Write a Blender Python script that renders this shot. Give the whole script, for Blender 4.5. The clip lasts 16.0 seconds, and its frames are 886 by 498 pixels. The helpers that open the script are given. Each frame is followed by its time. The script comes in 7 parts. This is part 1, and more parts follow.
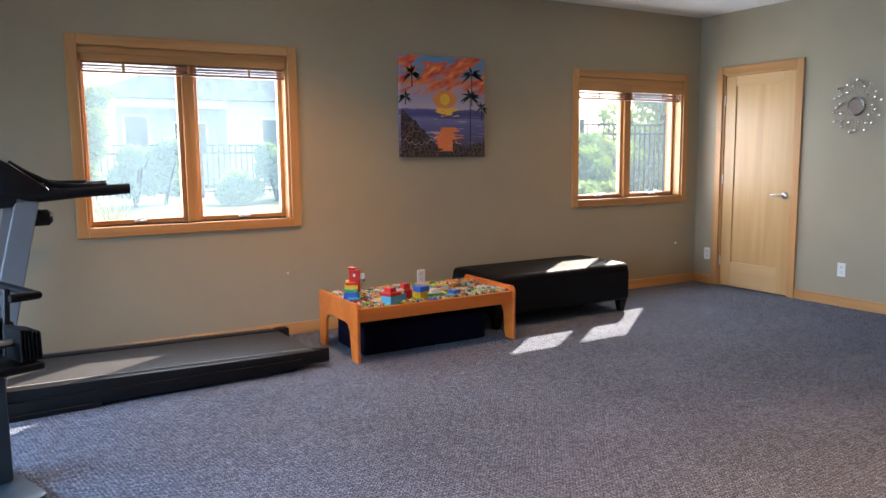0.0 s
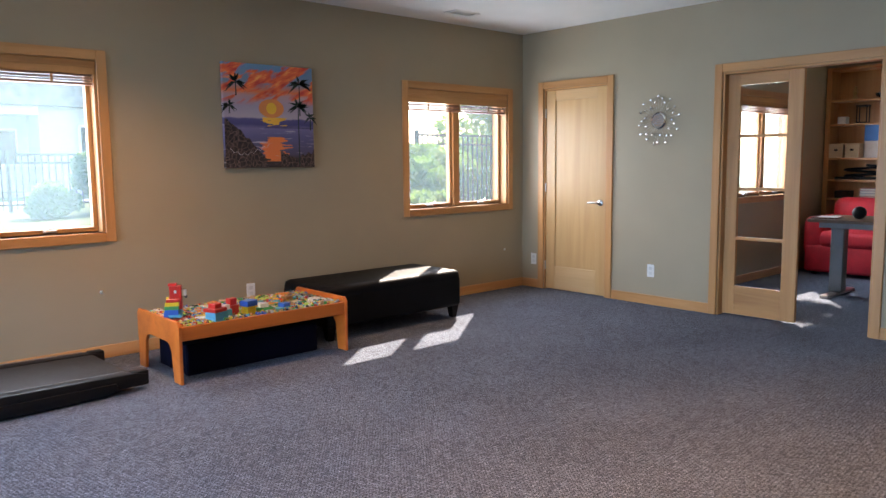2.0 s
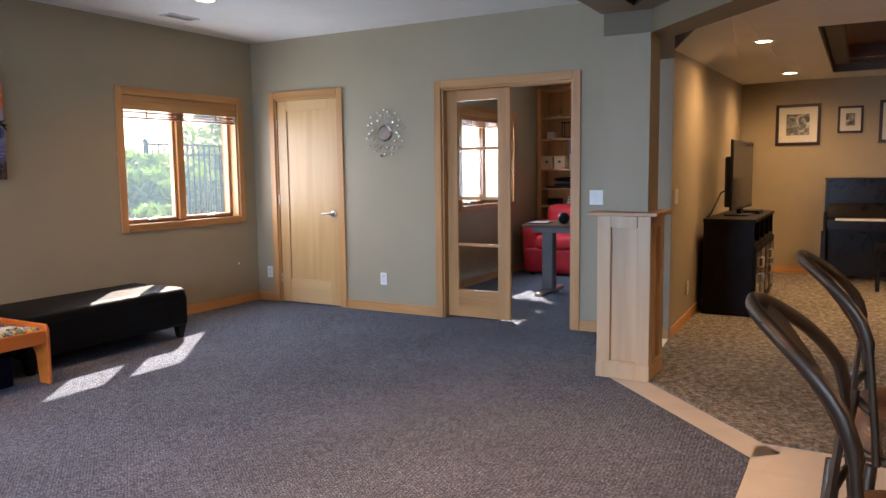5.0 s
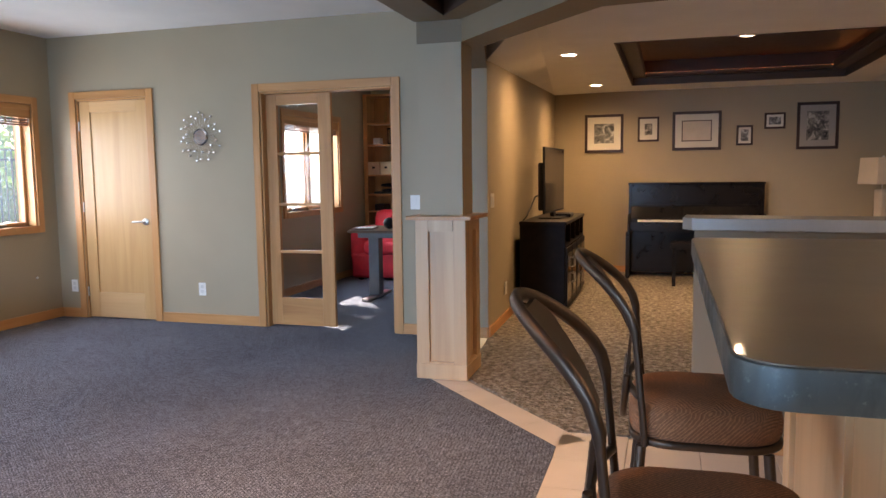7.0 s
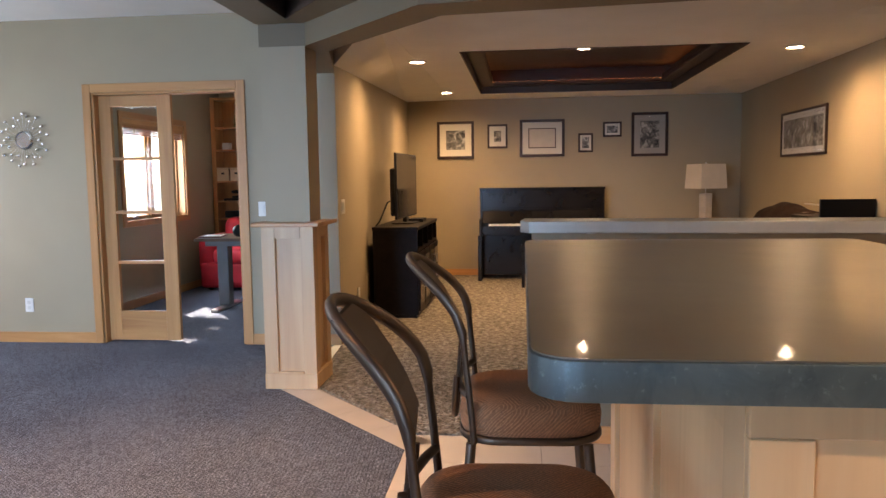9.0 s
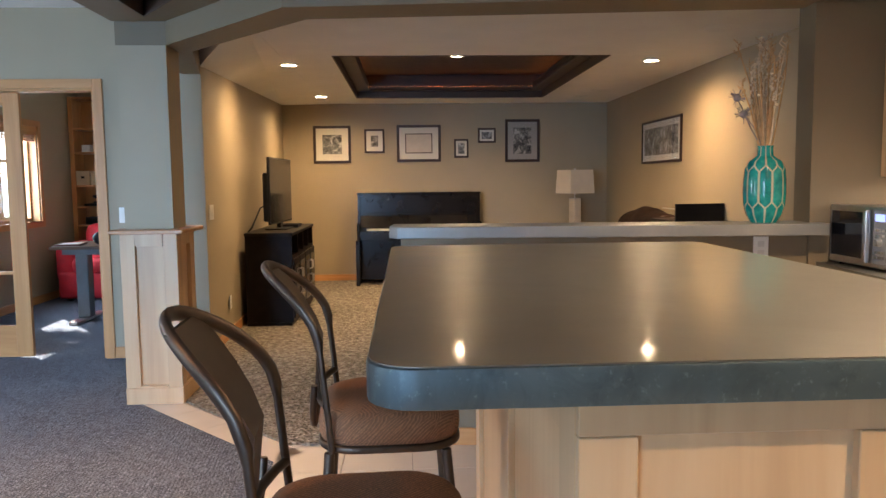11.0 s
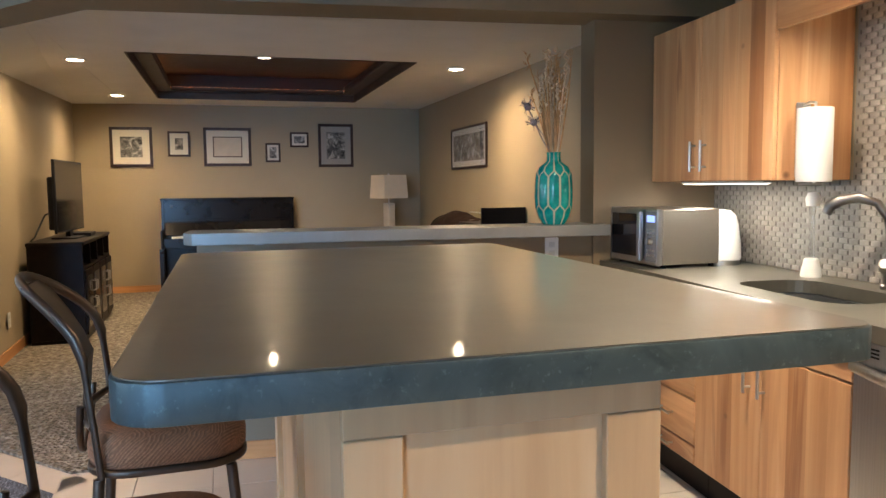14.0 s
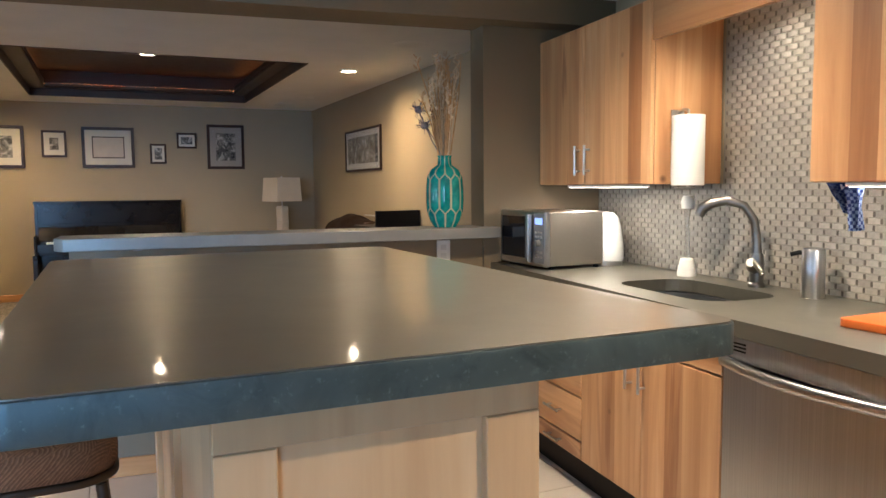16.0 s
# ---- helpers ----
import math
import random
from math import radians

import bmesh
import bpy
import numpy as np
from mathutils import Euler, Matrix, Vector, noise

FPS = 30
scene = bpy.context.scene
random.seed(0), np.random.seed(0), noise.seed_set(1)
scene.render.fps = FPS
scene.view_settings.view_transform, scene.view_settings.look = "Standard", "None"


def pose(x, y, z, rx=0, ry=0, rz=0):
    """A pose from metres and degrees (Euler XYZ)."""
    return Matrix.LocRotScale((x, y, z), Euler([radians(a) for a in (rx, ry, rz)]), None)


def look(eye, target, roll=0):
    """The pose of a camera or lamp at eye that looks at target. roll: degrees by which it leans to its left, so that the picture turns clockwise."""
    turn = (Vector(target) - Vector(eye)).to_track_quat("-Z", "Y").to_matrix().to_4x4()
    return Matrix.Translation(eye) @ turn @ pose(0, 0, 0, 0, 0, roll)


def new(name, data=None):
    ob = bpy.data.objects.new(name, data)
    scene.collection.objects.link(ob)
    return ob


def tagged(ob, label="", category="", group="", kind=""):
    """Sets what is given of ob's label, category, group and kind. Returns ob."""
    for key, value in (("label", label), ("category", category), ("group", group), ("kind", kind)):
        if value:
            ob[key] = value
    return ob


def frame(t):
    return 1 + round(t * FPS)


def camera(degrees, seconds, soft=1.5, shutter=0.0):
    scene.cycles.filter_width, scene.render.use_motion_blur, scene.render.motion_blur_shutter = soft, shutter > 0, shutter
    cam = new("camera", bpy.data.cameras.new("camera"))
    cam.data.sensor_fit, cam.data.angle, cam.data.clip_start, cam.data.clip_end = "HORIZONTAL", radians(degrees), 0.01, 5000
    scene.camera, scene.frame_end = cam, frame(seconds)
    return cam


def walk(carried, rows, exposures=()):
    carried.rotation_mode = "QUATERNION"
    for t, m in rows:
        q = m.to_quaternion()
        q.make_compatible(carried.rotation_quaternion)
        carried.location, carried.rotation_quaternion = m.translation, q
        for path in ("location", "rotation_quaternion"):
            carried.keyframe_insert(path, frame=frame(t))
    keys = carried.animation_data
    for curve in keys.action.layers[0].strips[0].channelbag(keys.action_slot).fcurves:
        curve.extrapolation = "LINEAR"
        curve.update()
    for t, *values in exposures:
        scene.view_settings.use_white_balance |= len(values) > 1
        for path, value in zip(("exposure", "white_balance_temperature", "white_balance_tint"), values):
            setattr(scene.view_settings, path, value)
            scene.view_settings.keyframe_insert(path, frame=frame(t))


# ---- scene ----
cam = camera(61.3, 16.0)
PATH = [
    (0, (0.246, -0.129, 1.318), (1.243, 1.587, 1.066), -0.6),
    (0.5, (0.253, -0.115, 1.301), (1.335, 1.549, 1.059), -0.6),
    (1, (0.272, -0.125, 1.296), (1.447, 1.477, 1.062), -0.6),
    (1.5, (0.288, -0.125, 1.305), (1.551, 1.408, 1.073), -0.6),
    (2, (0.33, -0.183, 1.322), (1.662, 1.291, 1.091), -0.6),
    (2.5, (0.366, -0.223, 1.338), (1.761, 1.191, 1.108), -0.6),
    (3, (0.391, -0.247, 1.336), (1.865, 1.085, 1.11), -0.6),
    (3.5, (0.428, -0.282, 1.333), (1.975, 0.967, 1.111), -0.7),
    (4, (0.445, -0.293, 1.335), (2.059, 0.867, 1.115), -0.7),
    (6.5, (0.51, -0.416, 1.312), (2.382, 0.259, 1.113), -0.7),
    (7, (0.523, -0.432, 1.317), (2.428, 0.142, 1.118), -0.7),
    (7.5, (0.532, -0.448, 1.304), (2.464, 0.03, 1.11), -0.8),
    (8, (0.539, -0.463, 1.309), (2.492, -0.079, 1.116), -0.7),
    (8.5, (0.541, -0.484, 1.313), (2.51, -0.188, 1.121), -0.7),
    (9, (0.539, -0.514, 1.314), (2.518, -0.3, 1.126), -0.8),
    (11.5, (0.547, -0.593, 1.322), (2.532, -0.768, 1.142), -0.6),
    (12, (0.554, -0.603, 1.322), (2.53, -0.856, 1.144), -0.6),
    (12.5, (0.551, -0.618, 1.311), (2.517, -0.943, 1.137), -0.6),
    (13, (0.558, -0.649, 1.313), (2.509, -1.05, 1.14), -0.6),
    (13.5, (0.551, -0.668, 1.313), (2.484, -1.152, 1.14), -0.6),
    (14, (0.548, -0.678, 1.313), (2.459, -1.239, 1.142), -0.6),
    (14.5, (0.549, -0.689, 1.311), (2.44, -1.319, 1.141), -0.6),
    (15, (0.554, -0.703, 1.313), (2.423, -1.396, 1.142), -0.6),
    (15.5, (0.555, -0.706, 1.317), (2.399, -1.46, 1.147), -0.6),
    (16, (0.553, -0.715, 1.313), (2.372, -1.531, 1.147), -0.5),
]
walk(cam, [(t, look(eye, target, roll)) for t, eye, target, roll in PATH],
     exposures=[(0.0, 1.95, 7150, 18), (4.5, 1.95, 7150, 21), (8.0, 2.25, 7200, 22), (12.0, 2.5, 6150, 10), (16.0, 2.3, 5700, 7)])

# ---- daylight ----
SUN_TO = Vector((1.86, 1.45, 1.87)).normalized()
world = bpy.data.worlds.new("sky")
scene.world = world
world.use_nodes = True
_nt = world.node_tree
_sky = _nt.nodes.new("ShaderNodeTexSky")
_sky.sky_type = "NISHITA"
_sky.sun_disc = False
_sky.sun_elevation = radians(39.5)
_sky.sun_rotation = radians(51.7)
_nt.links.new(_sky.outputs["Color"], _nt.nodes["Background"].inputs["Color"])
_nt.nodes["Background"].inputs["Strength"].default_value = 0.15
sun = new("sun", bpy.data.lights.new("sun", "SUN"))
sun.data.energy = 5.0
sun.data.angle = radians(0.6)
sun.data.color = (1.0, 0.93, 0.82)
sun.matrix_world = look(SUN_TO * 30, (0, 0, 0))


def area_lamp(name, m, sx, sy, watts, colour):
    ob = new(name, bpy.data.lights.new(name, "AREA"))
    ob.data.shape, ob.data.size, ob.data.size_y = "RECTANGLE", sx, sy
    ob.data.energy, ob.data.color = watts, colour
    ob.matrix_world = m
    return ob


def spot_lamp(name, x, y, z, watts, colour=(1.0, 0.72, 0.44), cone=150):
    ob = new(name, bpy.data.lights.new(name, "SPOT"))
    ob.data.energy, ob.data.color = watts, colour
    ob.data.spot_size, ob.data.spot_blend, ob.data.shadow_soft_size = radians(cone), 1.0, 0.025
    ob.matrix_world = pose(x, y, z)
    return ob


SKY_BLUE = (0.62, 0.80, 1.0)
# sky light in the openings of the north windows, the office window and the patio door behind the walk
area_lamp("skylight_window", pose(1.36, 5.34, 1.42, -90, 0, 0), 1.3, 1.0, 15, SKY_BLUE)
area_lamp("skylight_window", pose(5.39, 5.34, 1.42, -90, 0, 0), 1.25, 1.0, 13, SKY_BLUE)
area_lamp("skylight_office", pose(8.55, 3.76, 1.45, -90, 0, 0), 1.2, 1.0, 15, SKY_BLUE)
patio = area_lamp("skylight_patio", pose(-2.78, 2.6, 1.15, 0, -63, 0), 2.0, 3.3, 52, (0.33, 0.60, 1.0))
patio.data.spread = radians(100)
# recessed downlights
TV_SPOTS = [(7.24, 0.42, 2.345), (9.68, 0.41, 2.345), (7.06, -2.73, 2.345), (8.37, -1.13, 2.605)]
for _p, _w in zip(TV_SPOTS, (24, 24, 33, 56)):
    spot_lamp("downlight_lamp", _p[0], _p[1], _p[2] - 0.012, _w, (1.0, 0.67, 0.35), 165)
# unseen kitchen downlights, added to supply the warm light from overhead
KIT_SPOTS = [(2.6, -2.0, 2.265), (0.6, -1.9, 2.265), (1.2, 1.0, 2.265), (3.2, 0.98, 2.265)]
for _p, _w in zip(KIT_SPOTS, (42, 33, 60, 50)):
    spot_lamp("downlight_lamp", _p[0], _p[1], _p[2] - 0.012, _w, (1.0, 0.55, 0.24) if _p[1] > 0 else (1.0, 0.77, 0.52), 112 if _p[1] > 0 else 150)

# the second of these is unseen, added to warm the window wall
ROOM_SPOTS = [(4.64, 4.02, 2.615), (1.9, 4.02, 2.615)]
for _p, _w in zip(ROOM_SPOTS, (16, 46)):
    spot_lamp("downlight_lamp", _p[0], _p[1], _p[2] - 0.012, _w, (1.0, 0.58, 0.28), 125)

# ---- materials ----
def base_mat(name, rough=0.6, metal=0.0):
    m = bpy.data.materials.new(name)
    m.use_nodes = True
    nt = m.node_tree
    b = nt.nodes["Principled BSDF"]
    b.inputs["Roughness"].default_value = rough
    b.inputs["Metallic"].default_value = metal
    return m, nt, b


def coords(nt, scale=(1, 1, 1), shift=False):
    tc = nt.nodes.new("ShaderNodeTexCoord")
    mp = nt.nodes.new("ShaderNodeMapping")
    mp.inputs["Scale"].default_value = scale
    nt.links.new(tc.outputs["Object"], mp.inputs["Vector"])
    if shift:
        oi = nt.nodes.new("ShaderNodeObjectInfo")
        mul = nt.nodes.new("ShaderNodeMath")
        mul.operation = "MULTIPLY"
        mul.inputs[1].default_value = 37.0
        nt.links.new(oi.outputs["Random"], mul.inputs[0])
        cmb = nt.nodes.new("ShaderNodeCombineXYZ")
        for k in range(3):
            nt.links.new(mul.outputs[0], cmb.inputs[k])
        nt.links.new(cmb.outputs[0], mp.inputs["Location"])
    return mp.outputs["Vector"]


def noise_tex(nt, vec, scale, detail=4.0, rough=0.55, dist=0.0):
    n = nt.nodes.new("ShaderNodeTexNoise")
    n.inputs["Scale"].default_value = scale
    n.inputs["Detail"].default_value = detail
    n.inputs["Roughness"].default_value = rough
    n.inputs["Distortion"].default_value = dist
    nt.links.new(vec, n.inputs["Vector"])
    return n.outputs["Fac"]


def ramp(nt, fac, stops):
    r = nt.nodes.new("ShaderNodeValToRGB")
    el = r.color_ramp.elements
    while len(el) < len(stops):
        el.new(0.5)
    for e, (p, c) in zip(el, stops):
        e.position, e.color = p, (*c, 1.0)
    nt.links.new(fac, r.inputs["Fac"])
    return r.outputs["Color"]


def mix(nt, fac, a, b, mode="MIX"):
    n = nt.nodes.new("ShaderNodeMix")
    n.data_type, n.blend_type = "RGBA", mode
    for key, val in ((0, fac), (6, a), (7, b)):
        if hasattr(val, "is_linked"):
            nt.links.new(val, n.inputs[key])
        else:
            n.inputs[key].default_value = val if key == 0 else (*val, 1.0)
    return n.outputs[2]


def bump(nt, b, fac, strength, dist=0.002):
    n = nt.nodes.new("ShaderNodeBump")
    n.inputs["Strength"].default_value = strength
    n.inputs["Distance"].default_value = dist
    nt.links.new(fac, n.inputs["Height"])
    nt.links.new(n.outputs["Normal"], b.inputs["Normal"])


def scaled(c, k):
    return tuple(min(1.0, v * k) for v in c)


def plain(name, c, rough=0.6, metal=0.0, var=0.12, scale=5.0, bumps=0.15, bscale=180.0, spec=0.5):
    m, nt, b = base_mat(name, rough, metal)
    v = coords(nt)
    f = noise_tex(nt, v, scale, 5.0)
    col = ramp(nt, f, [(0.3, scaled(c, 1 - var)), (0.7, scaled(c, 1 + var))])
    nt.links.new(col, b.inputs["Base Color"])
    b.inputs["Specular IOR Level"].default_value = spec
    if bumps:
        bump(nt, b, noise_tex(nt, v, bscale, 3.0), bumps)
    rr = nt.nodes.new("ShaderNodeMapRange")
    rr.inputs["To Min"].default_value = max(0.02, rough - 0.07)
    rr.inputs["To Max"].default_value = min(1.0, rough + 0.07)
    nt.links.new(noise_tex(nt, v, scale * 4, 4.0), rr.inputs["Value"])
    nt.links.new(rr.outputs[0], b.inputs["Roughness"])
    return m


def fn(nt, op, a, b_=0.0, c=None):
    n = nt.nodes.new("ShaderNodeMath")
    n.operation = op
    for k, val in enumerate((a, b_) if c is None else (a, b_, c)):
        if hasattr(val, "is_linked"):
            nt.links.new(val, n.inputs[k])
        else:
            n.inputs[k].default_value = val
    return n.outputs[0]


def wood(name, dark, mid, light, axis=2, rough=0.38, grain=14.0, streak=None, even=0.0):
    """Boards with grain along one axis; streak adds the dark heartwood bands of hickory."""
    m, nt, b = base_mat(name, rough)
    sc = [grain, grain, grain]
    sc[axis] = grain * 0.06
    v = coords(nt, tuple(sc), True)
    f = noise_tex(nt, v, 1.0, 6.0, 0.6, 0.6)
    col = ramp(nt, f, [(0.25, dark), (0.5, mid), (0.78, light)])
    sc2 = [2.6, 2.6, 2.6]
    sc2[axis] = 0.35
    v2 = coords(nt, tuple(sc2), True)
    g = noise_tex(nt, v2, 1.0, 2.0, 0.5, 0.3)
    tone = ramp(nt, g, [(0.35, (0.80, 0.76, 0.72)), (0.65, (1.08, 1.06, 1.04))])
    col = mix(nt, 1.0 - even, col, tone, "MULTIPLY")
    if streak:
        # glued-up staves, each with its own tone; some run into dark heartwood
        tc = nt.nodes.new("ShaderNodeTexCoord")
        sp_ = nt.nodes.new("ShaderNodeSeparateXYZ")
        nt.links.new(tc.outputs["Object"], sp_.inputs[0])
        oi = nt.nodes.new("ShaderNodeObjectInfo")
        across = sp_.outputs["Z"] if axis == 0 else fn(nt, "ADD", sp_.outputs["X"], sp_.outputs["Y"])
        wavy = fn(nt, "MULTIPLY_ADD", noise_tex(nt, coords(nt, (0.9, 0.9, 0.9)), 1.0, 2.0), 0.02, across)
        idx = fn(nt, "FLOOR", fn(nt, "MULTIPLY_ADD", oi.outputs["Random"], 41.0, fn(nt, "MULTIPLY", wavy, 10.5)))
        wn = nt.nodes.new("ShaderNodeTexWhiteNoise")
        wn.noise_dimensions = "1D"
        nt.links.new(idx, wn.inputs["W"])
        stave = ramp(nt, wn.outputs["Value"], [(0.0, (0.62, 0.50, 0.42)), (0.22, (0.86, 0.79, 0.72)), (0.55, (1.0, 0.97, 0.93)), (1.0, (1.16, 1.15, 1.14))])
        col = mix(nt, 1.0, col, stave, "MULTIPLY")
        sc3 = [9.0, 9.0, 9.0]
        sc3[axis] = 0.8
        h = noise_tex(nt, coords(nt, tuple(sc3), True), 1.0, 4.0, 0.55, 1.2)
        k = fn(nt, "MULTIPLY", ramp(nt, h, [(0.55, (0, 0, 0)), (0.63, (1, 1, 1))]), ramp(nt, wn.outputs["Value"], [(0.30, (0.85, 0.85, 0.85)), (0.62, (0.12, 0.12, 0.12))]))
        col = mix(nt, k, col, streak)
        n4 = nt.nodes.new("ShaderNodeTexVoronoi")
        n4.inputs["Scale"].default_value = 3.1
        nt.links.new(coords(nt, (1, 1, 1), True), n4.inputs["Vector"])
        kn = ramp(nt, n4.outputs["Distance"], [(0.03, (1, 1, 1)), (0.07, (0, 0, 0))])
        col = mix(nt, kn, col, scaled(streak, 0.35))
    nt.links.new(col, b.inputs["Base Color"])
    bump(nt, b, f, 0.08, 0.001)
    return m


def metal(name, c, rough=0.3, brushed=None):
    m, nt, b = base_mat(name, rough, 1.0)
    sc = (1, 1, 1) if brushed is None else tuple(2.0 if k == brushed else 300.0 for k in range(3))
    v = coords(nt, sc)
    f = noise_tex(nt, v, 1.0 if brushed is not None else 20.0, 3.0)
    nt.links.new(ramp(nt, f, [(0.3, scaled(c, 0.88)), (0.7, scaled(c, 1.08))]), b.inputs["Base Color"])
    bump(nt, b, f, 0.05, 0.0005)
    return m


def carpet(name, dark, mid, light, cell=110.0, depth=0.006, ridge=True):
    m, nt, b = base_mat(name, 0.95)
    b.inputs["Specular IOR Level"].default_value = 0.15
    v = coords(nt)
    vo = nt.nodes.new("ShaderNodeTexVoronoi")
    vo.inputs["Scale"].default_value = cell
    nt.links.new(v, vo.inputs["Vector"])
    n1 = noise_tex(nt, v, cell * (1.6 if ridge else 0.55), 3.0, 0.7)
    col = ramp(nt, n1, [(0.30, dark), (0.5, mid), (0.72, light)])
    big = noise_tex(nt, v, 1.3, 4.0)
    col = mix(nt, 1.0, col, ramp(nt, big, [(0.3, (0.86, 0.86, 0.86)), (0.7, (1.1, 1.1, 1.1))]), "MULTIPLY")
    if ridge:
        rot = nt.nodes.new("ShaderNodeMapping")
        rot.inputs["Rotation"].default_value = (0, 0, radians(38))
        wob_ = nt.nodes.new("ShaderNodeTexNoise")
        wob_.inputs["Scale"].default_value = 16.0
        nt.links.new(v, wob_.inputs["Vector"])
        shift_ = nt.nodes.new("ShaderNodeVectorMath")
        shift_.operation = "MULTIPLY_ADD"
        nt.links.new(wob_.outputs["Color"], shift_.inputs[0])
        shift_.inputs[1].default_value = (0.011, 0.011, 0.0)
        nt.links.new(v, shift_.inputs[2])
        nt.links.new(shift_.outputs[0], rot.inputs["Vector"])
        loops = nt.nodes.new("ShaderNodeTexVoronoi")
        loops.inputs["Scale"].default_value = 125.0
        nt.links.new(v, loops.inputs["Vector"])
        tuft = nt.nodes.new("ShaderNodeSeparateColor")
        nt.links.new(loops.outputs["Color"], tuft.inputs[0])
        col = mix(nt, 1.0, col, ramp(nt, tuft.outputs[0], [(0.0, (0.55, 0.55, 0.56)), (0.5, (0.95, 0.95, 0.95)), (1.0, (1.55, 1.55, 1.53))]), "MULTIPLY")
        br = nt.nodes.new("ShaderNodeTexBrick")
        br.inputs["Scale"].default_value = 1.0
        br.inputs["Mortar Size"].default_value = 0.0026
        br.inputs["Mortar Smooth"].default_value = 0.6
        br.inputs["Brick Width"].default_value = 0.026
        br.inputs["Row Height"].default_value = 0.012
        br.inputs["Color1"].default_value = (1.5, 1.5, 1.5, 1)
        br.inputs["Color2"].default_value = (1.05, 1.05, 1.05, 1)
        br.inputs["Mortar"].default_value = (0.2, 0.2, 0.2, 1)
        nt.links.new(rot.outputs[0], br.inputs["Vector"])
        col = mix(nt, 0.9, col, br.outputs["Color"], "MULTIPLY")
    nt.links.new(col, b.inputs["Base Color"])
    if ridge:
        bump(nt, b, fn(nt, "SUBTRACT", 1.0, br.outputs["Fac"]), 0.6, 0.003)
    else:
        bump(nt, b, vo.outputs["Distance"], 0.9, depth)
    return m


def glass_mat(name, tint=(1, 1, 1), rough=0.0):
    m, nt, b = base_mat(name, rough)
    b.inputs["Base Color"].default_value = (*tint, 1)
    b.inputs["Transmission Weight"].default_value = 1.0
    b.inputs["IOR"].default_value = 1.45
    return m


def pane_mat(name, glare_veil=0.0):
    """Thin window glass: clear, glossy towards the edge of sight; an optional pale veil imitates outdoor glare."""
    m = bpy.data.materials.new(name)
    m.use_nodes = True
    nt = m.node_tree
    nt.nodes.remove(nt.nodes["Principled BSDF"])
    tr = nt.nodes.new("ShaderNodeBsdfTransparent")
    gl = nt.nodes.new("ShaderNodeBsdfGlossy")
    gl.inputs["Roughness"].default_value = 0.01
    fr = nt.nodes.new("ShaderNodeLayerWeight")
    fr.inputs["Blend"].default_value = 0.12
    ms = nt.nodes.new("ShaderNodeMixShader")
    nt.links.new(fr.outputs["Facing"], ms.inputs[0])
    nt.links.new(tr.outputs[0], ms.inputs[1])
    nt.links.new(gl.outputs[0], ms.inputs[2])
    out = ms.outputs[0]
    # translucent pale layer that whitens the view as glare would
    if glare_veil:
        tl = nt.nodes.new("ShaderNodeBsdfTranslucent")
        tl.inputs["Color"].default_value = (0.72, 0.95, 1.0, 1)
        m2 = nt.nodes.new("ShaderNodeMixShader")
        m2.inputs[0].default_value = glare_veil
        nt.links.new(out, m2.inputs[1])
        nt.links.new(tl.outputs[0], m2.inputs[2])
        out = m2.outputs[0]
    nt.links.new(out, nt.nodes["Material Output"].inputs["Surface"])
    return m


def glow(name, c, strength):
    m, nt, b = base_mat(name, 0.5)
    b.inputs["Base Color"].default_value = (*c, 1)
    b.inputs["Emission Color"].default_value = (*c, 1)
    b.inputs["Emission Strength"].default_value = strength
    return m


WALL = plain("wall_paint", (0.36, 0.296, 0.196), 0.55, var=0.04, scale=2.0, bumps=0.25, bscale=350)
# brown of the pier; on header and beams it also puts in shade
PIER = plain("brown_paint_and_shade", (0.185, 0.139, 0.083), 0.55, var=0.04, scale=2.0, bumps=0.25, bscale=350)
CEIL = plain("ceiling_paint", (0.81, 0.80, 0.77), 0.8, var=0.03, scale=3.0, bumps=0.4, bscale=120)
TRAY = plain("dark_brown_paint", (0.055, 0.032, 0.022), 0.45, var=0.08)
CARPET = carpet("blue_grey_loop_carpet", (0.042, 0.052, 0.072), (0.124, 0.148, 0.196), (0.265, 0.295, 0.36))
SHAG = carpet("beige_shag_carpet", (0.10, 0.085, 0.07), (0.245, 0.21, 0.165), (0.45, 0.40, 0.33), 42.0, 0.03, False)
TILE = plain("cream_floor_tile", (0.56, 0.50, 0.43), 0.35, var=0.07, scale=4, bumps=0.1, bscale=40)
GROUT = plain("tile_grout", (0.36, 0.33, 0.29), 0.9, var=0.1)
TRIM = wood("fir_trim", (0.44, 0.20, 0.07), (0.56, 0.28, 0.105), (0.65, 0.36, 0.15), 2)
TRIM_X = wood("fir_trim_lengthwise", (0.44, 0.20, 0.07), (0.56, 0.28, 0.105), (0.65, 0.36, 0.15), 0)
TRIM_Y = wood("fir_trim_crosswise", (0.44, 0.20, 0.07), (0.56, 0.28, 0.105), (0.65, 0.36, 0.15), 1)
DOORW = wood("maple_veneer_door", (0.52, 0.29, 0.115), (0.60, 0.355, 0.15), (0.65, 0.40, 0.185), 2, 0.35, 10, None, 0.75)
DOORW_Y = wood("maple_veneer_rail", (0.56, 0.335, 0.15), (0.63, 0.39, 0.185), (0.68, 0.44, 0.22), 1, 0.35, 10, None, 0.75)
MAPLE = wood("pale_maple", (0.46, 0.285, 0.145), (0.56, 0.365, 0.195), (0.63, 0.435, 0.25), 2, 0.4, 9, None, 0.35)
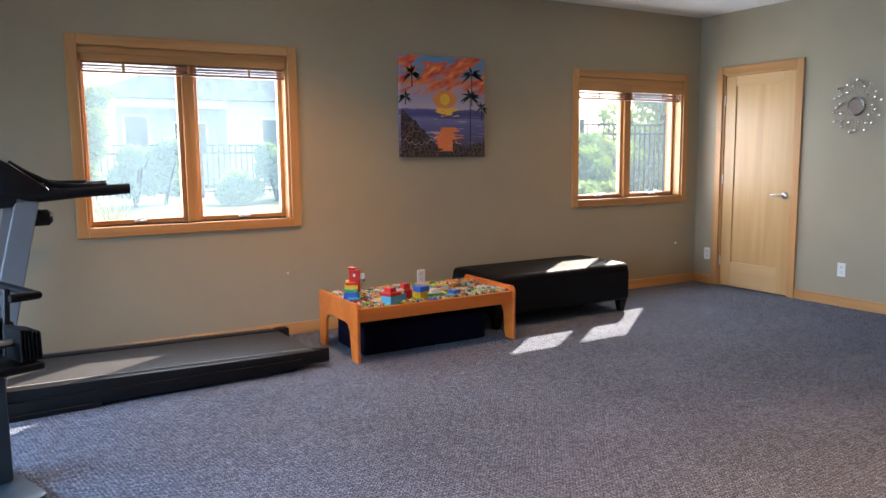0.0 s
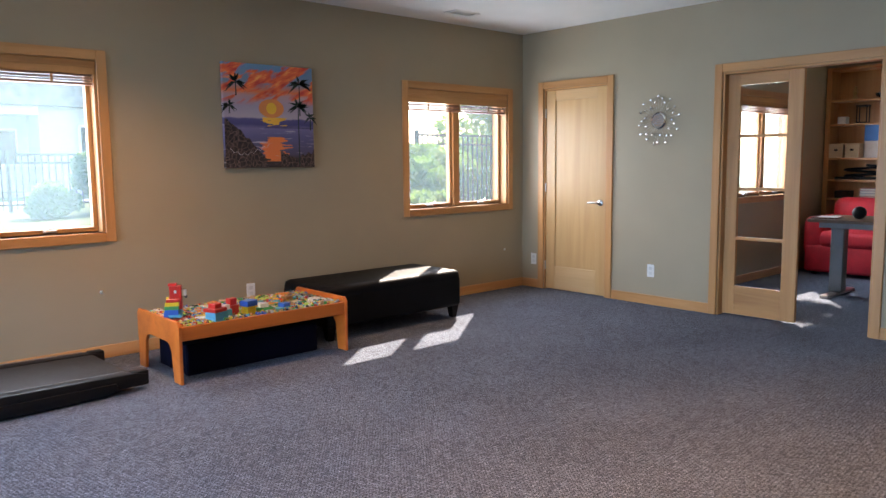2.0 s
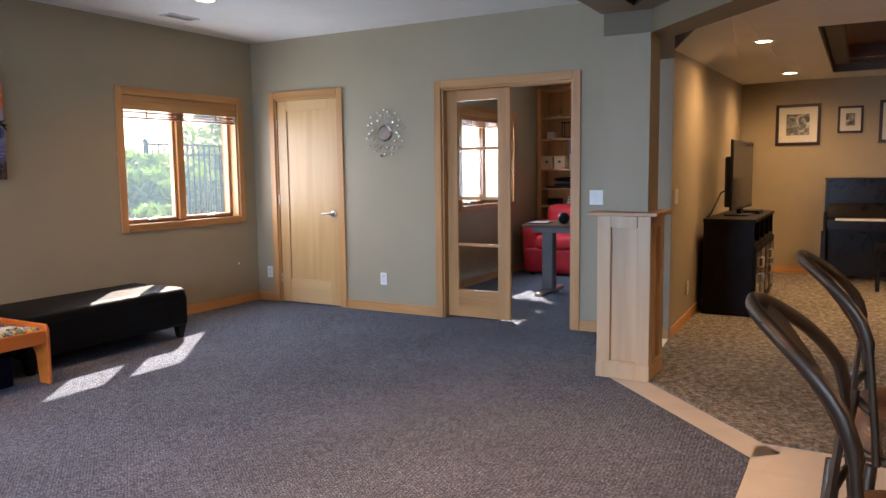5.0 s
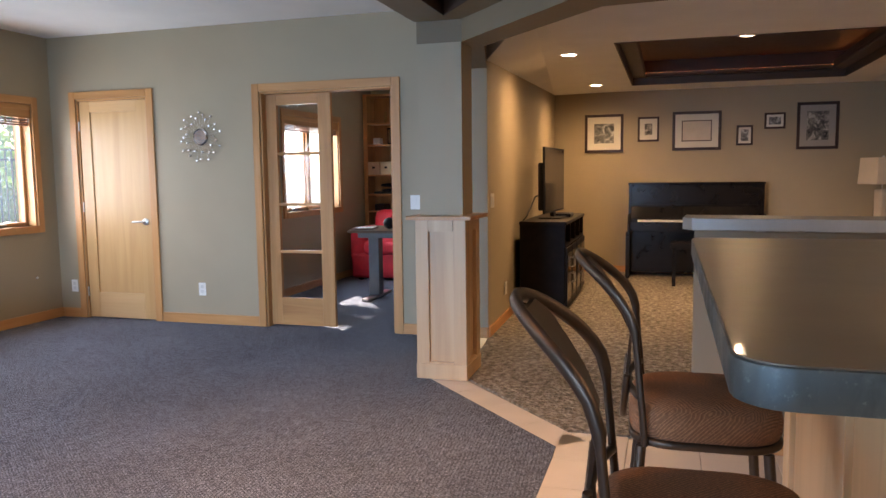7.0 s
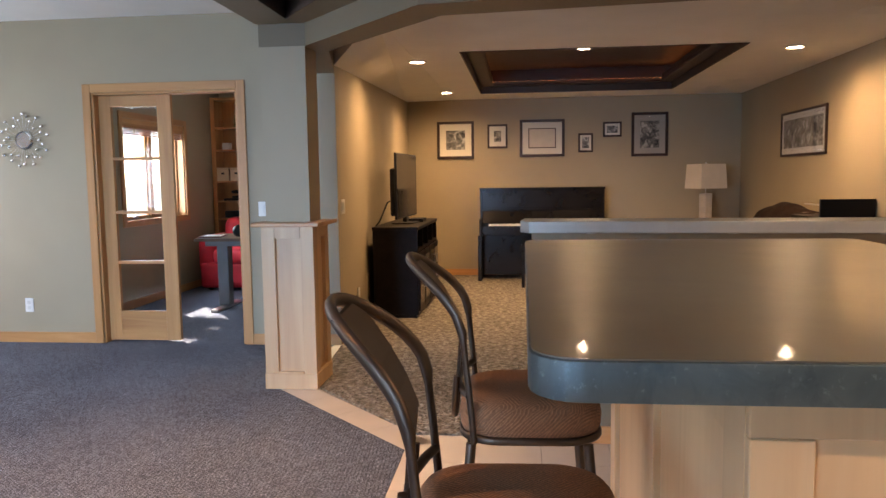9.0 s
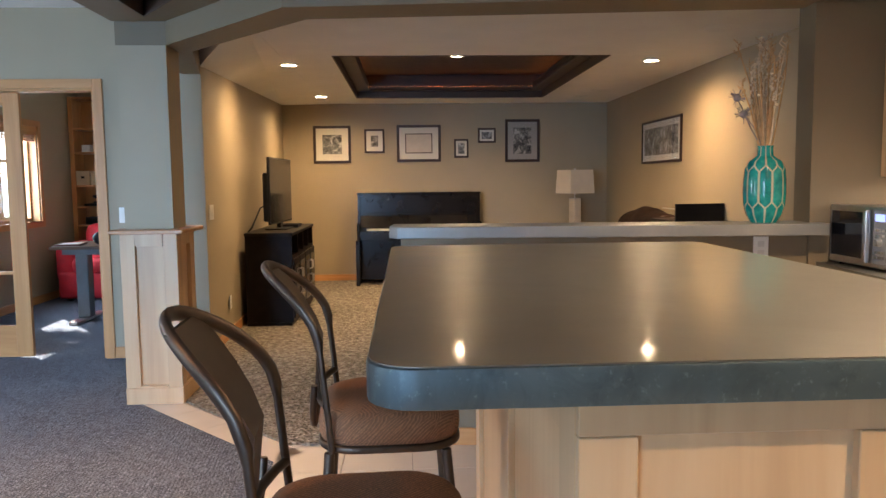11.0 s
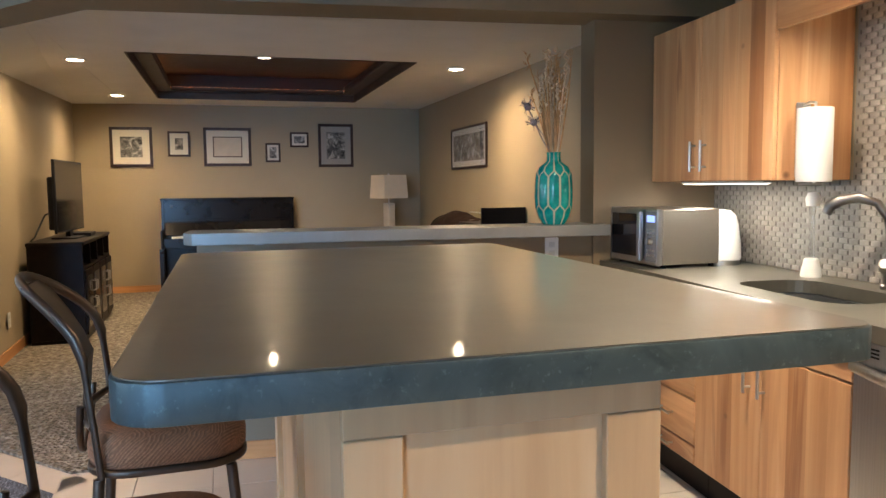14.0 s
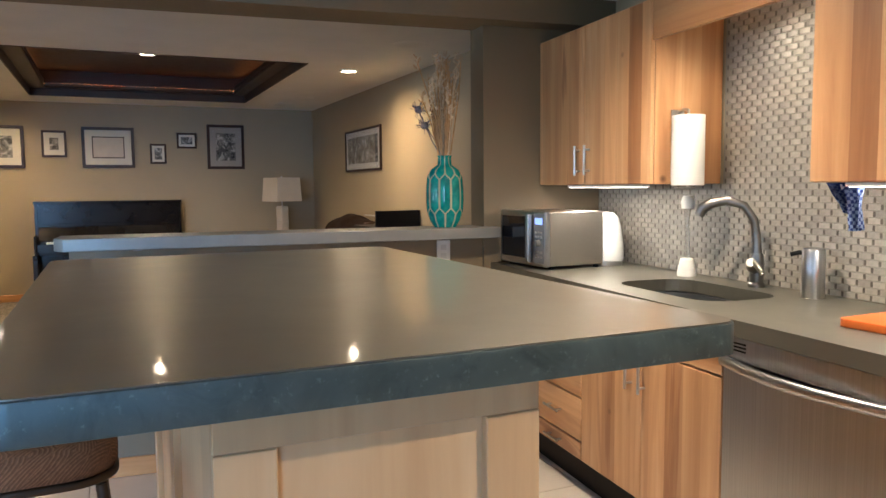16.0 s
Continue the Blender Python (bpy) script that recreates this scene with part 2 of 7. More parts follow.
HICK = wood("hickory", (0.42, 0.21, 0.095), (0.59, 0.345, 0.17), (0.73, 0.50, 0.30), 2, 0.36, 12, (0.30, 0.13, 0.055))
HICK_X = wood("hickory_horizontal", (0.42, 0.21, 0.095), (0.59, 0.345, 0.17), (0.73, 0.50, 0.30), 0, 0.36, 12, (0.30, 0.13, 0.055))
CHERRY = wood("orange_stained_wood", (0.50, 0.105, 0.014), (0.62, 0.145, 0.022), (0.70, 0.18, 0.032), 0, 0.35, 10)
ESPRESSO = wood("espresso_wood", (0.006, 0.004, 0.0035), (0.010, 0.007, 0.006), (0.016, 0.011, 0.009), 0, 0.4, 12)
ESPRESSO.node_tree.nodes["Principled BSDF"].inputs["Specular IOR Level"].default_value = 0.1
WHITE = plain("white_plastic", (0.75, 0.74, 0.70), 0.35, var=0.03, bumps=0)
CHROME = metal("brushed_nickel", (0.62, 0.60, 0.57), 0.28)
STEEL = metal("stainless_steel", (0.50, 0.50, 0.51), 0.3, 2)
BLACKM = plain("black_plastic", (0.006, 0.006, 0.007), 0.45, var=0.2, bumps=0.1, spec=0.22)
PANE = pane_mat("window_glass")
# the two panes below carry a veil standing in for glare outdoors
GLARE_PANE = pane_mat("glare_window_glass", 0.029)
FAINT_GLARE_PANE = pane_mat("faint_glare_window_glass", 0.015)
LAMP_GLOW = glow("lamp_glow", (1.0, 0.80, 0.55), 9.0)


# ---- mesh helpers ----
def box(x0, x1, y0, y1, z0, z1, bev=0.0, bm=None, seg=1):
    tmp = bmesh.new()
    vs = [tmp.verts.new((x, y, z)) for z in (z0, z1) for x, y in ((x0, y0), (x1, y0), (x1, y1), (x0, y1))]
    for f in ((3, 2, 1, 0), (4, 5, 6, 7), (0, 1, 5, 4), (1, 2, 6, 5), (2, 3, 7, 6), (3, 0, 4, 7)):
        tmp.faces.new([vs[k] for k in f])
    if bev:
        bmesh.ops.bevel(tmp, geom=tmp.edges[:], offset=bev, segments=seg, affect="EDGES", profile=0.5)
    return joined(bm, tmp)


def joined(bm, tmp):
    if bm is None:
        return tmp
    me = bpy.data.meshes.new("join")
    tmp.to_mesh(me)
    tmp.free()
    bm.from_mesh(me)
    bpy.data.meshes.remove(me)
    return bm


def moved(bm, m):
    bmesh.ops.transform(bm, matrix=m, verts=bm.verts[:])
    return bm


def prism(poly, z0, z1, bm=None, bev=0.0, seg=2):
    tmp = bmesh.new()
    lo = [tmp.verts.new((x, y, z0)) for x, y in poly]
    hi = [tmp.verts.new((x, y, z1)) for x, y in poly]
    tmp.faces.new(lo[::-1])
    tmp.faces.new(hi)
    n = len(poly)
    for k in range(n):
        tmp.faces.new((lo[k], lo[(k + 1) % n], hi[(k + 1) % n], hi[k]))
    bmesh.ops.recalc_face_normals(tmp, faces=tmp.faces[:])
    if bev:
        bmesh.ops.bevel(tmp, geom=tmp.edges[:], offset=bev, segments=seg, affect="EDGES", profile=0.5)
    return joined(bm, tmp)


def lathe(profile, seg=24, bm=None):
    tmp = bmesh.new()
    rings = []
    for r, z in profile:
        rings.append([tmp.verts.new((r * math.cos(2 * math.pi * k / seg), r * math.sin(2 * math.pi * k / seg), z)) for k in range(seg)])
    for a, b in zip(rings, rings[1:]):
        for k in range(seg):
            tmp.faces.new((a[k], a[(k + 1) % seg], b[(k + 1) % seg], b[k]))
    if profile[0][0] > 1e-5:
        tmp.faces.new(rings[0][::-1])
    if profile[-1][0] > 1e-5:
        tmp.faces.new(rings[-1])
    bmesh.ops.remove_doubles(tmp, verts=tmp.verts[:], dist=1e-5)
    bmesh.ops.recalc_face_normals(tmp, faces=tmp.faces[:])
    return joined(bm, tmp)


def tube(pts, r, seg=10, bm=None, flat=1.0, closed=False):
    """A round or flattened bar swept along points; r may be a list."""
    tmp = bmesh.new()
    pts = [Vector(p) for p in pts]
    n = len(pts)
    rings = []
    up = Vector((0, 0, 1))
    last = None
    for k, p in enumerate(pts):
        d = (pts[(k + 1) % n] - pts[k - 1]) if closed else (pts[min(k + 1, n - 1)] - pts[max(k - 1, 0)])
        d.normalize()
        if last is None:
            s = d.cross(up)
            if s.length < 0.05:
                s = d.cross(Vector((1, 0, 0)))
        else:
            s = last - d * last.dot(d)
        s.normalize()
        last = s
        u = s.cross(d).normalized()
        rr = r[k] if isinstance(r, (list, tuple)) else r
        rings.append([tmp.verts.new(p + s * rr * math.cos(2 * math.pi * j / seg) + u * rr * flat * math.sin(2 * math.pi * j / seg)) for j in range(seg)])
    pairs = list(zip(rings, rings[1:])) + ([(rings[-1], rings[0])] if closed else [])
    for a, b in pairs:
        for j in range(seg):
            tmp.faces.new((a[j], a[(j + 1) % seg], b[(j + 1) % seg], b[j]))
    if not closed:
        tmp.faces.new(rings[0][::-1])
        tmp.faces.new(rings[-1])
    bmesh.ops.recalc_face_normals(tmp, faces=tmp.faces[:])
    return joined(bm, tmp)


def rod(a, b, r, seg=10, bm=None):
    return tube([a, b], r, seg, bm)


def arc(cx, cy, r, a0, a1, n=10):
    return [(cx + r * math.cos(radians(a0 + (a1 - a0) * k / n)), cy + r * math.sin(radians(a0 + (a1 - a0) * k / n))) for k in range(n + 1)]


def rounded_rect(x0, x1, y0, y1, r, n=6):
    return arc(x1 - r, y1 - r, r, 0, 90, n) + arc(x0 + r, y1 - r, r, 90, 180, n) + arc(x0 + r, y0 + r, r, 180, 270, n) + arc(x1 - r, y0 + r, r, 270, 360, n)


def part(name, bm, material, parent=None, label="", smooth=0.0):
    me = bpy.data.meshes.new(name)
    bm.normal_update()
    bm.to_mesh(me)
    bm.free()
    me.materials.append(material)
    if smooth:
        for p in me.polygons:
            p.use_smooth = True
        me.set_sharp_from_angle(angle=radians(smooth))
    ob = new(name, me)
    if parent is not None:
        ob.parent = parent
    if label:
        ob["label"] = label
    return ob


def thing(name, x, y, z=0.0, rz=0.0, label="", category="", group="", kind=""):
    ob = new(name)
    ob.empty_display_size = 0.1
    ob.matrix_world = pose(x, y, z, 0, 0, rz)
    return tagged(ob, label, category, group, kind)


def structure(name, bm, material, label="", category=""):
    return tagged(part(name, bm, material), label, category, "", "structure")


# the kitchen side of the house stands a few degrees off the carpeted room
KA = -5.0


def kpt(a, b):
    c, s = math.cos(radians(KA)), math.sin(radians(KA))
    return 4.2 + a * c - b * s, -1.24 + a * s + b * c


def kthing(name, a, b, z=0.0, turn=0.0, label="", category="", group="", kind=""):
    x, y = kpt(a, b)
    return thing(name, x, y, z, KA + turn, label, category, group, kind)


def kstructure(name, bm, material, label="", category=""):
    x, y = kpt(0, 0)
    moved(bm, pose(x, y, 0, 0, 0, KA))
    return structure(name, bm, material, label, category)


# ---- the building ----
NY, EX = 5.144, 6.29          # inner faces of the window wall and of the door wall
WX = -2.6                     # wall behind the walk
HI, LOW, TVC = 2.62, 2.27, 2.35
W1 = (0.68, 2.035, 0.87, 2.02)
W2 = (4.725, 6.055, 0.89, 1.994)
DOOR = (4.07, 4.85, 2.045)
POCKET = (1.72, 2.93, 2.035)

bm = box(WX, W1[0], NY, NY + 0.17, 0, HI)
box(W1[0], W1[1], NY, NY + 0.17, 0, W1[2], bm=bm)
box(W1[0], W1[1], NY, NY + 0.17, W1[3], HI, bm=bm)
box(W1[1], W2[0], NY, NY + 0.17, 0, HI, bm=bm)
box(W2[0], W2[1], NY, NY + 0.17, 0, W2[2], bm=bm)
box(W2[0], W2[1], NY, NY + 0.17, W2[3], HI, bm=bm)
box(W2[1], EX + 0.12, NY, NY + 0.17, 0, HI, bm=bm)
structure("wall_north", bm, WALL, "taupe painted wall with two windows", "wall")

bm = box(EX, EX + 0.12, DOOR[1], NY, 0, HI)
box(EX, EX + 0.12, DOOR[0], DOOR[1], DOOR[2], HI, bm=bm)
box(EX, EX + 0.12, POCKET[1], DOOR[0], 0, HI, bm=bm)
box(EX, EX + 0.12, POCKET[0], POCKET[1], POCKET[2], HI, bm=bm)
box(EX, EX + 0.12, 0.932, POCKET[0], 0, HI, bm=bm)
structure("wall_east", bm, WALL, "taupe painted wall with a closet door and a doorway", "wall")

# west wall with a wide patio opening
bm = box(WX - 0.15, WX, -3.6, 0.9, 0, HI)
box(WX - 0.15, WX, 4.3, NY + 0.17, 0, HI, bm=bm)
box(WX - 0.15, WX, 0.9, 4.3, 2.1, HI, bm=bm)
structure("wall_west", bm, WALL, "taupe painted wall with a wide patio doorway", "wall")

bm = prism([(EX + 0.12, 0.932), (10.71, 1.03), (10.71, 1.15), (EX + 0.12, 1.05)], 0, HI)
structure("wall_divider", bm, WALL, "taupe painted wall beside the television stand", "wall")
bm = box(10.59, 10.71, -3.42, 1.03, 0, HI)
structure("wall_piano", bm, WALL, "taupe painted wall behind the piano", "wall")
bm = box(4.16, 10.59, -3.42, -3.30, 0, HI)
structure("wall_south", bm, WALL, "taupe painted wall of the television area", "wall")
bm = box(-7.2, 0.0, -2.09, -1.966, 0, HI)
kstructure("wall_kitchen", bm, WALL, "painted wall behind the kitchen counter", "wall")

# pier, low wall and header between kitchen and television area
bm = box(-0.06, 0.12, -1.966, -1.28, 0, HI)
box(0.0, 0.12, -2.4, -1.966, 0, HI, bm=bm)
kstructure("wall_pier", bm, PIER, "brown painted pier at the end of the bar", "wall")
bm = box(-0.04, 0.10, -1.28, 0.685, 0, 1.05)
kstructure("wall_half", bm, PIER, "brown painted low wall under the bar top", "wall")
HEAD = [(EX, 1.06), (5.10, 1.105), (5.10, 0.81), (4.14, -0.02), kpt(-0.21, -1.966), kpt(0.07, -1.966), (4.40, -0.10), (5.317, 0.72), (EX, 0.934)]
# header shares the pier's brown, which also darkens it as shade would
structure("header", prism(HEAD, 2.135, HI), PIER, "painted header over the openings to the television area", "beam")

# ceilings
structure("ceiling", box(WX, EX + 0.12, -3.6, NY + 0.17, HI, HI + 0.1), CEIL, "white ceiling", "ceiling")
bm = prism([(WX, 0.885), (4.96, 0.885), (5.09, 1.115), (WX, 1.115)], LOW, HI - 0.002)
prism([(4.96, 0.885), (4.1, 0.28), (3.7, -0.2), (4.22, -0.2), (4.19, 0.01), (5.09, 0.81), (5.09, 1.115)], LOW, HI - 0.002, bm)
# the brown here stands in for the dim undersides of the beams
structure("ceiling_beam", bm, PIER, "beams round the kitchen ceiling recess, brown colour standing in for shade", "beam")
bm = prism([(WX, -0.2), (4.20, -0.2), (3.95, -3.4), (WX, -2.9)], LOW, HI - 0.002)
prism([(WX, -0.2), (2.2, -0.2), (2.2, 0.885), (WX, 0.885)], LOW, HI - 0.002, bm)
structure("ceiling_kitchen", bm, CEIL, "lowered white ceiling over the kitchen", "ceiling")
REC = [(4.96, 0.885), (2.2, 0.885), (2.2, -0.2), (3.7, -0.2), (4.1, 0.28)]
bm = prism(REC, 2.50, HI - 0.003)
cx, cy = 3.4, 0.35
for k in range(5):
    p, q = REC[k], REC[(k + 1) % 5]
    ip, iq = [(x + (cx - x) * 0.012, y + (cy - y) * 0.012) for x, y in (p, q)]
    op, oq = [(x + (cx - x) * 0.002, y + (cy - y) * 0.002) for x, y in (p, q)]
    prism([op, oq, iq, ip], LOW - 0.004, 2.50, bm)
structure("ceiling_tray_kitchen", bm, TRAY, "dark brown recess in the kitchen ceiling", "ceiling")

TX0, TX1, TY0, TY1 = 6.80, 9.90, -2.30, 0.005
bm = prism([(5.2, 0.7), (4.39, -0.06), (4.06, -3.5), (TX0, -3.5), (TX0, 1.0), (5.3, 1.0)], TVC, HI)
box(TX0, TX1, TY1, 1.0, TVC, HI, bm=bm)
box(TX0, TX1, -3.5, TY0, TVC, HI, bm=bm)
box(TX1, 10.65, -3.5, 1.0, TVC, HI, bm=bm)
# the ceiling comes down a little along the television wall
lo_ = [bm.verts.new(c) for c in ((5.36, 0.42, TVC - 0.002), (EX, 0.938, 2.19), (10.588, 1.034, 2.338), (10.588, 0.42, TVC - 0.002))]
hi_ = [bm.verts.new(c) for c in ((5.36, 0.42, TVC + 0.1), (EX, 0.938, TVC + 0.1), (10.588, 1.034, TVC + 0.1), (10.588, 0.42, TVC + 0.1))]
bm.faces.new(lo_), bm.faces.new(hi_[::-1])
for k in range(4):
    bm.faces.new((lo_[k], hi_[k], hi_[(k + 1) % 4], lo_[(k + 1) % 4]))
bmesh.ops.recalc_face_normals(bm, faces=bm.faces[:])
structure("ceiling_television", bm, CEIL, "white ceiling round a dark tray", "ceiling")
bm = box(TX0 - 0.1, TX1 + 0.1, TY0 - 0.1, TY1 + 0.1, HI + 0.002, HI + 0.08)
for x0, x1, y0, y1 in ((TX0, TX1, TY1 - 0.012, TY1), (TX0, TX1, TY0, TY0 + 0.012), (TX0, TX0 + 0.012, TY0 + 0.012, TY1 - 0.012), (TX1 - 0.012, TX1, TY0 + 0.012, TY1 - 0.012)):
    box(x0, x1, y0, y1, TVC - 0.006, HI + 0.002, bm=bm)
LED = 0.16
for x0, x1, y0, y1 in ((TX0 + 0.012, TX1 - 0.012, TY1 - LED, TY1 - 0.012), (TX0 + 0.012, TX1 - 0.012, TY0 + 0.012, TY0 + LED),
                       (TX0 + 0.012, TX0 + LED, TY0 + LED, TY1 - LED), (TX1 - LED, TX1 - 0.012, TY0 + LED, TY1 - LED)):
    box(x0, x1, y0, y1, 2.425, 2.465, 0.008, bm)
for x0, x1, y0, y1 in ((TX0 + LED - 0.012, TX1 - LED + 0.012, TY1 - LED, TY1 - LED + 0.012), (TX0 + LED - 0.012, TX1 - LED + 0.012, TY0 + LED - 0.012, TY0 + LED),
                       (TX0 + LED - 0.012, TX0 + LED, TY0 + LED, TY1 - LED), (TX1 - LED, TX1 - LED + 0.012, TY0 + LED, TY1 - LED)):
    box(x0, x1, y0, y1, 2.466, 2.505, bm=bm)
structure("ceiling_tray", bm, TRAY, "dark brown stepped ceiling tray", "ceiling")

# floors
bm = prism([(WX, 0.065), (4.03, 0.065), (5.03, 1.02), (5.2, 1.06), (EX + 0.06, 1.06), (EX + 0.06, NY), (WX, NY)], -0.05, 0.0)
structure("floor", bm, CARPET, "blue-grey loop pile carpet", "floor")
bm = prism([(4.255, -3.4), (4.255, 0.035), (5.10, 0.80), (5.4, 0.86), (EX, 0.932), (10.6, 1.03), (10.6, -3.4)], -0.05, 0.006)
structure("floor_television", bm, SHAG, "beige shag carpet", "floor")
structure("floor_office", box(EX + 0.06, 10.4, 1.05, 3.6, -0.05, -0.001), CARPET, "blue-grey carpet of the study", "floor")
structure("floor_kitchen", box(WX, 5.3, -3.6, 1.03, -0.12, -0.007), GROUT, "grouted bed of the kitchen floor tiles", "floor")

# study behind the doorway
OY = 3.56
bm = box(EX + 0.12, 7.85, OY, OY + 0.17, 0, HI)
box(7.85, 9.25, OY, OY + 0.17, 0, 0.92, bm=bm)
box(7.85, 9.25, OY, OY + 0.17, 1.98, HI, bm=bm)
box(9.25, 10.5, OY, OY + 0.17, 0, HI, bm=bm)
box(10.38, 10.5, 1.05, OY, 0, HI, bm=bm)
structure("wall_office", bm, WALL, "taupe painted walls of the study", "wall")
structure("ceiling_office", box(EX + 0.12, 10.5, 1.05, OY + 0.17, HI, HI + 0.1), CEIL, "white ceiling of the study", "ceiling")
# closet behind the closed door
bm = box(EX + 0.9, EX + 1.0, OY + 0.17, NY + 0.17, 0, HI)
box(EX + 0.12, EX + 0.9, NY, NY + 0.17, 0, HI, bm=bm)
box(EX + 0.12, EX + 1.0, OY + 0.17, NY + 0.17, HI, HI + 0.1, bm=bm)
box(EX + 0.12, EX + 0.9, OY + 0.17, NY, -0.05, 0, bm=bm)
structure("wall_closet", bm, WALL, "painted closet walls", "wall")

# baseboards, one thing a run
BH, BT = 0.088, 0.013


def baseboard(x0, x1, y0, y1, mat_):
    structure("baseboard", box(x0, x1, y0, y1, 0, BH, 0.003), mat_, "honey-coloured fir baseboard", "baseboard")


baseboard(WX, EX, NY - BT, NY, TRIM_X)
baseboard(EX - BT, EX, DOOR[1] + 0.065, NY - BT, TRIM_Y)
baseboard(EX - BT, EX, POCKET[1] + 0.067, DOOR[0] - 0.067, TRIM_Y)
baseboard(EX - BT, EX, 0.932, POCKET[0] - 0.067, TRIM_Y)
structure("baseboard", prism([(EX, 0.917), (10.575, 1.014), (10.575, 1.027), (EX, 0.930)], 0.0, BH), TRIM_X, "honey-coloured fir baseboard", "baseboard")
baseboard(10.577, 10.59, -3.30, 1.014, TRIM_Y)
baseboard(4.3, 10.577, -3.30, -3.287, TRIM_X)
baseboard(EX + 0.12, 10.38, OY - BT, OY, TRIM_X)
bm = box(-0.053, -0.04, -1.28, 0.685, 0, BH, 0.003)
kstructure("baseboard", bm, TRIM_Y, "fir baseboard of the low wall", "baseboard")
bm = box(-0.053, 0.113, 0.685, 0.698, 0, BH, 0.003)
kstructure("baseboard", bm, TRIM_X, "fir baseboard at the end of the low wall", "baseboard")


# ---- windows ----
def window(name, w, y, label, glass=GLARE_PANE, deep=0.095):
    x0, x1, z0, z1 = w
    o = thing(name, (x0 + x1) / 2, y, z0, 0, label, "window", "", "structure")
    h, hw = z1 - z0, (x1 - x0) / 2
    c = 0.066
    # casing on the wall's face
    part("casing", box(-hw - c, -hw, -0.018, 0, -c, h + c, 0.003), TRIM, o)
    part("casing", box(hw, hw + c, -0.018, 0, -c, h + c, 0.003), TRIM, o)
    part("casing", box(-hw, hw, -0.018, 0, h, h + c, 0.003), TRIM_X, o)
    part("sill", box(-hw, hw, -0.022, 0.10, -c, 0.0, 0.003), TRIM_X, o)
    part("outer_casing", box(hw - 0.005, hw + 0.05, 0.172, 0.21, 0, h, 0.003), TRIM, o)
    part("outer_casing", box(-hw - 0.05, -hw + 0.005, 0.172, 0.21, 0, h, 0.003), TRIM, o)
    # jambs lining the opening
    part("jamb", box(-hw, -hw + 0.018, 0.0, 0.15, 0, h, 0.002), TRIM, o)
    part("jamb", box(hw - 0.018, hw, 0.0, 0.15, 0, h, 0.002), TRIM, o)
    part("head", box(-hw + 0.018, hw - 0.018, 0.0, 0.15, h - 0.018, h, 0.002), TRIM_X, o)
    part("mullion", box(-0.040, 0.040, 0.060, 0.15, 0.0, h - 0.018, 0.003), TRIM, o)
    for sx, e in ((-1, -1), (1, 1)):
        a, b = (-hw + 0.018, -0.040) if sx < 0 else (0.040, hw - 0.018)
        part("sash_stile", box(a, a + 0.024, 0.085, 0.135, 0.002, h - 0.02, 0.004), TRIM, o)
        part("sash_stile", box(b - 0.030, b, 0.085, 0.135, 0.002, h - 0.02, 0.004), TRIM, o)
        part("sash_rail", box(a + 0.024, b - 0.030, 0.085, 0.135, 0.002, 0.036, 0.004), TRIM_X, o)
        part("sash_rail", box(a + 0.024, b - 0.030, 0.085, 0.135, h - 0.07, h - 0.02, 0.004), TRIM_X, o)
        g = part("pane", box(a + 0.020, b - 0.026, 0.108, 0.112, 0.032, h - 0.06), glass, o, "window glass with a pale veil for outdoor glare")
        g.visible_shadow = False
        cx = (a + b) / 2
        bm = box(cx - 0.04, cx + 0.04, 0.055, 0.085, 0.012, 0.032, 0.005)
        rod((cx - 0.03, 0.065, 0.034), (cx + 0.05, 0.05, 0.05), 0.006, 8, bm)
        part("crank", bm, CHROME, o, "folded casement crank")
    bl = thing("window_blind", (x0 + x1) / 2, y, z0 + h, 0, "raised wooden slat blind under a valance", "blind", "raised blinds")
    part("valance", box(-hw + 0.002, hw - 0.002, 0.0, 0.012, -deep, -0.006, 0.003), TRIM_X, bl)
    part("valance_moulding", box(-hw + 0.002, hw - 0.002, -0.006, -0.0005, -0.05, -0.008, 0.003), TRIM_X, bl)
    part("headrail", box(-hw + 0.025, hw - 0.025, 0.022, 0.062, -0.058, -0.02, 0.002), TRIM_X, bl)
    low = min(-deep - 0.058, -0.15)
    for k in range(11):
        part("slat", moved(box(-hw + 0.022, hw - 0.022, 0.014, 0.062, -0.0016, 0.0016), pose(0, 0, -0.075 + (low + 0.087) * k / 10, 4 * (k % 3 - 1), 0, 0)), SLAT, bl)
    part("bottom_rail", box(-hw + 0.02, hw - 0.02, 0.016, 0.062, low - 0.012, low + 0.003, 0.003), SLAT, bl)
    for px in (-hw * 0.6, 0, hw * 0.6):
        part("tape", box(px - 0.009, px + 0.009, 0.0125, 0.0155, low, -0.06), TRIM, bl)


SLAT = wood("rosy_blind_slat", (0.30, 0.13, 0.075), (0.40, 0.19, 0.12), (0.48, 0.25, 0.17), 0)
window("window_1", W1, NY, "twin casement window in honey fir casing, bright daylight outside")
window("window_2", W2, NY, "twin casement window in honey fir casing beside the closet door", FAINT_GLARE_PANE, 0.125)
window("window_3", (7.85, 9.25, 0.92, 1.98), OY, "twin casement window of the study in fir casing")


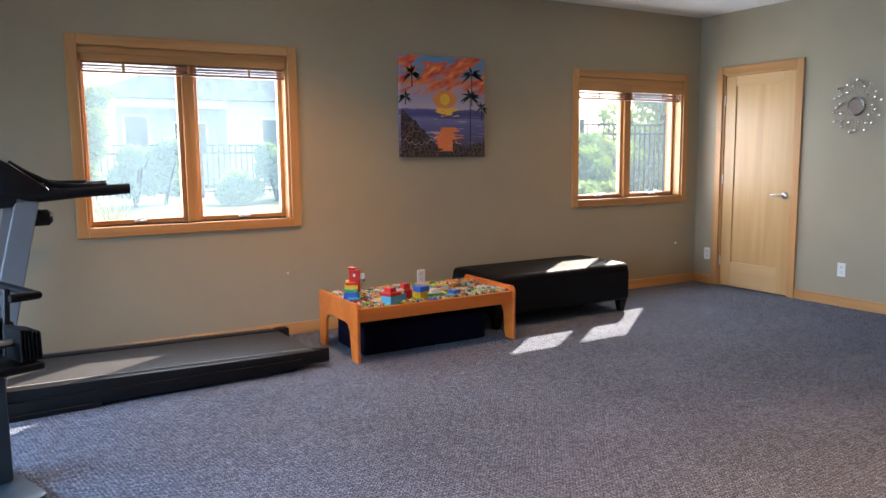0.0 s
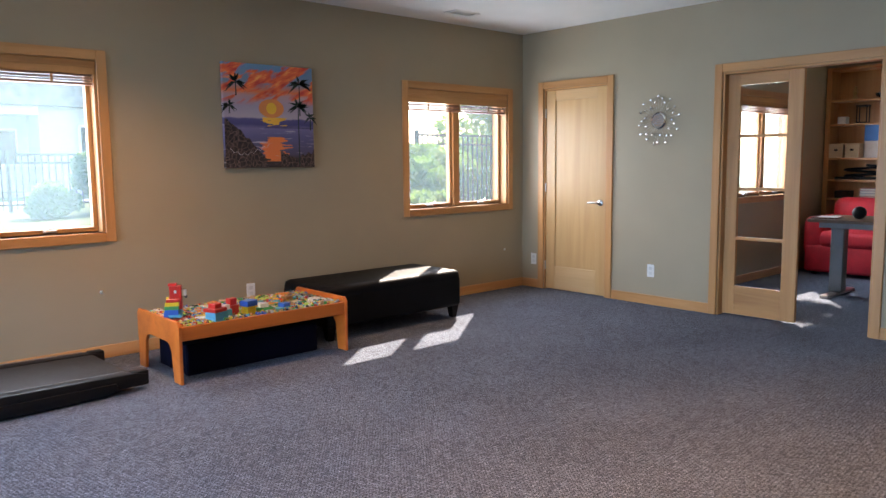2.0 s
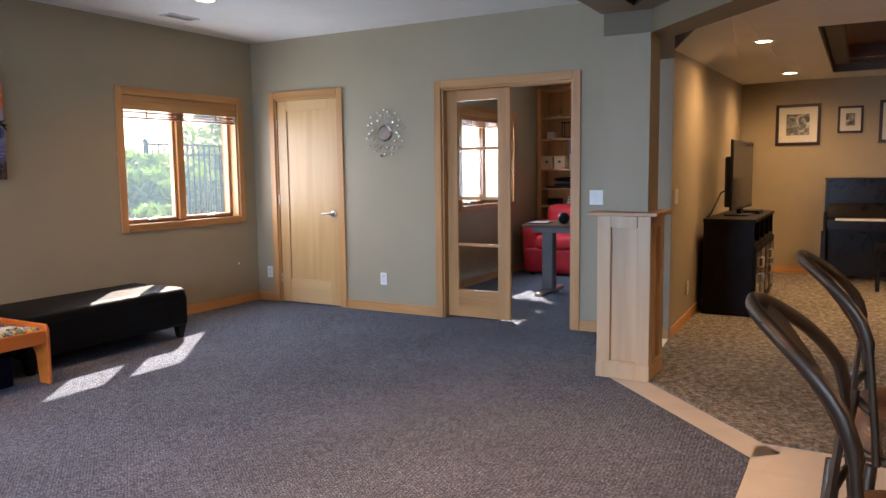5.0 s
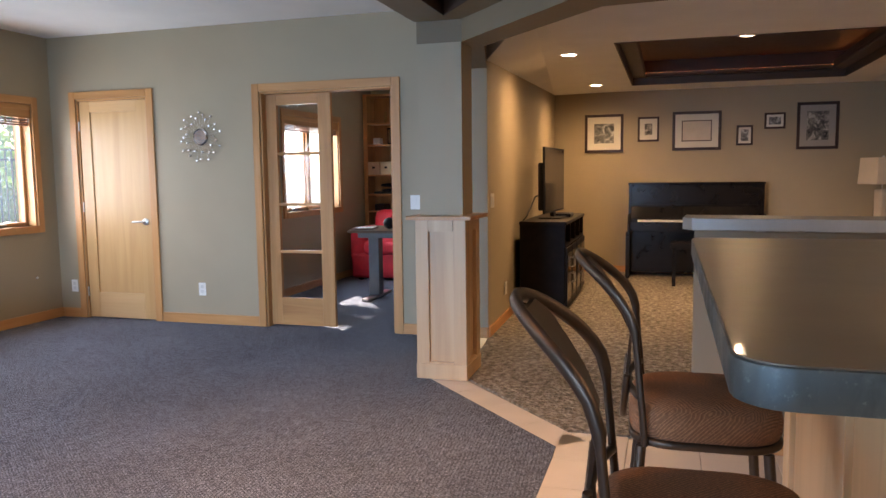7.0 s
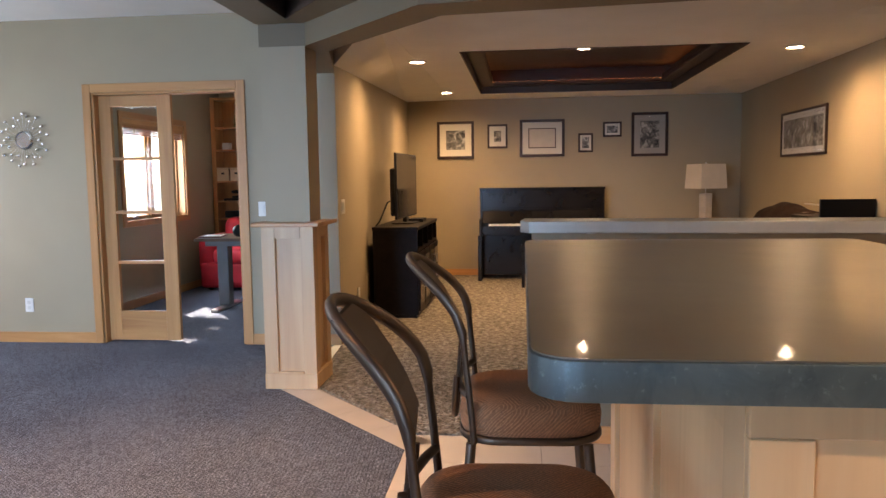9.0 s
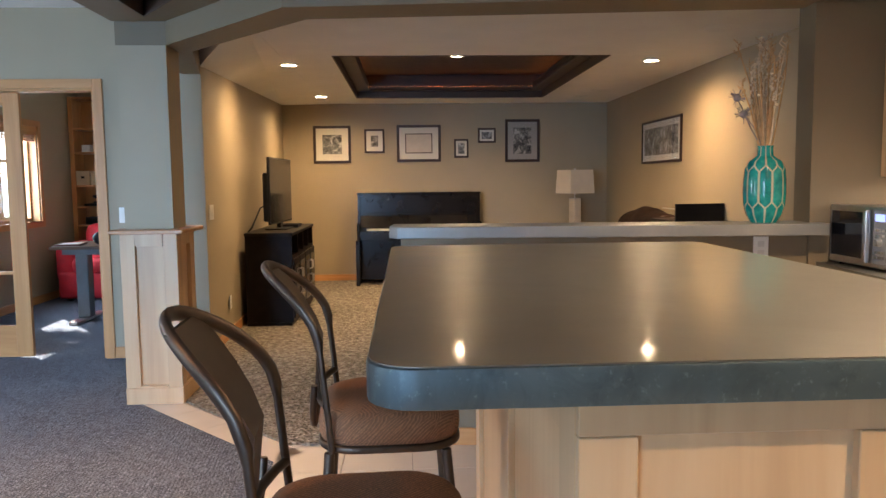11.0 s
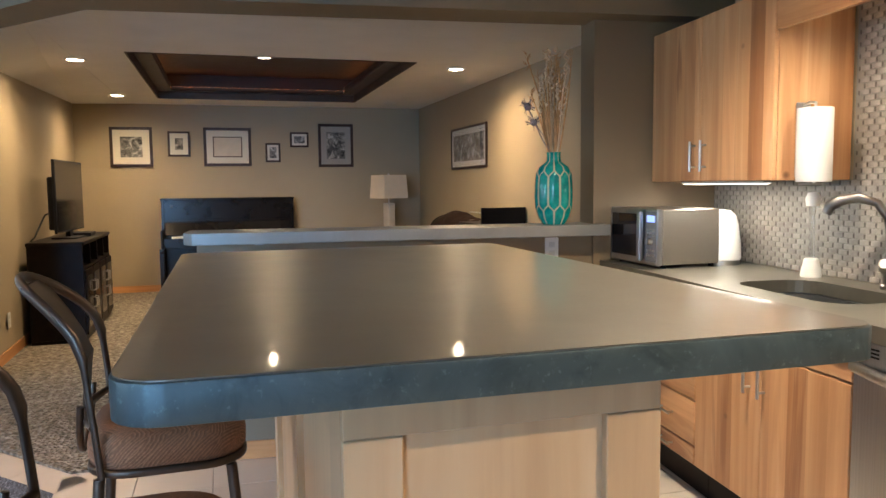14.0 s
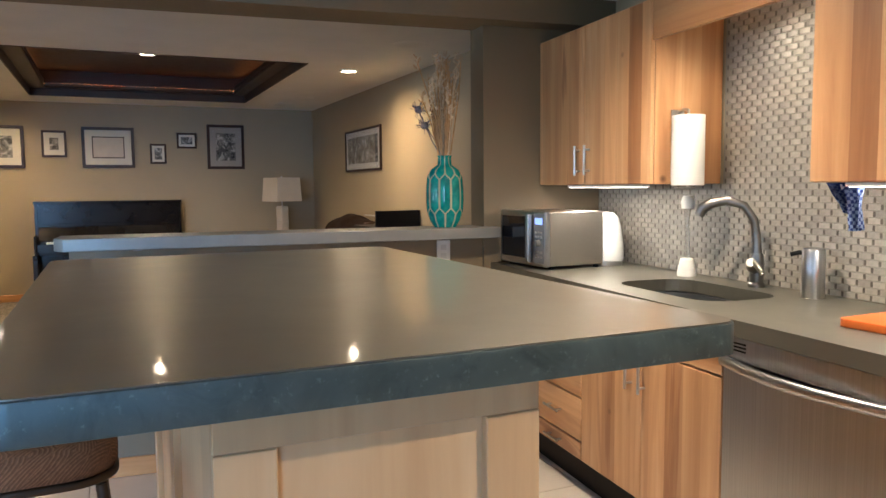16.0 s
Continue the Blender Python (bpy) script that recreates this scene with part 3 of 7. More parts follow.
# ---- doors ----
def casing(name, y0, y1, top, label, side=-1):
    o = thing(name, EX, (y0 + y1) / 2, 0, 0, label, "door frame", "", "structure")
    h = (y1 - y0) / 2
    c = 0.068
    part("casing", box(-0.018, 0, h, h + c, 0, top + c, 0.003), TRIM, o)
    part("casing", box(-0.018, 0, -h - c, -h, 0, top + c, 0.003), TRIM, o)
    part("casing", box(-0.018, 0, -h, h, top, top + c, 0.003), TRIM_Y, o)
    part("jamb", box(0.0, 0.12, h - 0.018, h, 0, top, 0.002), TRIM, o)
    part("jamb", box(0.0, 0.12, -h, -h + 0.018, 0, top, 0.002), TRIM, o)
    part("head", box(0.0, 0.12, -h + 0.018, h - 0.018, top - 0.018, top, 0.002), TRIM_Y, o)
    return o


casing("door_frame_1", DOOR[0], DOOR[1], DOOR[2], "honey fir casing round the closet door")
casing("door_frame_2", POCKET[0], POCKET[1], POCKET[2], "honey fir casing round the doorway to the study")

d = thing("door_1", EX + 0.012, 0, 0, 0, "closed maple one-panel door with a nickel lever", "door", "", "structure")
y0, y1, dz = DOOR[0] + 0.021, DOOR[1] - 0.021, 2.024
part("stile", box(0, 0.036, y1 - 0.115, y1, 0.008, dz, 0.002), DOORW, d)
part("stile", box(0, 0.036, y0, y0 + 0.115, 0.008, dz, 0.002), DOORW, d)
part("rail", box(0, 0.036, y0 + 0.115, y1 - 0.115, dz - 0.10, dz, 0.002), DOORW_Y, d)
part("rail", box(0, 0.036, y0 + 0.115, y1 - 0.115, 0.008, 0.245, 0.002), DOORW_Y, d)
part("panel", box(0.012, 0.026, y0 + 0.112, y1 - 0.112, 0.243, dz - 0.098), DOORW, d)
hd = part("lever_rose", moved(lathe([(0.0, 0), (0.031, 0), (0.031, 0.006), (0.024, 0.012), (0.011, 0.014), (0.011, 0.045), (0.0, 0.047)], 20), pose(0, y0 + 0.063, 0.915, 0, -90, 0)), CHROME, d, "round nickel rose", 40)
part("lever", tube([(-0.043, y0 + 0.063, 0.915), (-0.047, y0 + 0.09, 0.917), (-0.047, y0 + 0.14, 0.917), (-0.042, y0 + 0.178, 0.913)], [0.010, 0.010, 0.009, 0.008], 10), CHROME, hd, "nickel lever", 60)
for hz in (0.25, 1.05, 1.80):
    part("hinge", rod((-0.006, y1 + 0.004, hz - 0.045), (-0.006, y1 + 0.004, hz + 0.045), 0.007, 8), CHROME, d, "nickel hinge knuckle", 50)

d = thing("door_2", 6.355, 0, 0, 0, "half-open sliding fir door with four glass lites", "door", "", "structure")
y0, y1, dz = 2.30, 2.925, 2.015
part("stile", box(0, 0.036, y1 - 0.115, y1, 0.012, dz, 0.002), TRIM, d)
part("stile", box(0, 0.036, y0, y0 + 0.118, 0.012, dz, 0.002), TRIM, d)
part("rail", box(0, 0.036, y0 + 0.118, y1 - 0.115, dz - 0.09, dz, 0.002), TRIM_Y, d)
part("rail", box(0, 0.036, y0 + 0.118, y1 - 0.115, 0.012, 0.255, 0.002), TRIM_Y, d)
for mz in (1.509, 1.073, 0.66):
    part("muntin", box(0.004, 0.032, y0 + 0.118, y1 - 0.115, mz - 0.013, mz + 0.013, 0.002), TRIM_Y, d)
zz = [0.255, 0.66, 1.073, 1.509, dz - 0.09]
for k in range(4):
    g = part("pane", box(0.0165, 0.0195, y0 + 0.112, y1 - 0.11, zz[k] + (0.012 if k else -0.005), zz[k + 1] - 0.012), PANE, d, "clear glass lite")
    g.visible_shadow = False

# patio door frame in the west opening
d = thing("door_3", WX - 0.06, 2.6, 0, 0, "wide glazed patio door in a fir frame", "door", "", "structure")
for y0 in (-1.7, -0.03, 1.64):
    part("stile", box(-0.03, 0.03, y0, y0 + 0.06, 0, 2.1, 0.003), TRIM, d)
part("rail", box(-0.03, 0.03, -1.64, 1.64, 0, 0.1, 0.003), TRIM_Y, d)
part("rail", box(-0.03, 0.03, -1.64, 1.64, 2.02, 2.1, 0.003), TRIM_Y, d)
for y0, y1 in ((-1.64, -0.03), (0.03, 1.64)):
    g = part("pane", box(-0.004, 0.004, y0, y1, 0.1, 2.02), PANE, d)
    g.visible_shadow = False

# ---- pedestal with column ----
o = thing("column", 5.03, 0.775, 0, 0, "square taupe column on a panelled pale maple pedestal", "column", "", "structure")
part("plinth", box(0.0, 0.37, 0.0, 0.34, 0, 0.10, 0.003), MAPLE, o)
part("core", box(0.028, 0.342, 0.028, 0.312, 0.10, 1.03), MAPLE, o)
S = 0.065
for a, b, c, e in ((0.004, 0.03, 0.004, S + 0.02), (0.004, 0.03, 0.336 - S - 0.02, 0.336), (0.34, 0.366, 0.004, S), (0.34, 0.366, 0.336 - S, 0.336),
                   (0.03, 0.03 + S, 0.004, 0.03), (0.34 - S, 0.34, 0.004, 0.03), (0.03, 0.03 + S, 0.31, 0.336), (0.34 - S, 0.34, 0.31, 0.336)):
    part("stile", box(a, b, c, e, 0.10, 1.03, 0.002), MAPLE, o)
for z0, z1 in ((0.10, 0.112), (0.955, 1.03)):
    part("rail", box(0.005, 0.03, S + 0.024, 0.316 - S, z0, z1, 0.001), MAPLE, o)
    part("rail", box(0.34, 0.365, S + 0.004, 0.336 - S, z0, z1, 0.001), MAPLE, o)
    part("rail", box(0.03 + S, 0.34 - S, 0.005, 0.03, z0, z1, 0.001), MAPLE, o)
    part("rail", box(0.03 + S, 0.34 - S, 0.31, 0.335, z0, z1, 0.001), MAPLE, o)
part("cap", box(-0.045, 0.415, -0.045, 0.385, 1.03, 1.055, 0.004), TRIM_Y, o)
part("shaft", box(0.075, 0.325, 0.04, 0.325, 1.055, 2.14), WALL, o, "taupe painted square shaft")


# ---- island, bar and kitchen ----
def zinc(name, base, rough, coat=0.0, stain=0.0, dents=0.06):
    m, nt, b = base_mat(name, rough, 0.7)
    v = coords(nt)
    f = noise_tex(nt, v, 3.0, 6.0, 0.6, 0.8)
    f2 = noise_tex(nt, v, 26.0, 5.0, 0.65)
    lo_, hi_ = (0.72, 1.3) if stain else (0.88, 1.12)
    col = ramp(nt, f, [(0.3, scaled(base, lo_)), (0.55, base), (0.75, scaled(base, hi_))])
    spots = ramp(nt, f2, [(0.60, (0, 0, 0)), (0.78, (0.5 if stain else 0.06,) * 3)])
    col = mix(nt, spots, col, scaled(base, 1.9))
    if stain:
        g1 = noise_tex(nt, v, 11.0, 6.0, 0.7, 0.6)
        col = mix(nt, ramp(nt, g1, [(0.52, (0, 0, 0)), (0.72, (stain, stain, stain))]), col, scaled(base, 0.25))
        g2 = noise_tex(nt, v, 55.0, 4.0, 0.7)
        col = mix(nt, ramp(nt, g2, [(0.60, (0, 0, 0)), (0.70, (stain, stain, stain))]), col, scaled(base, 2.4))
    nt.links.new(col, b.inputs["Base Color"])
    rr = nt.nodes.new("ShaderNodeMapRange")
    rr.inputs["From Min"].default_value, rr.inputs["From Max"].default_value = 0.3, 0.7
    rr.inputs["To Min"].default_value, rr.inputs["To Max"].default_value = rough * (0.75 if stain else 1.0), rough * (1.35 if stain else 1.06)
    nt.links.new(noise_tex(nt, v, 5.0, 5.0, 0.6), rr.inputs["Value"])
    nt.links.new(rr.outputs[0], b.inputs["Roughness"])
    b.inputs["Coat Weight"].default_value = coat
    b.inputs["Coat Roughness"].default_value = 0.05
    bump(nt, b, noise_tex(nt, v, 9.0, 3.0), dents, 0.004)
    return m


ZINC = zinc("worn_zinc", (0.21, 0.195, 0.165), 0.33, 0.42, 0.0, 0.008)
# mottling is oxidation; the blue in the base colour puts in reflected daylight
ZINC_EDGE = zinc("oxidised_zinc_daylight_edge", (0.105, 0.140, 0.148), 0.42, 0.0, 0.42)

isl = thing("kitchen_island", 1.62, -1.367, 0, 0, "pale maple island base with recessed panels", "island")
L, D = 1.68, 0.532
part("core", box(0.018, L - 0.018, 0.018, D - 0.018, 0.0, 0.998), MAPLE, isl)
for a, b in ((-0.004, 0.097), (D - 0.092, D)):
    part("stile", box(0.0, 0.022, a, b, 0.0, 0.936, 0.002), MAPLE, isl)
part("rail", box(0.0015, 0.022, -0.004, D, 0.9362, 0.998, 0.002), MAPLE, isl)
part("rail", box(0.001, 0.022, 0.097, D - 0.092, 0.0, 0.12, 0.002), MAPLE, isl)
for a, b in ((0.022, 0.14), (0.78, 0.90), (L - 0.12, L)):
    part("stile", box(a, b, D - 0.02, D, 0.0, 0.998, 0.002), MAPLE, isl)
for a, b in ((0.14, 0.78), (0.90, L - 0.12)):
    part("rail", box(a, b, D - 0.021, D - 0.001, 0.9, 0.998, 0.002), MAPLE, isl)
    part("rail", box(a, b, D - 0.021, D - 0.001, 0.0, 0.12, 0.002), MAPLE, isl)
part("rear_panel", box(L - 0.018, L, 0.0, D - 0.02, 0.0, 0.998, 0.002), MAPLE, isl)
part("side_panel", box(0.022, L - 0.018, 0.0, 0.018, 0.0, 0.998, 0.002), MAPLE, isl)

it = thing("island_worktop", 1.565, -1.78, 1.0, 0, "thick worn zinc worktop on the island, polished top and blue-grey edge", "worktop")
poly = arc(1.995 - 0.06, 1.26 - 0.06, 0.06, 0, 90, 5) + arc(0.075, 1.26 - 0.075, 0.075, 90, 180, 5) + arc(0.05, 0.05, 0.05, 180, 270, 5) + arc(1.995 - 0.06, 0.06, 0.06, 270, 360, 5)
part("edge_band", prism(poly, 0.0, 0.060, bev=0.004), ZINC_EDGE, it, "oxidised zinc edge with a blue tint put in for reflected daylight", 40)
inner = [(0.9975 + (x - 0.9975) * 0.9955, 0.63 + (y - 0.63) * 0.993) for x, y in poly]
part("top_sheet", prism(inner, 0.0605, 0.0628), ZINC, it, "polished zinc sheet")

bt = kthing("bar_counter", 0, 0, 1.05, 0, "grey zinc-clad bar top on the low wall", "worktop")
bp = [(-0.17, -1.33), (-0.062, -1.33), (-0.062, -1.278), (0.11, -1.278), (0.11, 0.735), (-0.10, 0.735), (-0.17, 0.69)]
GREYZ = zinc("grey_zinc", (0.27, 0.265, 0.25), 0.48)
part("slab", prism(bp, 0.0, 0.055, bev=0.003), GREYZ, bt)
for y_ in (-0.9, -0.25, 0.4):
    part("support_cleat", box(-0.055, 0.10, y_ - 0.02, y_ + 0.02, -0.012, -0.001), GREYZ, bt)

# base cabinets
BF, BB = -1.35, -1.95


def pull(parent, x, y, z, length, vertical=True, out=-1):
    bm = bmesh.new()
    h = length / 2
    if vertical:
        rod((x, y + 0.028, z - h), (x, y + 0.028, z + h), 0.006, 10, bm)
        for s in (-0.7, 0.7):
            rod((x, y, z + s * h), (x, y + 0.028, z + s * h), 0.005, 8, bm)
    else:
        rod((x - h, y + 0.028, z), (x + h, y + 0.028, z), 0.006, 10, bm)
        for s in (-0.7, 0.7):
            rod((x + s * h, y, z), (x + s * h, y + 0.028, z), 0.005, 8, bm)
    return part("handle", bm, CHROME, parent, "brushed nickel bar pull", 50)


def cabinet(name, a0, a1, z0, z1, front, back, label, group, cut=0.0):
    o = kthing(name, a0, front, z0, 0, label, "cabinet", group)
    w, h, d = a1 - a0, z1 - z0, front - back
    part("body", box(0.001, w - 0.001, -d, -0.02, 0.0, h - cut, 0.001), HICK, o)
    if cut:
        # open above the shelf, where the sink bowl hangs
        for x0, x1, y0, y1 in ((0.001, 0.019, -d, -0.02), (w - 0.019, w - 0.001, -d, -0.02), (0.019, w - 0.019, -d, -d + 0.012), (0.019, w - 0.019, -0.034, -0.02)):
            part("side_panel", box(x0, x1, y0, y1, h - cut + 0.0005, h), HICK, o)
    return o, w, h


o, w, h = cabinet("drawer_cabinet", -0.955, -0.065, 0.14, 0.862, BF, BB, "hickory drawer cabinet with streaked fronts", "base cabinets")
for z0, z1 in ((0.012, 0.085), (0.093, 0.275), (0.283, 0.48), (0.488, 0.715)):
    for x0, x1 in ((0.004, w * 0.5 - 0.002), (w * 0.5 + 0.002, w - 0.004)):
        dr = part("drawer_front", box(x0, x1, -0.019, 0.0, z0, z1, 0.002), HICK_X, o)
        pull(dr, (x0 + x1) / 2, 0.0, (z0 + z1) / 2, 0.13, False)
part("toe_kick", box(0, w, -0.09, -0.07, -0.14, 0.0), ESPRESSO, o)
o, w, h = cabinet("sink_cabinet", -1.82, -0.957, 0.14, 0.862, BF, BB, "hickory sink cabinet with two streaked doors", "base cabinets", 0.215)
for x0, x1, hx in ((0.004, 0.429, 0.41), (0.433, w - 0.004, 0.495)):
    dr = part("door", box(x0, x1, -0.019, 0.0, 0.012, 0.575, 0.002), HICK, o)
    pull(dr, hx, 0.0, 0.49, 0.14)
part("false_front", box(0.004, w - 0.004, -0.019, 0.0, 0.583, 0.715, 0.002), HICK_X, o)
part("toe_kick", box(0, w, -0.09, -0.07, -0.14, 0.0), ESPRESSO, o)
o, w, h = cabinet("end_cabinet", -3.3, -2.432, 0.14, 0.862, BF, BB, "hickory base cabinet beyond the dishwasher", "base cabinets")
for x0, x1 in ((0.004, 0.43), (0.434, w - 0.004)):
    dr = part("door", box(x0, x1, -0.019, 0.0, 0.012, 0.715, 0.002), HICK, o)
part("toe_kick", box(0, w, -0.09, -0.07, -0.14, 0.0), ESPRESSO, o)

# dishwasher
o = kthing("dishwasher", -2.428, BF, 0, 0, "stainless steel dishwasher with a bowed bar handle", "dishwasher")
part("tub", box(0.004, 0.600, -0.56, -0.025, 0.1, 0.86), BLACKM, o)
part("door", box(0.004, 0.600, -0.025, 0.006, 0.11, 0.775, 0.004), STEEL, o, "brushed stainless door")
part("control_panel", box(0.004, 0.600, -0.025, 0.004, 0.782, 0.858, 0.004), STEEL, o)
for k in range(3):
    part("vent_slot", box(0.505, 0.575, 0.0035, 0.006, 0.815 + 0.011 * k, 0.820 + 0.011 * k), BLACKM, o)
pts = [(0.008 + 0.588 * k / 16, 0.012 + 0.048 * math.sin(math.pi * k / 16), 0.778) for k in range(17)]
part("handle", tube(pts, 0.013, 10, flat=1.3), STEEL, o, "bowed stainless bar handle", 50)
part("kick_plate", box(0.01, 0.59, -0.08, -0.06, 0.0, 0.1), BLACKM, o)

# worktop with an undermounted sink
wt = kthing("kitchen_worktop", 0, 0, 0.865, 0, "grey polished concrete worktop with a sink cut-out", "worktop")
SINK = (-1.61, -1.01, -1.80, -1.455)
CONC = zinc("polished_concrete", (0.205, 0.195, 0.16), 0.36, 0.0, 0.0, 0.01)
bm = bmesh.new()
hole = rounded_rect(SINK[0], SINK[1], SINK[2], SINK[3], 0.11, 6)
outer = []
cxs, cys = (SINK[0] + SINK[1]) / 2, (SINK[2] + SINK[3]) / 2
RX0, RX1, RY0, RY1 = -1.72, -0.90, -1.962, -1.316
for x, y in hole:
    dx, dy = x - cxs, y - cys
    k = min(((RX1 if dx > 0 else RX0) - cxs) / dx if abs(dx) > 1e-6 else 1e9, ((RY1 if dy > 0 else RY0) - cys) / dy if abs(dy) > 1e-6 else 1e9)
    outer.append((cxs + dx * k, cys + dy * k))
n = len(hole)
rings = [[bm.verts.new((x, y, z)) for x, y in ps] for ps, z in ((outer, 0.0), (hole, 0.0), (hole, 0.05), (outer, 0.05))]
for r0, r1 in zip(rings, rings[1:]):
    for k in range(n):
        bm.faces.new((r0[k], r0[(k + 1) % n], r1[(k + 1) % n], r1[k]))
for k in range(n):
    bm.faces.new((rings[3][k], rings[3][(k + 1) % n], rings[0][(k + 1) % n], rings[0][k]))
bmesh.ops.recalc_face_normals(bm, faces=bm.faces[:])
for cx_, cy_ in ((RX0, RY0), (RX1, RY0), (RX0, RY1), (RX1, RY1)):
    near = [q for q in sorted(range(n), key=lambda q: (outer[q][0] - cx_) ** 2 + (outer[q][1] - cy_) ** 2)[:2]]
    prism([outer[near[0]], outer[near[1]], (cx_, cy_)], 0.0, 0.05, bm)
part("sink_surround", bm, CONC, wt)
part("slab", box(RX1, -0.062, RY0, RY1, 0, 0.05), CONC, wt)
part("slab", box(-3.4, RX0, RY0, RY1, 0, 0.05), CONC, wt)
sk = kthing("sink", 0, 0, 0.865, 0, "undermounted stainless steel sink bowl", "sink")
bm = bmesh.new()
rr = []
for g, z in ((0.012, 0.0), (0.012, -0.004), (-0.004, -0.006), (-0.012, -0.15), (-0.05, -0.185), (-0.13, -0.19)):
    rr.append([bm.verts.new((x, y, z)) for x, y in rounded_rect(SINK[0] - g, SINK[1] + g, SINK[2] - g, SINK[3] + g, max(0.02, 0.11 + g), 6)])
for r0, r1 in zip(rr, rr[1:]):
    for k in range(len(r0)):
        bm.faces.new((r0[k], r0[(k + 1) % len(r0)], r1[(k + 1) % len(r0)], r1[k]))
bm.faces.new(rr[-1])
bmesh.ops.recalc_face_normals(bm, faces=bm.faces[:])
part("bowl", bm, metal("satin_sink_steel", (0.17, 0.175, 0.18), 0.5), sk, "", 40)
part("drain", moved(lathe([(0.0, 0.0), (0.045, 0.0), (0.045, 0.004), (0.03, 0.002), (0.0, 0.001)], 20), pose(cxs, cys, -0.189)), CHROME, sk, "", 40)

# wall cabinets, valance and lights under them
UF, UB, UZ0, UZ1 = -1.60, -1.95, 1.316, 2.06


def wall_cabinet(a0, a1, joints, label):
    o = kthing("wall_cabinet", a0, UF, UZ0, 0, label, "cabinet", "wall cabinets")
    w, h = a1 - a0, UZ1 - UZ0
    part("body", box(0.0, w, UB - UF, -0.02, 0, h, 0.001), HICK, o)
    xs = [0.002] + [j - a0 for j in joints] + [w - 0.002]
    for k in range(len(xs) - 1):
        dr = part("door", box(xs[k] + 0.0015, xs[k + 1] - 0.0015, -0.019, 0.0, 0.002, h - 0.002, 0.002), HICK, o)
        if len(xs) > 2:
            pull(dr, xs[k + 1] - 0.045 if k == 0 else xs[k] + 0.045, 0.0, 0.115, 0.14)
    return o


wall_cabinet(-1.064, -0.065, [-0.535], "hickory wall cabinet with two doors and bar pulls")
wall_cabinet(-2.95, -1.884, [-2.42], "hickory wall cabinet beyond the sink")
o = kthing("valance", -1.884, UF, 1.894, 0, "hickory valance board above the sink", "valance")
part("board", box(0.001, 0.819, -0.022, -0.002, 0.0, 0.166, 0.001), HICK_X, o)
for a0, a1 in ((-0.95, -0.30), (-2.75, -1.98)):
    o = kthing("under_cabinet_light", a0, -1.66, UZ0, 0, "slim lit light bar under the wall cabinet", "light", "light bars")
    part("housing", box(0, a1 - a0, -0.02, 0.02, -0.012, -0.001, 0.002), WHITE, o)
    part("diffuser", box(0.01, a1 - a0 - 0.01, -0.014, 0.014, -0.0145, -0.0122), glow("light_bar_glow", (1.0, 0.86, 0.68), 1.5), o, "glowing diffuser")
    x, y = kpt((a0 + a1) / 2, -1.70)
    area_lamp("light_bar_lamp", pose(x, y, UZ0 - 0.018, 0, 0, KA), a1 - a0, 0.03, 1.1, (1.0, 0.84, 0.64))
x, y = kpt(-1.47, -1.75)
o = thing("sink_light", x, y, 2.03, KA, "small light behind the valance over the sink", "light")
part("can", lathe([(0.0, 0.0), (0.05, 0.0), (0.05, 0.06), (0.0, 0.06)], 20), WHITE, o, "", 40)
part("bulb", lathe([(0.0, -0.004), (0.038, -0.003), (0.038, -0.001), (0.0, -0.001)], 16), LAMP_GLOW, o, "glowing lens")
part("bracket", box(-0.012, 0.012, -0.198, 0.13, 0.06, 0.072), WHITE, o)
spot_lamp("sink_lamp", x, y, 2.02, 6, (1.0, 0.80, 0.56), 150)

# paper towel on the cabinet's side
o = kthing("paper_towel_holder", -1.066, -1.725, UZ0 - 0.018, 0, "white paper towel roll on a holder at the cabinet side", "paper towel")
part("plate", box(-0.009, 0.0, -0.03, 0.03, 0.03, 0.32, 0.002), CHROME, o)
part("arm", tube([(-0.005, 0, 0.305), (-0.04, 0, 0.318), (-0.075, 0, 0.312)], 0.006, 8), CHROME, o, "", 50)
part("arm", box(-0.11, -0.004, -0.012, 0.012, 0.0, 0.006), CHROME, o)
part("spindle", rod((-0.075, 0, 0.004), (-0.075, 0, 0.316), 0.005, 8), CHROME, o)
part("roll", moved(lathe([(0.018, 0), (0.063, 0), (0.064, 0.004), (0.064, 0.276), (0.063, 0.28), (0.018, 0.28)], 28), pose(-0.075, 0, 0.012)), plain("paper", (0.82, 0.81, 0.78), 0.9, var=0.02), o, "white paper roll", 40)

# faucet
FAUC = metal("dark_nickel", (0.26, 0.24, 0.22), 0.28)
o = kthing("faucet", -1.36, -1.885, 0.9155, 0, "brushed nickel arched kitchen faucet with a side lever", "faucet")
part("base", lathe([(0.0, 0), (0.033, 0), (0.033, 0.012), (0.026, 0.02), (0.026, 0.11), (0.022, 0.13), (0.0, 0.132)], 20), FAUC, o, "", 40)
pts = [(0, 0, 0.12), (0.005, 0.0, 0.20), (0.01, 0.01, 0.26), (0.03, 0.04, 0.315), (0.07, 0.085, 0.335), (0.11, 0.125, 0.325), (0.135, 0.15, 0.305), (0.145, 0.16, 0.275)]
part("spout", tube(pts, [0.018, 0.017, 0.016, 0.016, 0.018, 0.021, 0.022, 0.019], 14), FAUC, o, "", 60)
lv = part("lever_hub", moved(lathe([(0.0, 0), (0.024, 0.0), (0.026, 0.02), (0.018, 0.05), (0.0, 0.052)], 18), pose(-0.01, 0.02, 0.075, -50, -40, 0)), FAUC, o, "", 40)
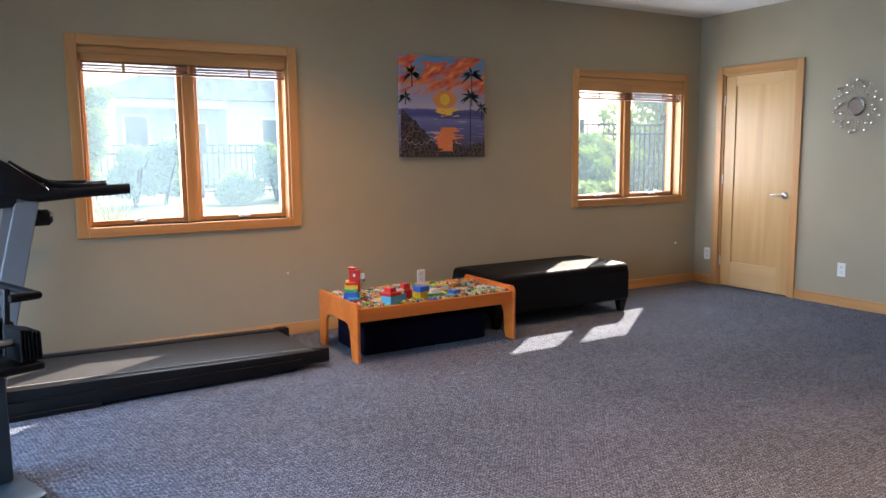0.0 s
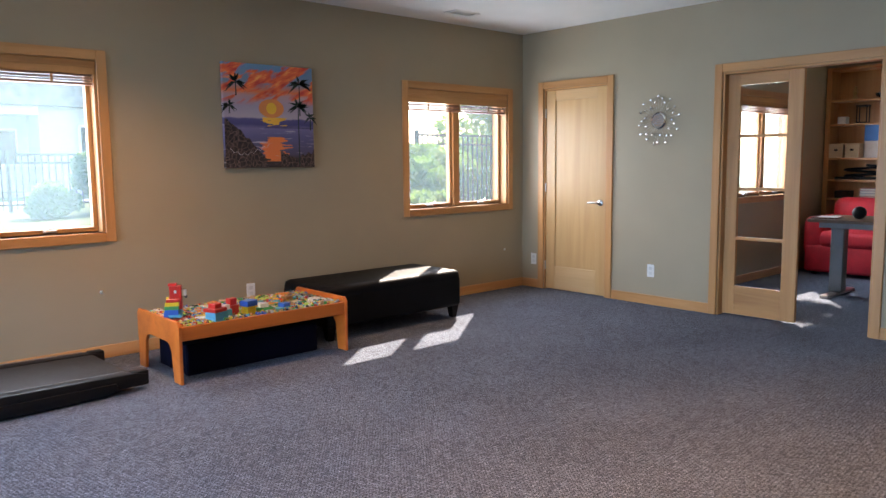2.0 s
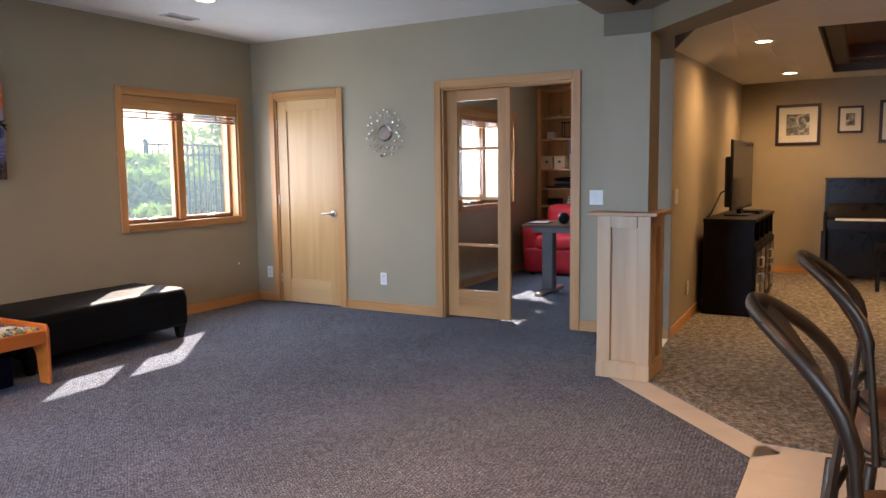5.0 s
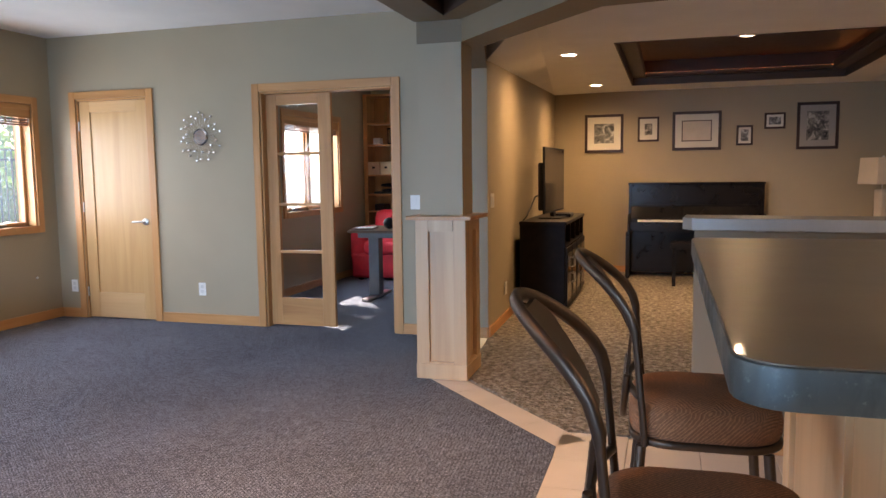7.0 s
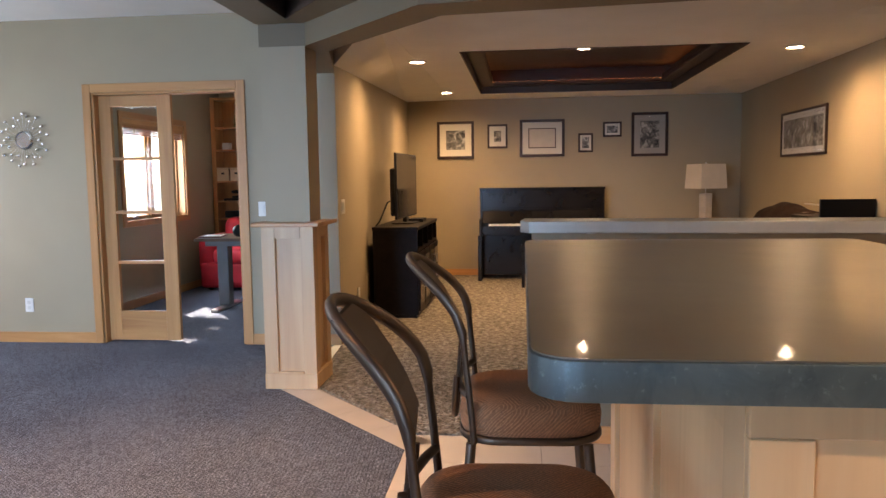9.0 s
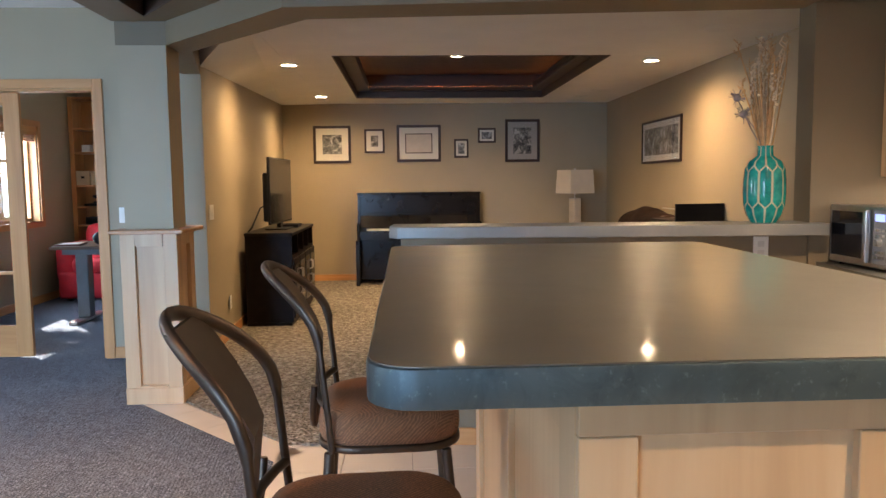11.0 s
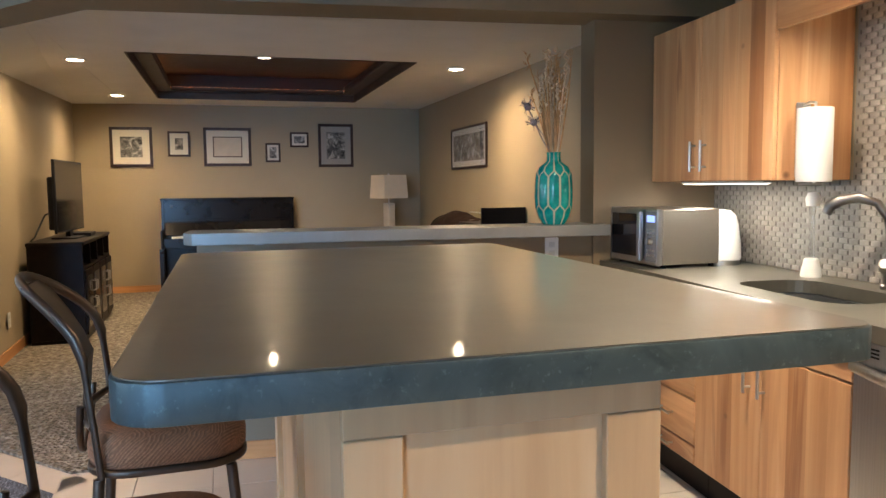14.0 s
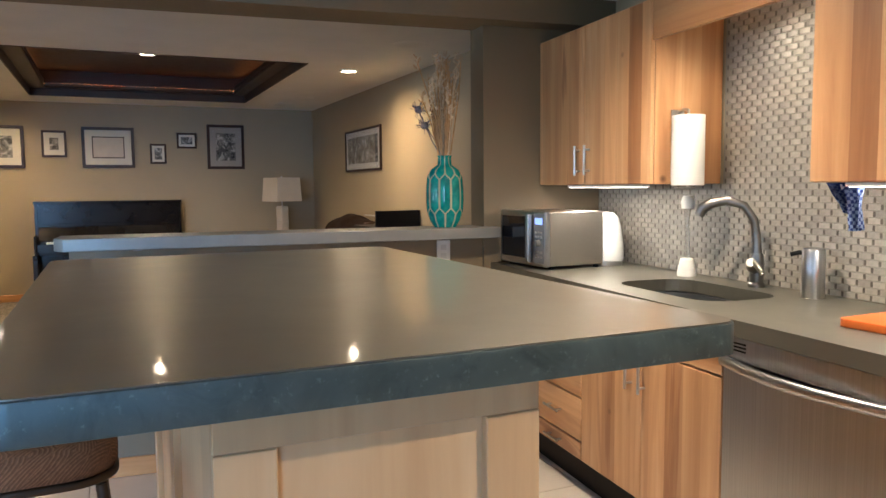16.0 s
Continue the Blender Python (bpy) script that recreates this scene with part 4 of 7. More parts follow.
part("lever", tube([(-0.035, 0.045, 0.10), (-0.07, 0.055, 0.085), (-0.10, 0.06, 0.06)], [0.012, 0.010, 0.008], 10), FAUC, lv, "", 50)

# brush, soap pump, kettle, board, towel
o = kthing("dish_brush", -0.955, -1.87, 0.915, 0, "white dish brush standing in a holder", "brush")
part("holder", lathe([(0.0, 0), (0.040, 0), (0.042, 0.01), (0.028, 0.075), (0.024, 0.078), (0.0, 0.076)], 20), WHITE, o, "", 40)
part("handle", tube([(0, 0, 0.07), (0.0, 0, 0.15), (0.004, 0, 0.24), (0.0, 0, 0.30)], [0.013, 0.010, 0.010, 0.014], 12), glass_mat("clear_plastic", (0.9, 0.93, 0.95), 0.1), o, "clear plastic handle", 60)
part("cap", moved(lathe([(0.0, 0), (0.026, 0), (0.030, 0.03), (0.02, 0.055), (0.0, 0.056)], 18), pose(0, 0, 0.295)), WHITE, o, "", 40)
o = kthing("soap_dispenser", -1.66, -1.86, 0.915, 0, "round stainless steel soap dispenser", "soap dispenser")
part("body", lathe([(0.0, 0), (0.036, 0), (0.038, 0.004), (0.038, 0.165), (0.034, 0.172), (0.0, 0.172)], 28), STEEL, o, "", 40)
part("spout", tube([(0.0, 0, 0.155), (0.035, 0.03, 0.158), (0.055, 0.05, 0.15)], 0.008, 10), BLACKM, o, "", 50)
o = kthing("kettle", -0.40, -1.80, 0.915, 0, "glossy white electric kettle behind the microwave", "kettle")
GLOSSW = plain("glossy_white_enamel", (0.78, 0.78, 0.76), 0.12, var=0.02, bumps=0)
part("base", lathe([(0.0, 0), (0.085, 0), (0.085, 0.022), (0.0, 0.022)], 28), CHROME, o, "", 40)
part("jug", moved(lathe([(0.0, 0), (0.088, 0), (0.092, 0.01), (0.090, 0.08), (0.078, 0.17), (0.066, 0.215), (0.04, 0.238), (0.0, 0.243)], 32), pose(0, 0, 0.024)), GLOSSW, o, "", 50)
part("handle", tube([(0.05, -0.03, 0.24), (0.11, -0.05, 0.235), (0.13, -0.06, 0.16), (0.09, -0.04, 0.07)], 0.012, 10), GLOSSW, o, "", 50)
o = kthing("cutting_board", -2.27, -1.66, 0.915, 6, "orange wooden cutting board lying on the worktop", "cutting board")
part("board", prism(rounded_rect(-0.20, 0.20, -0.13, 0.13, 0.03, 4), 0, 0.024, bev=0.004), CHERRY, o, "", 40)
o = kthing("dish_towel", -1.93, -1.70, 1.315, 0, "blue checked dish towel hanging under the cabinet", "towel")
m, nt, b = base_mat("blue_checked_cloth", 0.9)
v = coords(nt, (1, 1, 1))
ck = nt.nodes.new("ShaderNodeTexChecker")
ck.inputs["Scale"].default_value = 95.0
ck.inputs["Color1"].default_value, ck.inputs["Color2"].default_value = (0.02, 0.04, 0.16, 1), (0.20, 0.26, 0.42, 1)
nt.links.new(v, ck.inputs["Vector"])
nt.links.new(mix(nt, ramp(nt, noise_tex(nt, v, 7.0), [(0.4, (0, 0, 0)), (0.6, (1, 1, 1))]), (0.015, 0.03, 0.13), ck.outputs["Color"]), b.inputs["Base Color"])
bm = bmesh.new()
NU, NV = 26, 16
grid = []
for j in range(NV + 1):
    q = j / NV
    row = []
    for i in range(NU + 1):
        u = i / NU
        half = 0.085 * (1 - 0.72 * q ** 0.8)
        x = (u - 0.5) * 2 * half - 0.03 * q
        y = 0.016 * math.sin(u * 17 + 2 * q) * (0.35 + q) + 0.012 * math.sin(u * 31 + 5 * q)
        z = -0.115 * q - 0.03 * q * math.sin(u * 6.0)
        row.append(bm.verts.new((x, y, z)))
    grid.append(row)
for j in range(NV):
    for i in range(NU):
        bm.faces.new((grid[j][i], grid[j][i + 1], grid[j + 1][i + 1], grid[j + 1][i]))
bmesh.ops.solidify(bm, geom=bm.faces[:], thickness=0.003)
part("cloth", bm, m, o, "", 80)
part("hook", tube([(0, 0, 0.001), (0, 0.004, -0.012), (0, 0.016, -0.018), (0, 0.02, -0.006)], 0.003, 8), CHROME, o)

# microwave
o = kthing("microwave", -0.10, -1.36, 0.915, 5, "grey steel microwave oven with a dark glass door", "microwave")
MWG = metal("champagne_steel", (0.40, 0.37, 0.33), 0.38, 0)
part("case", box(-0.425, 0.0, -0.335, -0.03, 0.015, 0.275, 0.006, seg=2), MWG, o, "brown-grey metal case")
fr = part("front", box(-0.427, 0.002, -0.03, 0.0, 0.012, 0.278, 0.005), STEEL, o)
part("door_window", box(-0.265, -0.015, -0.002, 0.002, 0.045, 0.25, 0.001), plain("dark_glass", (0.008, 0.008, 0.010), 0.06, var=0.1, bumps=0), o, "dark glass window")
part("handle", box(-0.318, -0.285, 0.006, 0.026, 0.03, 0.262, 0.006, seg=2), STEEL, o, "upright door handle")
part("control_panel", box(-0.420, -0.332, -0.001, 0.002, 0.03, 0.265, 0.001), plain("panel_grey", (0.16, 0.16, 0.17), 0.3, bumps=0), o)
part("display", box(-0.408, -0.344, 0.0015, 0.0035, 0.215, 0.245), glow("blue_display", (0.25, 0.35, 1.0), 0.35), o, "blue lit display")
for i in range(3):
    for j in range(4):
        part("button", box(-0.408 + 0.024 * i, -0.392 + 0.024 * i, 0.0015, 0.005, 0.055 + 0.022 * j + (0.05 if j > 1 else 0), 0.066 + 0.022 * j + (0.05 if j > 1 else 0), 0.001), CHROME, o)
part("dial", moved(lathe([(0.0, 0), (0.017, 0), (0.015, 0.02), (0.0, 0.021)], 18), pose(-0.376, 0.002, 0.125, -90, 0, 0)), CHROME, o, "", 40)
for x, y in ((-0.40, -0.05), (-0.03, -0.05), (-0.40, -0.31), (-0.03, -0.31)):
    part("foot", moved(lathe([(0.0, 0), (0.014, 0), (0.014, 0.016), (0.0, 0.016)], 12), pose(x, y, 0)), BLACKM, o)

# vase with dried stems on the bar
o = kthing("vase", -0.03, -1.075, 1.105, 0, "tall turquoise ceramic vase with pale honeycomb lines on the bar", "vase")
m, nt, b = base_mat("turquoise_glaze", 0.16)
tc = nt.nodes.new("ShaderNodeTexCoord")
sp = nt.nodes.new("ShaderNodeSeparateXYZ")
nt.links.new(tc.outputs["Object"], sp.inputs[0])


ang = fn(nt, "ARCTAN2", sp.outputs["Y"], sp.outputs["X"])
# long cells: the pale lines fork at the foot and at the shoulder and meet their neighbours
zz_ = sp.outputs["Z"]
near_line = fn(nt, "PINGPONG", fn(nt, "ADD", fn(nt, "MULTIPLY", ang, 5.0 / math.pi), 10.0), 0.5)
low_ = fn(nt, "MINIMUM", fn(nt, "MAXIMUM", fn(nt, "MULTIPLY", fn(nt, "SUBTRACT", 0.100, zz_), 33.0), 0.0), 1.0)
high_ = fn(nt, "MINIMUM", fn(nt, "MAXIMUM", fn(nt, "MULTIPLY", fn(nt, "SUBTRACT", zz_, 0.243), 33.0), 0.0), 1.0)
rib = fn(nt, "ABSOLUTE", fn(nt, "SUBTRACT", near_line, fn(nt, "MULTIPLY", fn(nt, "MAXIMUM", low_, high_), 0.5)))
line = ramp(nt, rib, [(0.0, (1, 1, 1)), (0.05, (1, 1, 1)), (0.11, (0, 0, 0))])
glz = ramp(nt, noise_tex(nt, tc.outputs["Object"], 22.0, 4.0), [(0.3, (0.004, 0.14, 0.135)), (0.55, (0.012, 0.245, 0.215)), (0.75, (0.04, 0.35, 0.28))])
nt.links.new(mix(nt, line, glz, (0.40, 0.43, 0.29)), b.inputs["Base Color"])
prof = [(0.0, 0.0), (0.062, 0.0), (0.066, 0.008), (0.085, 0.04), (0.100, 0.09), (0.104, 0.15), (0.103, 0.22), (0.098, 0.275), (0.080, 0.315), (0.052, 0.335), (0.040, 0.345), (0.037, 0.385), (0.041, 0.395), (0.036, 0.395), (0.032, 0.35), (0.0, 0.34)]
bm = lathe([(r_ * 0.94, z_ * 0.93) for r_, z_ in prof], 80)
for v_ in bm.verts:
    x, y, z = v_.co
    if 0.02 < z < 0.33 and math.hypot(x, y) > 0.05:
        k = 1 + 0.022 * abs(math.sin(5 * math.atan2(y, x))) - 0.015
        v_.co = (x * k, y * k, z)
part("body", bm, m, o, "turquoise glaze with pale forked lines", 60)
STRAW = plain("dried_straw", (0.46, 0.27, 0.12), 0.8, var=0.25, scale=30)
PALEST = plain("pale_dried_flower", (0.58, 0.45, 0.30), 0.85, var=0.2, scale=40)
GREYST = plain("grey_dried_thistle", (0.20, 0.18, 0.20), 0.85, var=0.25, scale=40)
rnd = random.Random(4)
st = thing("dried_stems", 0, 0, 0, 0, "bundle of dried brown and pale stems standing in the vase", "dried flowers")
st.matrix_world = o.matrix_world.copy()
for k in range(40):
    an = rnd.uniform(0, 6.283)
    sp_ = rnd.uniform(0.0, 0.12)
    hgt = rnd.uniform(0.36, 0.68)
    dx, dy = math.cos(an) * sp_, math.sin(an) * sp_
    pts = [(dx * 0.1, dy * 0.1, 0.32), (dx * 0.3, dy * 0.3, 0.385), (dx * 0.7, dy * 0.7, 0.34 + hgt * 0.5), (dx + rnd.uniform(-0.02, 0.02), dy + rnd.uniform(-0.02, 0.02), 0.36 + hgt * 0.72)]
    stem = part("stem", tube(pts, [0.0042, 0.004, 0.0035, 0.0025], 6), STRAW if k % 5 else PALEST, st, "", 60)
    top = Vector(pts[-1])
    if k % 4 == 0:
        bm = bmesh.new()
        for q in range(14):
            c = top + Vector((rnd.uniform(-0.012, 0.012), rnd.uniform(-0.012, 0.012), -0.012 * q + 0.03))
            bmesh.ops.create_icosphere(bm, subdivisions=1, radius=rnd.uniform(0.006, 0.011), matrix=Matrix.Translation(c))
        part("flower_spike", bm, PALEST, stem, "pale dried flower spike", 80)
    elif k % 4 == 1:
        hp = [(top.x + 0.012 * math.cos(q * 0.9), top.y + 0.012 * math.sin(q * 0.9), top.z - 0.05 + 0.008 * q) for q in range(18)]
        part("curled_tip", tube(hp, 0.003, 5), PALEST, stem, "curled dried tip", 60)
    elif k % 4 == 2:
        bm = bmesh.new()
        for q in range(18):
            a2 = rnd.uniform(0, 6.28)
            rod(top + Vector((0, 0, -0.06 + 0.005 * q)), top + Vector((0.02 * math.cos(a2), 0.02 * math.sin(a2), -0.045 + 0.005 * q)), 0.0012, 4, bm)
        part("seed_head", bm, STRAW, stem, "bristly dried seed head")
for k, (dx, dy, z) in enumerate(((0.03, 0.13, 0.60), (0.02, 0.10, 0.52))):
    stem = part("stem", tube([(0, 0.01, 0.345), (dx * 0.5, dy * 0.5, 0.45), (dx, dy, z)], 0.003, 6), GREYST, st, "", 60)
    bm = bmesh.new()
    bmesh.ops.create_icosphere(bm, subdivisions=2, radius=0.02, matrix=pose(dx, dy, z))
    for q in range(30):
        dv = Vector((rnd.gauss(0, 1), rnd.gauss(0, 1), rnd.gauss(0.3, 1))).normalized()
        rod(Vector((dx, dy, z)), Vector((dx, dy, z)) + dv * 0.045, 0.0016, 4, bm)
    part("thistle", bm, GREYST, stem, "grey dried thistle head")

# outlet under the bar top
def plate(name, m, label, kind_="outlet", category="outlet"):
    o = new(name)
    o.empty_display_size = 0.05
    o.matrix_world = m
    tagged(o, label, category, "wall plates")
    wide = 0.058 if kind_ == "double" else 0.036
    part("cover", box(-wide, wide, -0.006, 0.0, -0.058, 0.058, 0.002), WHITE, o)
    if kind_ == "outlet":
        for z in (-0.022, 0.022):
            part("socket", box(-0.016, 0.016, -0.008, -0.006, z - 0.014, z + 0.014, 0.001), plain("ivory_socket", (0.62, 0.61, 0.57), 0.4, bumps=0), o)
    else:
        for x in (-0.023, 0.023):
            part("rocker", box(x - 0.016, x + 0.016, -0.010, -0.006, -0.033, 0.033, 0.001), WHITE, o)
    return o


x, y = kpt(-0.041, -1.06)
plate("wall_outlet", pose(x, y, 0.98, 0, 0, KA - 90), "white outlet on the brown low wall under the bar top")


# ---- bar stools ----
BRONZE = metal("bronze_metal", (0.095, 0.070, 0.053), 0.42)
m, nt, b = base_mat("brown_chevron_fabric", 0.85)
v = coords(nt)
sep = nt.nodes.new("ShaderNodeSeparateXYZ")
nt.links.new(v, sep.inputs[0])
ax_ = fn(nt, "PINGPONG", sep.outputs["X"], 0.045)
ay_ = fn(nt, "PINGPONG", fn(nt, "ADD", sep.outputs["Y"], sep.outputs["Z"]), 0.045)
dm = fn(nt, "ADD", ax_, ay_)
ch = fn(nt, "SINE", fn(nt, "MULTIPLY", dm, 620.0))
cf = ramp(nt, ch, [(0.3, (0.205, 0.088, 0.038)), (0.7, (0.33, 0.152, 0.07))])
cf = mix(nt, 1.0, cf, ramp(nt, noise_tex(nt, v, 160.0, 2.0), [(0.3, (0.75, 0.75, 0.75)), (0.7, (1.15, 1.15, 1.15))]), "MULTIPLY")
nt.links.new(cf, b.inputs["Base Color"])
bump(nt, b, ch, 0.35, 0.0015)
FABRIC = m


def stool(x, y, rz):
    o = thing("bar_stool", x, y, 0, rz, "bronze metal bar stool with a hooped back and brown chevron seat", "bar stool", "stools at the island")
    # seat pad, domed
    bm = bmesh.new()
    ring0 = rounded_rect(-0.190, 0.190, -0.190, 0.180, 0.11, 8)
    rings = []
    for k, z in ((0.97, 0.655), (1.0, 0.672), (1.01, 0.70), (0.985, 0.722), (0.92, 0.738), (0.75, 0.749), (0.45, 0.756), (0.15, 0.758)):
        rings.append([bm.verts.new((px * k, py * k, z)) for px, py in ring0])
    for r0, r1 in zip(rings, rings[1:]):
        for q in range(len(r0)):
            bm.faces.new((r0[q], r0[(q + 1) % len(r0)], r1[(q + 1) % len(r0)], r1[q]))
    bm.faces.new(rings[0][::-1])
    bm.faces.new(rings[-1])
    part("seat", bm, FABRIC, o, "brown chevron-woven seat pad", 70)
    part("seat_pan", prism(rounded_rect(-0.195, 0.195, -0.192, 0.182, 0.108, 8), 0.638, 0.658, bev=0.006), BRONZE, o, "", 50)
    for sx in (-1, 1):
        for sy in (-1, 1):
            part("leg", tube([(sx * 0.15, sy * 0.15, 0.63), (sx * 0.165, sy * 0.165, 0.45), (sx * 0.20, sy * 0.20, 0.0)], 0.0135, 10), BRONZE, o, "", 60)
    part("foot_ring", tube([(0.258 * math.cos(t), 0.258 * math.sin(t), 0.24) for t in [2 * math.pi * k / 28 for k in range(28)]], 0.010, 8, closed=True), BRONZE, o, "", 60)
    # hooped back
    def back_y(z):
        return 0.142 + 0.028 * max(0.0, z - 0.66) / 0.285
    def mid_y(z):
        return 0.180 + 0.132 * ((z - 0.90) / 0.20) ** 1.35 if z > 0.90 else 0.178 + 0.012 * (0.90 - z) / 0.135
    side = [(0.178, 0.64), (0.185, 0.72), (0.188, 0.82), (0.188, 0.90), (0.187, 0.925)]
    top = [(0.187 * math.cos(radians(q)), 0.925 + 0.175 * math.sin(radians(q)) ** 0.85) for q in range(8, 173, 8)]
    # the hoop leans backwards above its shoulders
    pts = [(px, back_y(pz), pz) for px, pz in side]
    pts += [(px, 0.168 + 0.152 * (max(0.0, pz - 0.925) / 0.175) ** 1.7, pz) for px, pz in top]
    pts += [(-px, back_y(pz), pz) for px, pz in side[::-1]]
    part("back_hoop", tube(pts, [0.0095] * (len(side) - 1) + [0.0138] * (len(pts) - 2 * len(side) + 2) + [0.0095] * (len(side) - 1), 12, flat=0.7), BRONZE, o, "", 60)
    part("back_rung", tube([(x_, back_y(0.765) + 0.036 * (1 - (x_ / 0.187) ** 2), 0.765) for x_ in (-0.187, -0.14, -0.07, 0, 0.07, 0.14, 0.187)], 0.010, 8), BRONZE, o, "", 60)
    bm = bmesh.new()
    prof = [(0.765, 0.036), (0.83, 0.046), (0.90, 0.060), (0.95, 0.074), (1.00, 0.090), (1.05, 0.106), (1.085, 0.100)]
    fr_, bk = [], []
    for z, hw in prof:
        fr_.append([bm.verts.new((sx * hw, mid_y(z) - 0.004, z)) for sx in (-1, 1)])
        bk.append([bm.verts.new((sx * hw, mid_y(z) + 0.004, z)) for sx in (-1, 1)])
    for q in range(len(prof) - 1):
        bm.faces.new((fr_[q][0], fr_[q][1], fr_[q + 1][1], fr_[q + 1][0]))
        bm.faces.new((bk[q][1], bk[q][0], bk[q + 1][0], bk[q + 1][1]))
        bm.faces.new((fr_[q][1], bk[q][1], bk[q + 1][1], fr_[q + 1][1]))
        bm.faces.new((bk[q][0], fr_[q][0], fr_[q + 1][0], bk[q + 1][0]))
    bm.faces.new((fr_[0][1], fr_[0][0], bk[0][0], bk[0][1]))
    bm.faces.new((fr_[-1][0], fr_[-1][1], bk[-1][1], bk[-1][0]))
    part("splat", bm, BRONZE, o, "tapered sheet-metal splat")
    lo = [(0.12 * math.cos(radians(q)), 0, 0.80 + 0.135 * math.sin(radians(q))) for q in range(180, 361, 15)]
    part("lower_loop", tube([(px, mid_y(pz), pz) for px, _, pz in lo], 0.009, 8), BRONZE, o, "", 60)
    return o


stool(2.572, -0.522, 2)
stool(1.835, -0.496, 3)


# ---- recessed lights, speakers, vent ----
for p in TV_SPOTS + KIT_SPOTS + ROOM_SPOTS:
    o = thing("downlight", p[0], p[1], p[2], 0, "round white recessed ceiling light, switched on", "ceiling light", "recessed lights")
    part("trim", lathe([(0.062, 0.004), (0.085, 0.004), (0.085, -0.002), (0.078, -0.007), (0.066, -0.006), (0.062, 0.0)], 32), WHITE, o, "white trim ring", 50)
    part("lens", lathe([(0.0, -0.003), (0.062, -0.002), (0.062, 0.003), (0.0, 0.003)], 28), LAMP_GLOW, o, "glowing lens")
for x, y in ((5.72, -2.77), (5.80, 0.43), (9.2, -2.85)):
    o = thing("ceiling_speaker", x, y, TVC, 0, "flat round white ceiling speaker grille", "speaker", "ceiling speakers")
    part("grille", lathe([(0.0, -0.006), (0.10, -0.006), (0.11, -0.003), (0.115, 0.0), (0.0, 0.0)], 32), CEIL, o, "", 40)
for x, y, z in ((4.99, 4.69, HI), (9.9, -2.75, TVC)):
    o = thing("ceiling_vent", x, y, z, 0, "white slatted ceiling air vent", "vent", "ceiling vents")
    part("frame", box(-0.15, 0.15, 0.05, 0.075, -0.008, -0.0005, 0.002), WHITE, o)
    part("frame", box(-0.15, 0.15, -0.075, -0.05, -0.008, -0.0005, 0.002), WHITE, o)
    part("frame", box(-0.15, -0.125, -0.05, 0.05, -0.008, -0.0005, 0.002), WHITE, o)
    part("frame", box(0.125, 0.15, -0.05, 0.05, -0.008, -0.0005, 0.002), WHITE, o)
    for k in range(6):
        part("slat", moved(box(-0.125, 0.125, -0.007, 0.007, -0.0006, 0.0006), pose(0, -0.042 + 0.017 * k, -0.005, 35, 0, 0)), WHITE, o)
    part("backing", box(-0.125, 0.125, -0.05, 0.05, -0.0015, -0.0006), BLACKM, o)
# rope light behind the tray's ledge
ROPE = glow("rope_light_glow", (1.0, 0.33, 0.10), 0.7)
o = thing("rope_light", 0, 0, 0, 0, "warm copper rope light on the tray ledge", "rope light")
q = 0.06
part("rope", tube([(TX0 + q, TY0 + q, 2.474), (TX1 - q, TY0 + q, 2.474), (TX1 - q, TY1 - q, 2.474), (TX0 + q, TY1 - q, 2.474)], 0.008, 6, closed=True), ROPE, o)

# wall plates
plate("wall_outlet", pose(EX, 3.574, 0.313, 0, 0, 90 + 180), "white outlet on the taupe wall between the doors")
plate("wall_outlet", pose(EX, 4.982, 0.301, 0, 0, 270), "white outlet beside the closet door")
plate("wall_outlet", pose(3.10, NY, 0.334, 0, 0, 0), "white outlet on the wall behind the play table")
plate("light_switch", pose(EX, 1.518, 1.093, 0, 0, 270), "white plate with two rocker switches beside the study doorway", "double", "switch")
plate("light_switch", pose(6.44, 0.932, 1.10, 0, 0, 0), "white plate with two rocker switches on the television wall", "double", "switch")
plate("wall_outlet", pose(6.95, 0.932, 0.31, 0, 0, 0), "white outlet on the television wall")
for x, z in ((1.982, 0.461), (6.006, 0.41)):
    o = thing("blind_cleat", x, NY, z, 0, "small white cleat screwed to the wall", "cleat", "cleats")
    part("knob", moved(lathe([(0.0, 0), (0.010, 0), (0.012, 0.006), (0.006, 0.014), (0.0, 0.016)], 14), pose(0, 0, 0, 90, 0, 0)), WHITE, o, "", 40)

# ---- television area ----
# television stand along the divider wall
o = thing("tv_stand", 7.43, 0.47, 0.006, 0, "espresso wooden television stand with open cubbies and doors", "tv stand")
W, D_, H_ = 1.52, 0.43, 0.86
part("top", box(-0.01, W + 0.01, -0.012, D_, H_ - 0.03, H_, 0.003), ESPRESSO, o)
part("side", box(0, 0.025, 0, D_ - 0.005, 0.03, H_ - 0.03, 0.002), ESPRESSO, o)
part("side", box(W - 0.025, W, 0, D_ - 0.005, 0.03, H_ - 0.03, 0.002), ESPRESSO, o)
part("back_panel", box(0.025, W - 0.025, D_ - 0.02, D_ - 0.005, 0.03, H_ - 0.03), ESPRESSO, o)
part("plinth", box(0.0, W, 0.015, D_ - 0.005, 0.0, 0.03), ESPRESSO, o)
part("shelf", box(0.025, W - 0.025, 0.0, D_ - 0.02, 0.62, 0.645), ESPRESSO, o)
part("bottom", box(0.025, W - 0.025, 0.0, D_ - 0.02, 0.03, 0.06), ESPRESSO, o)
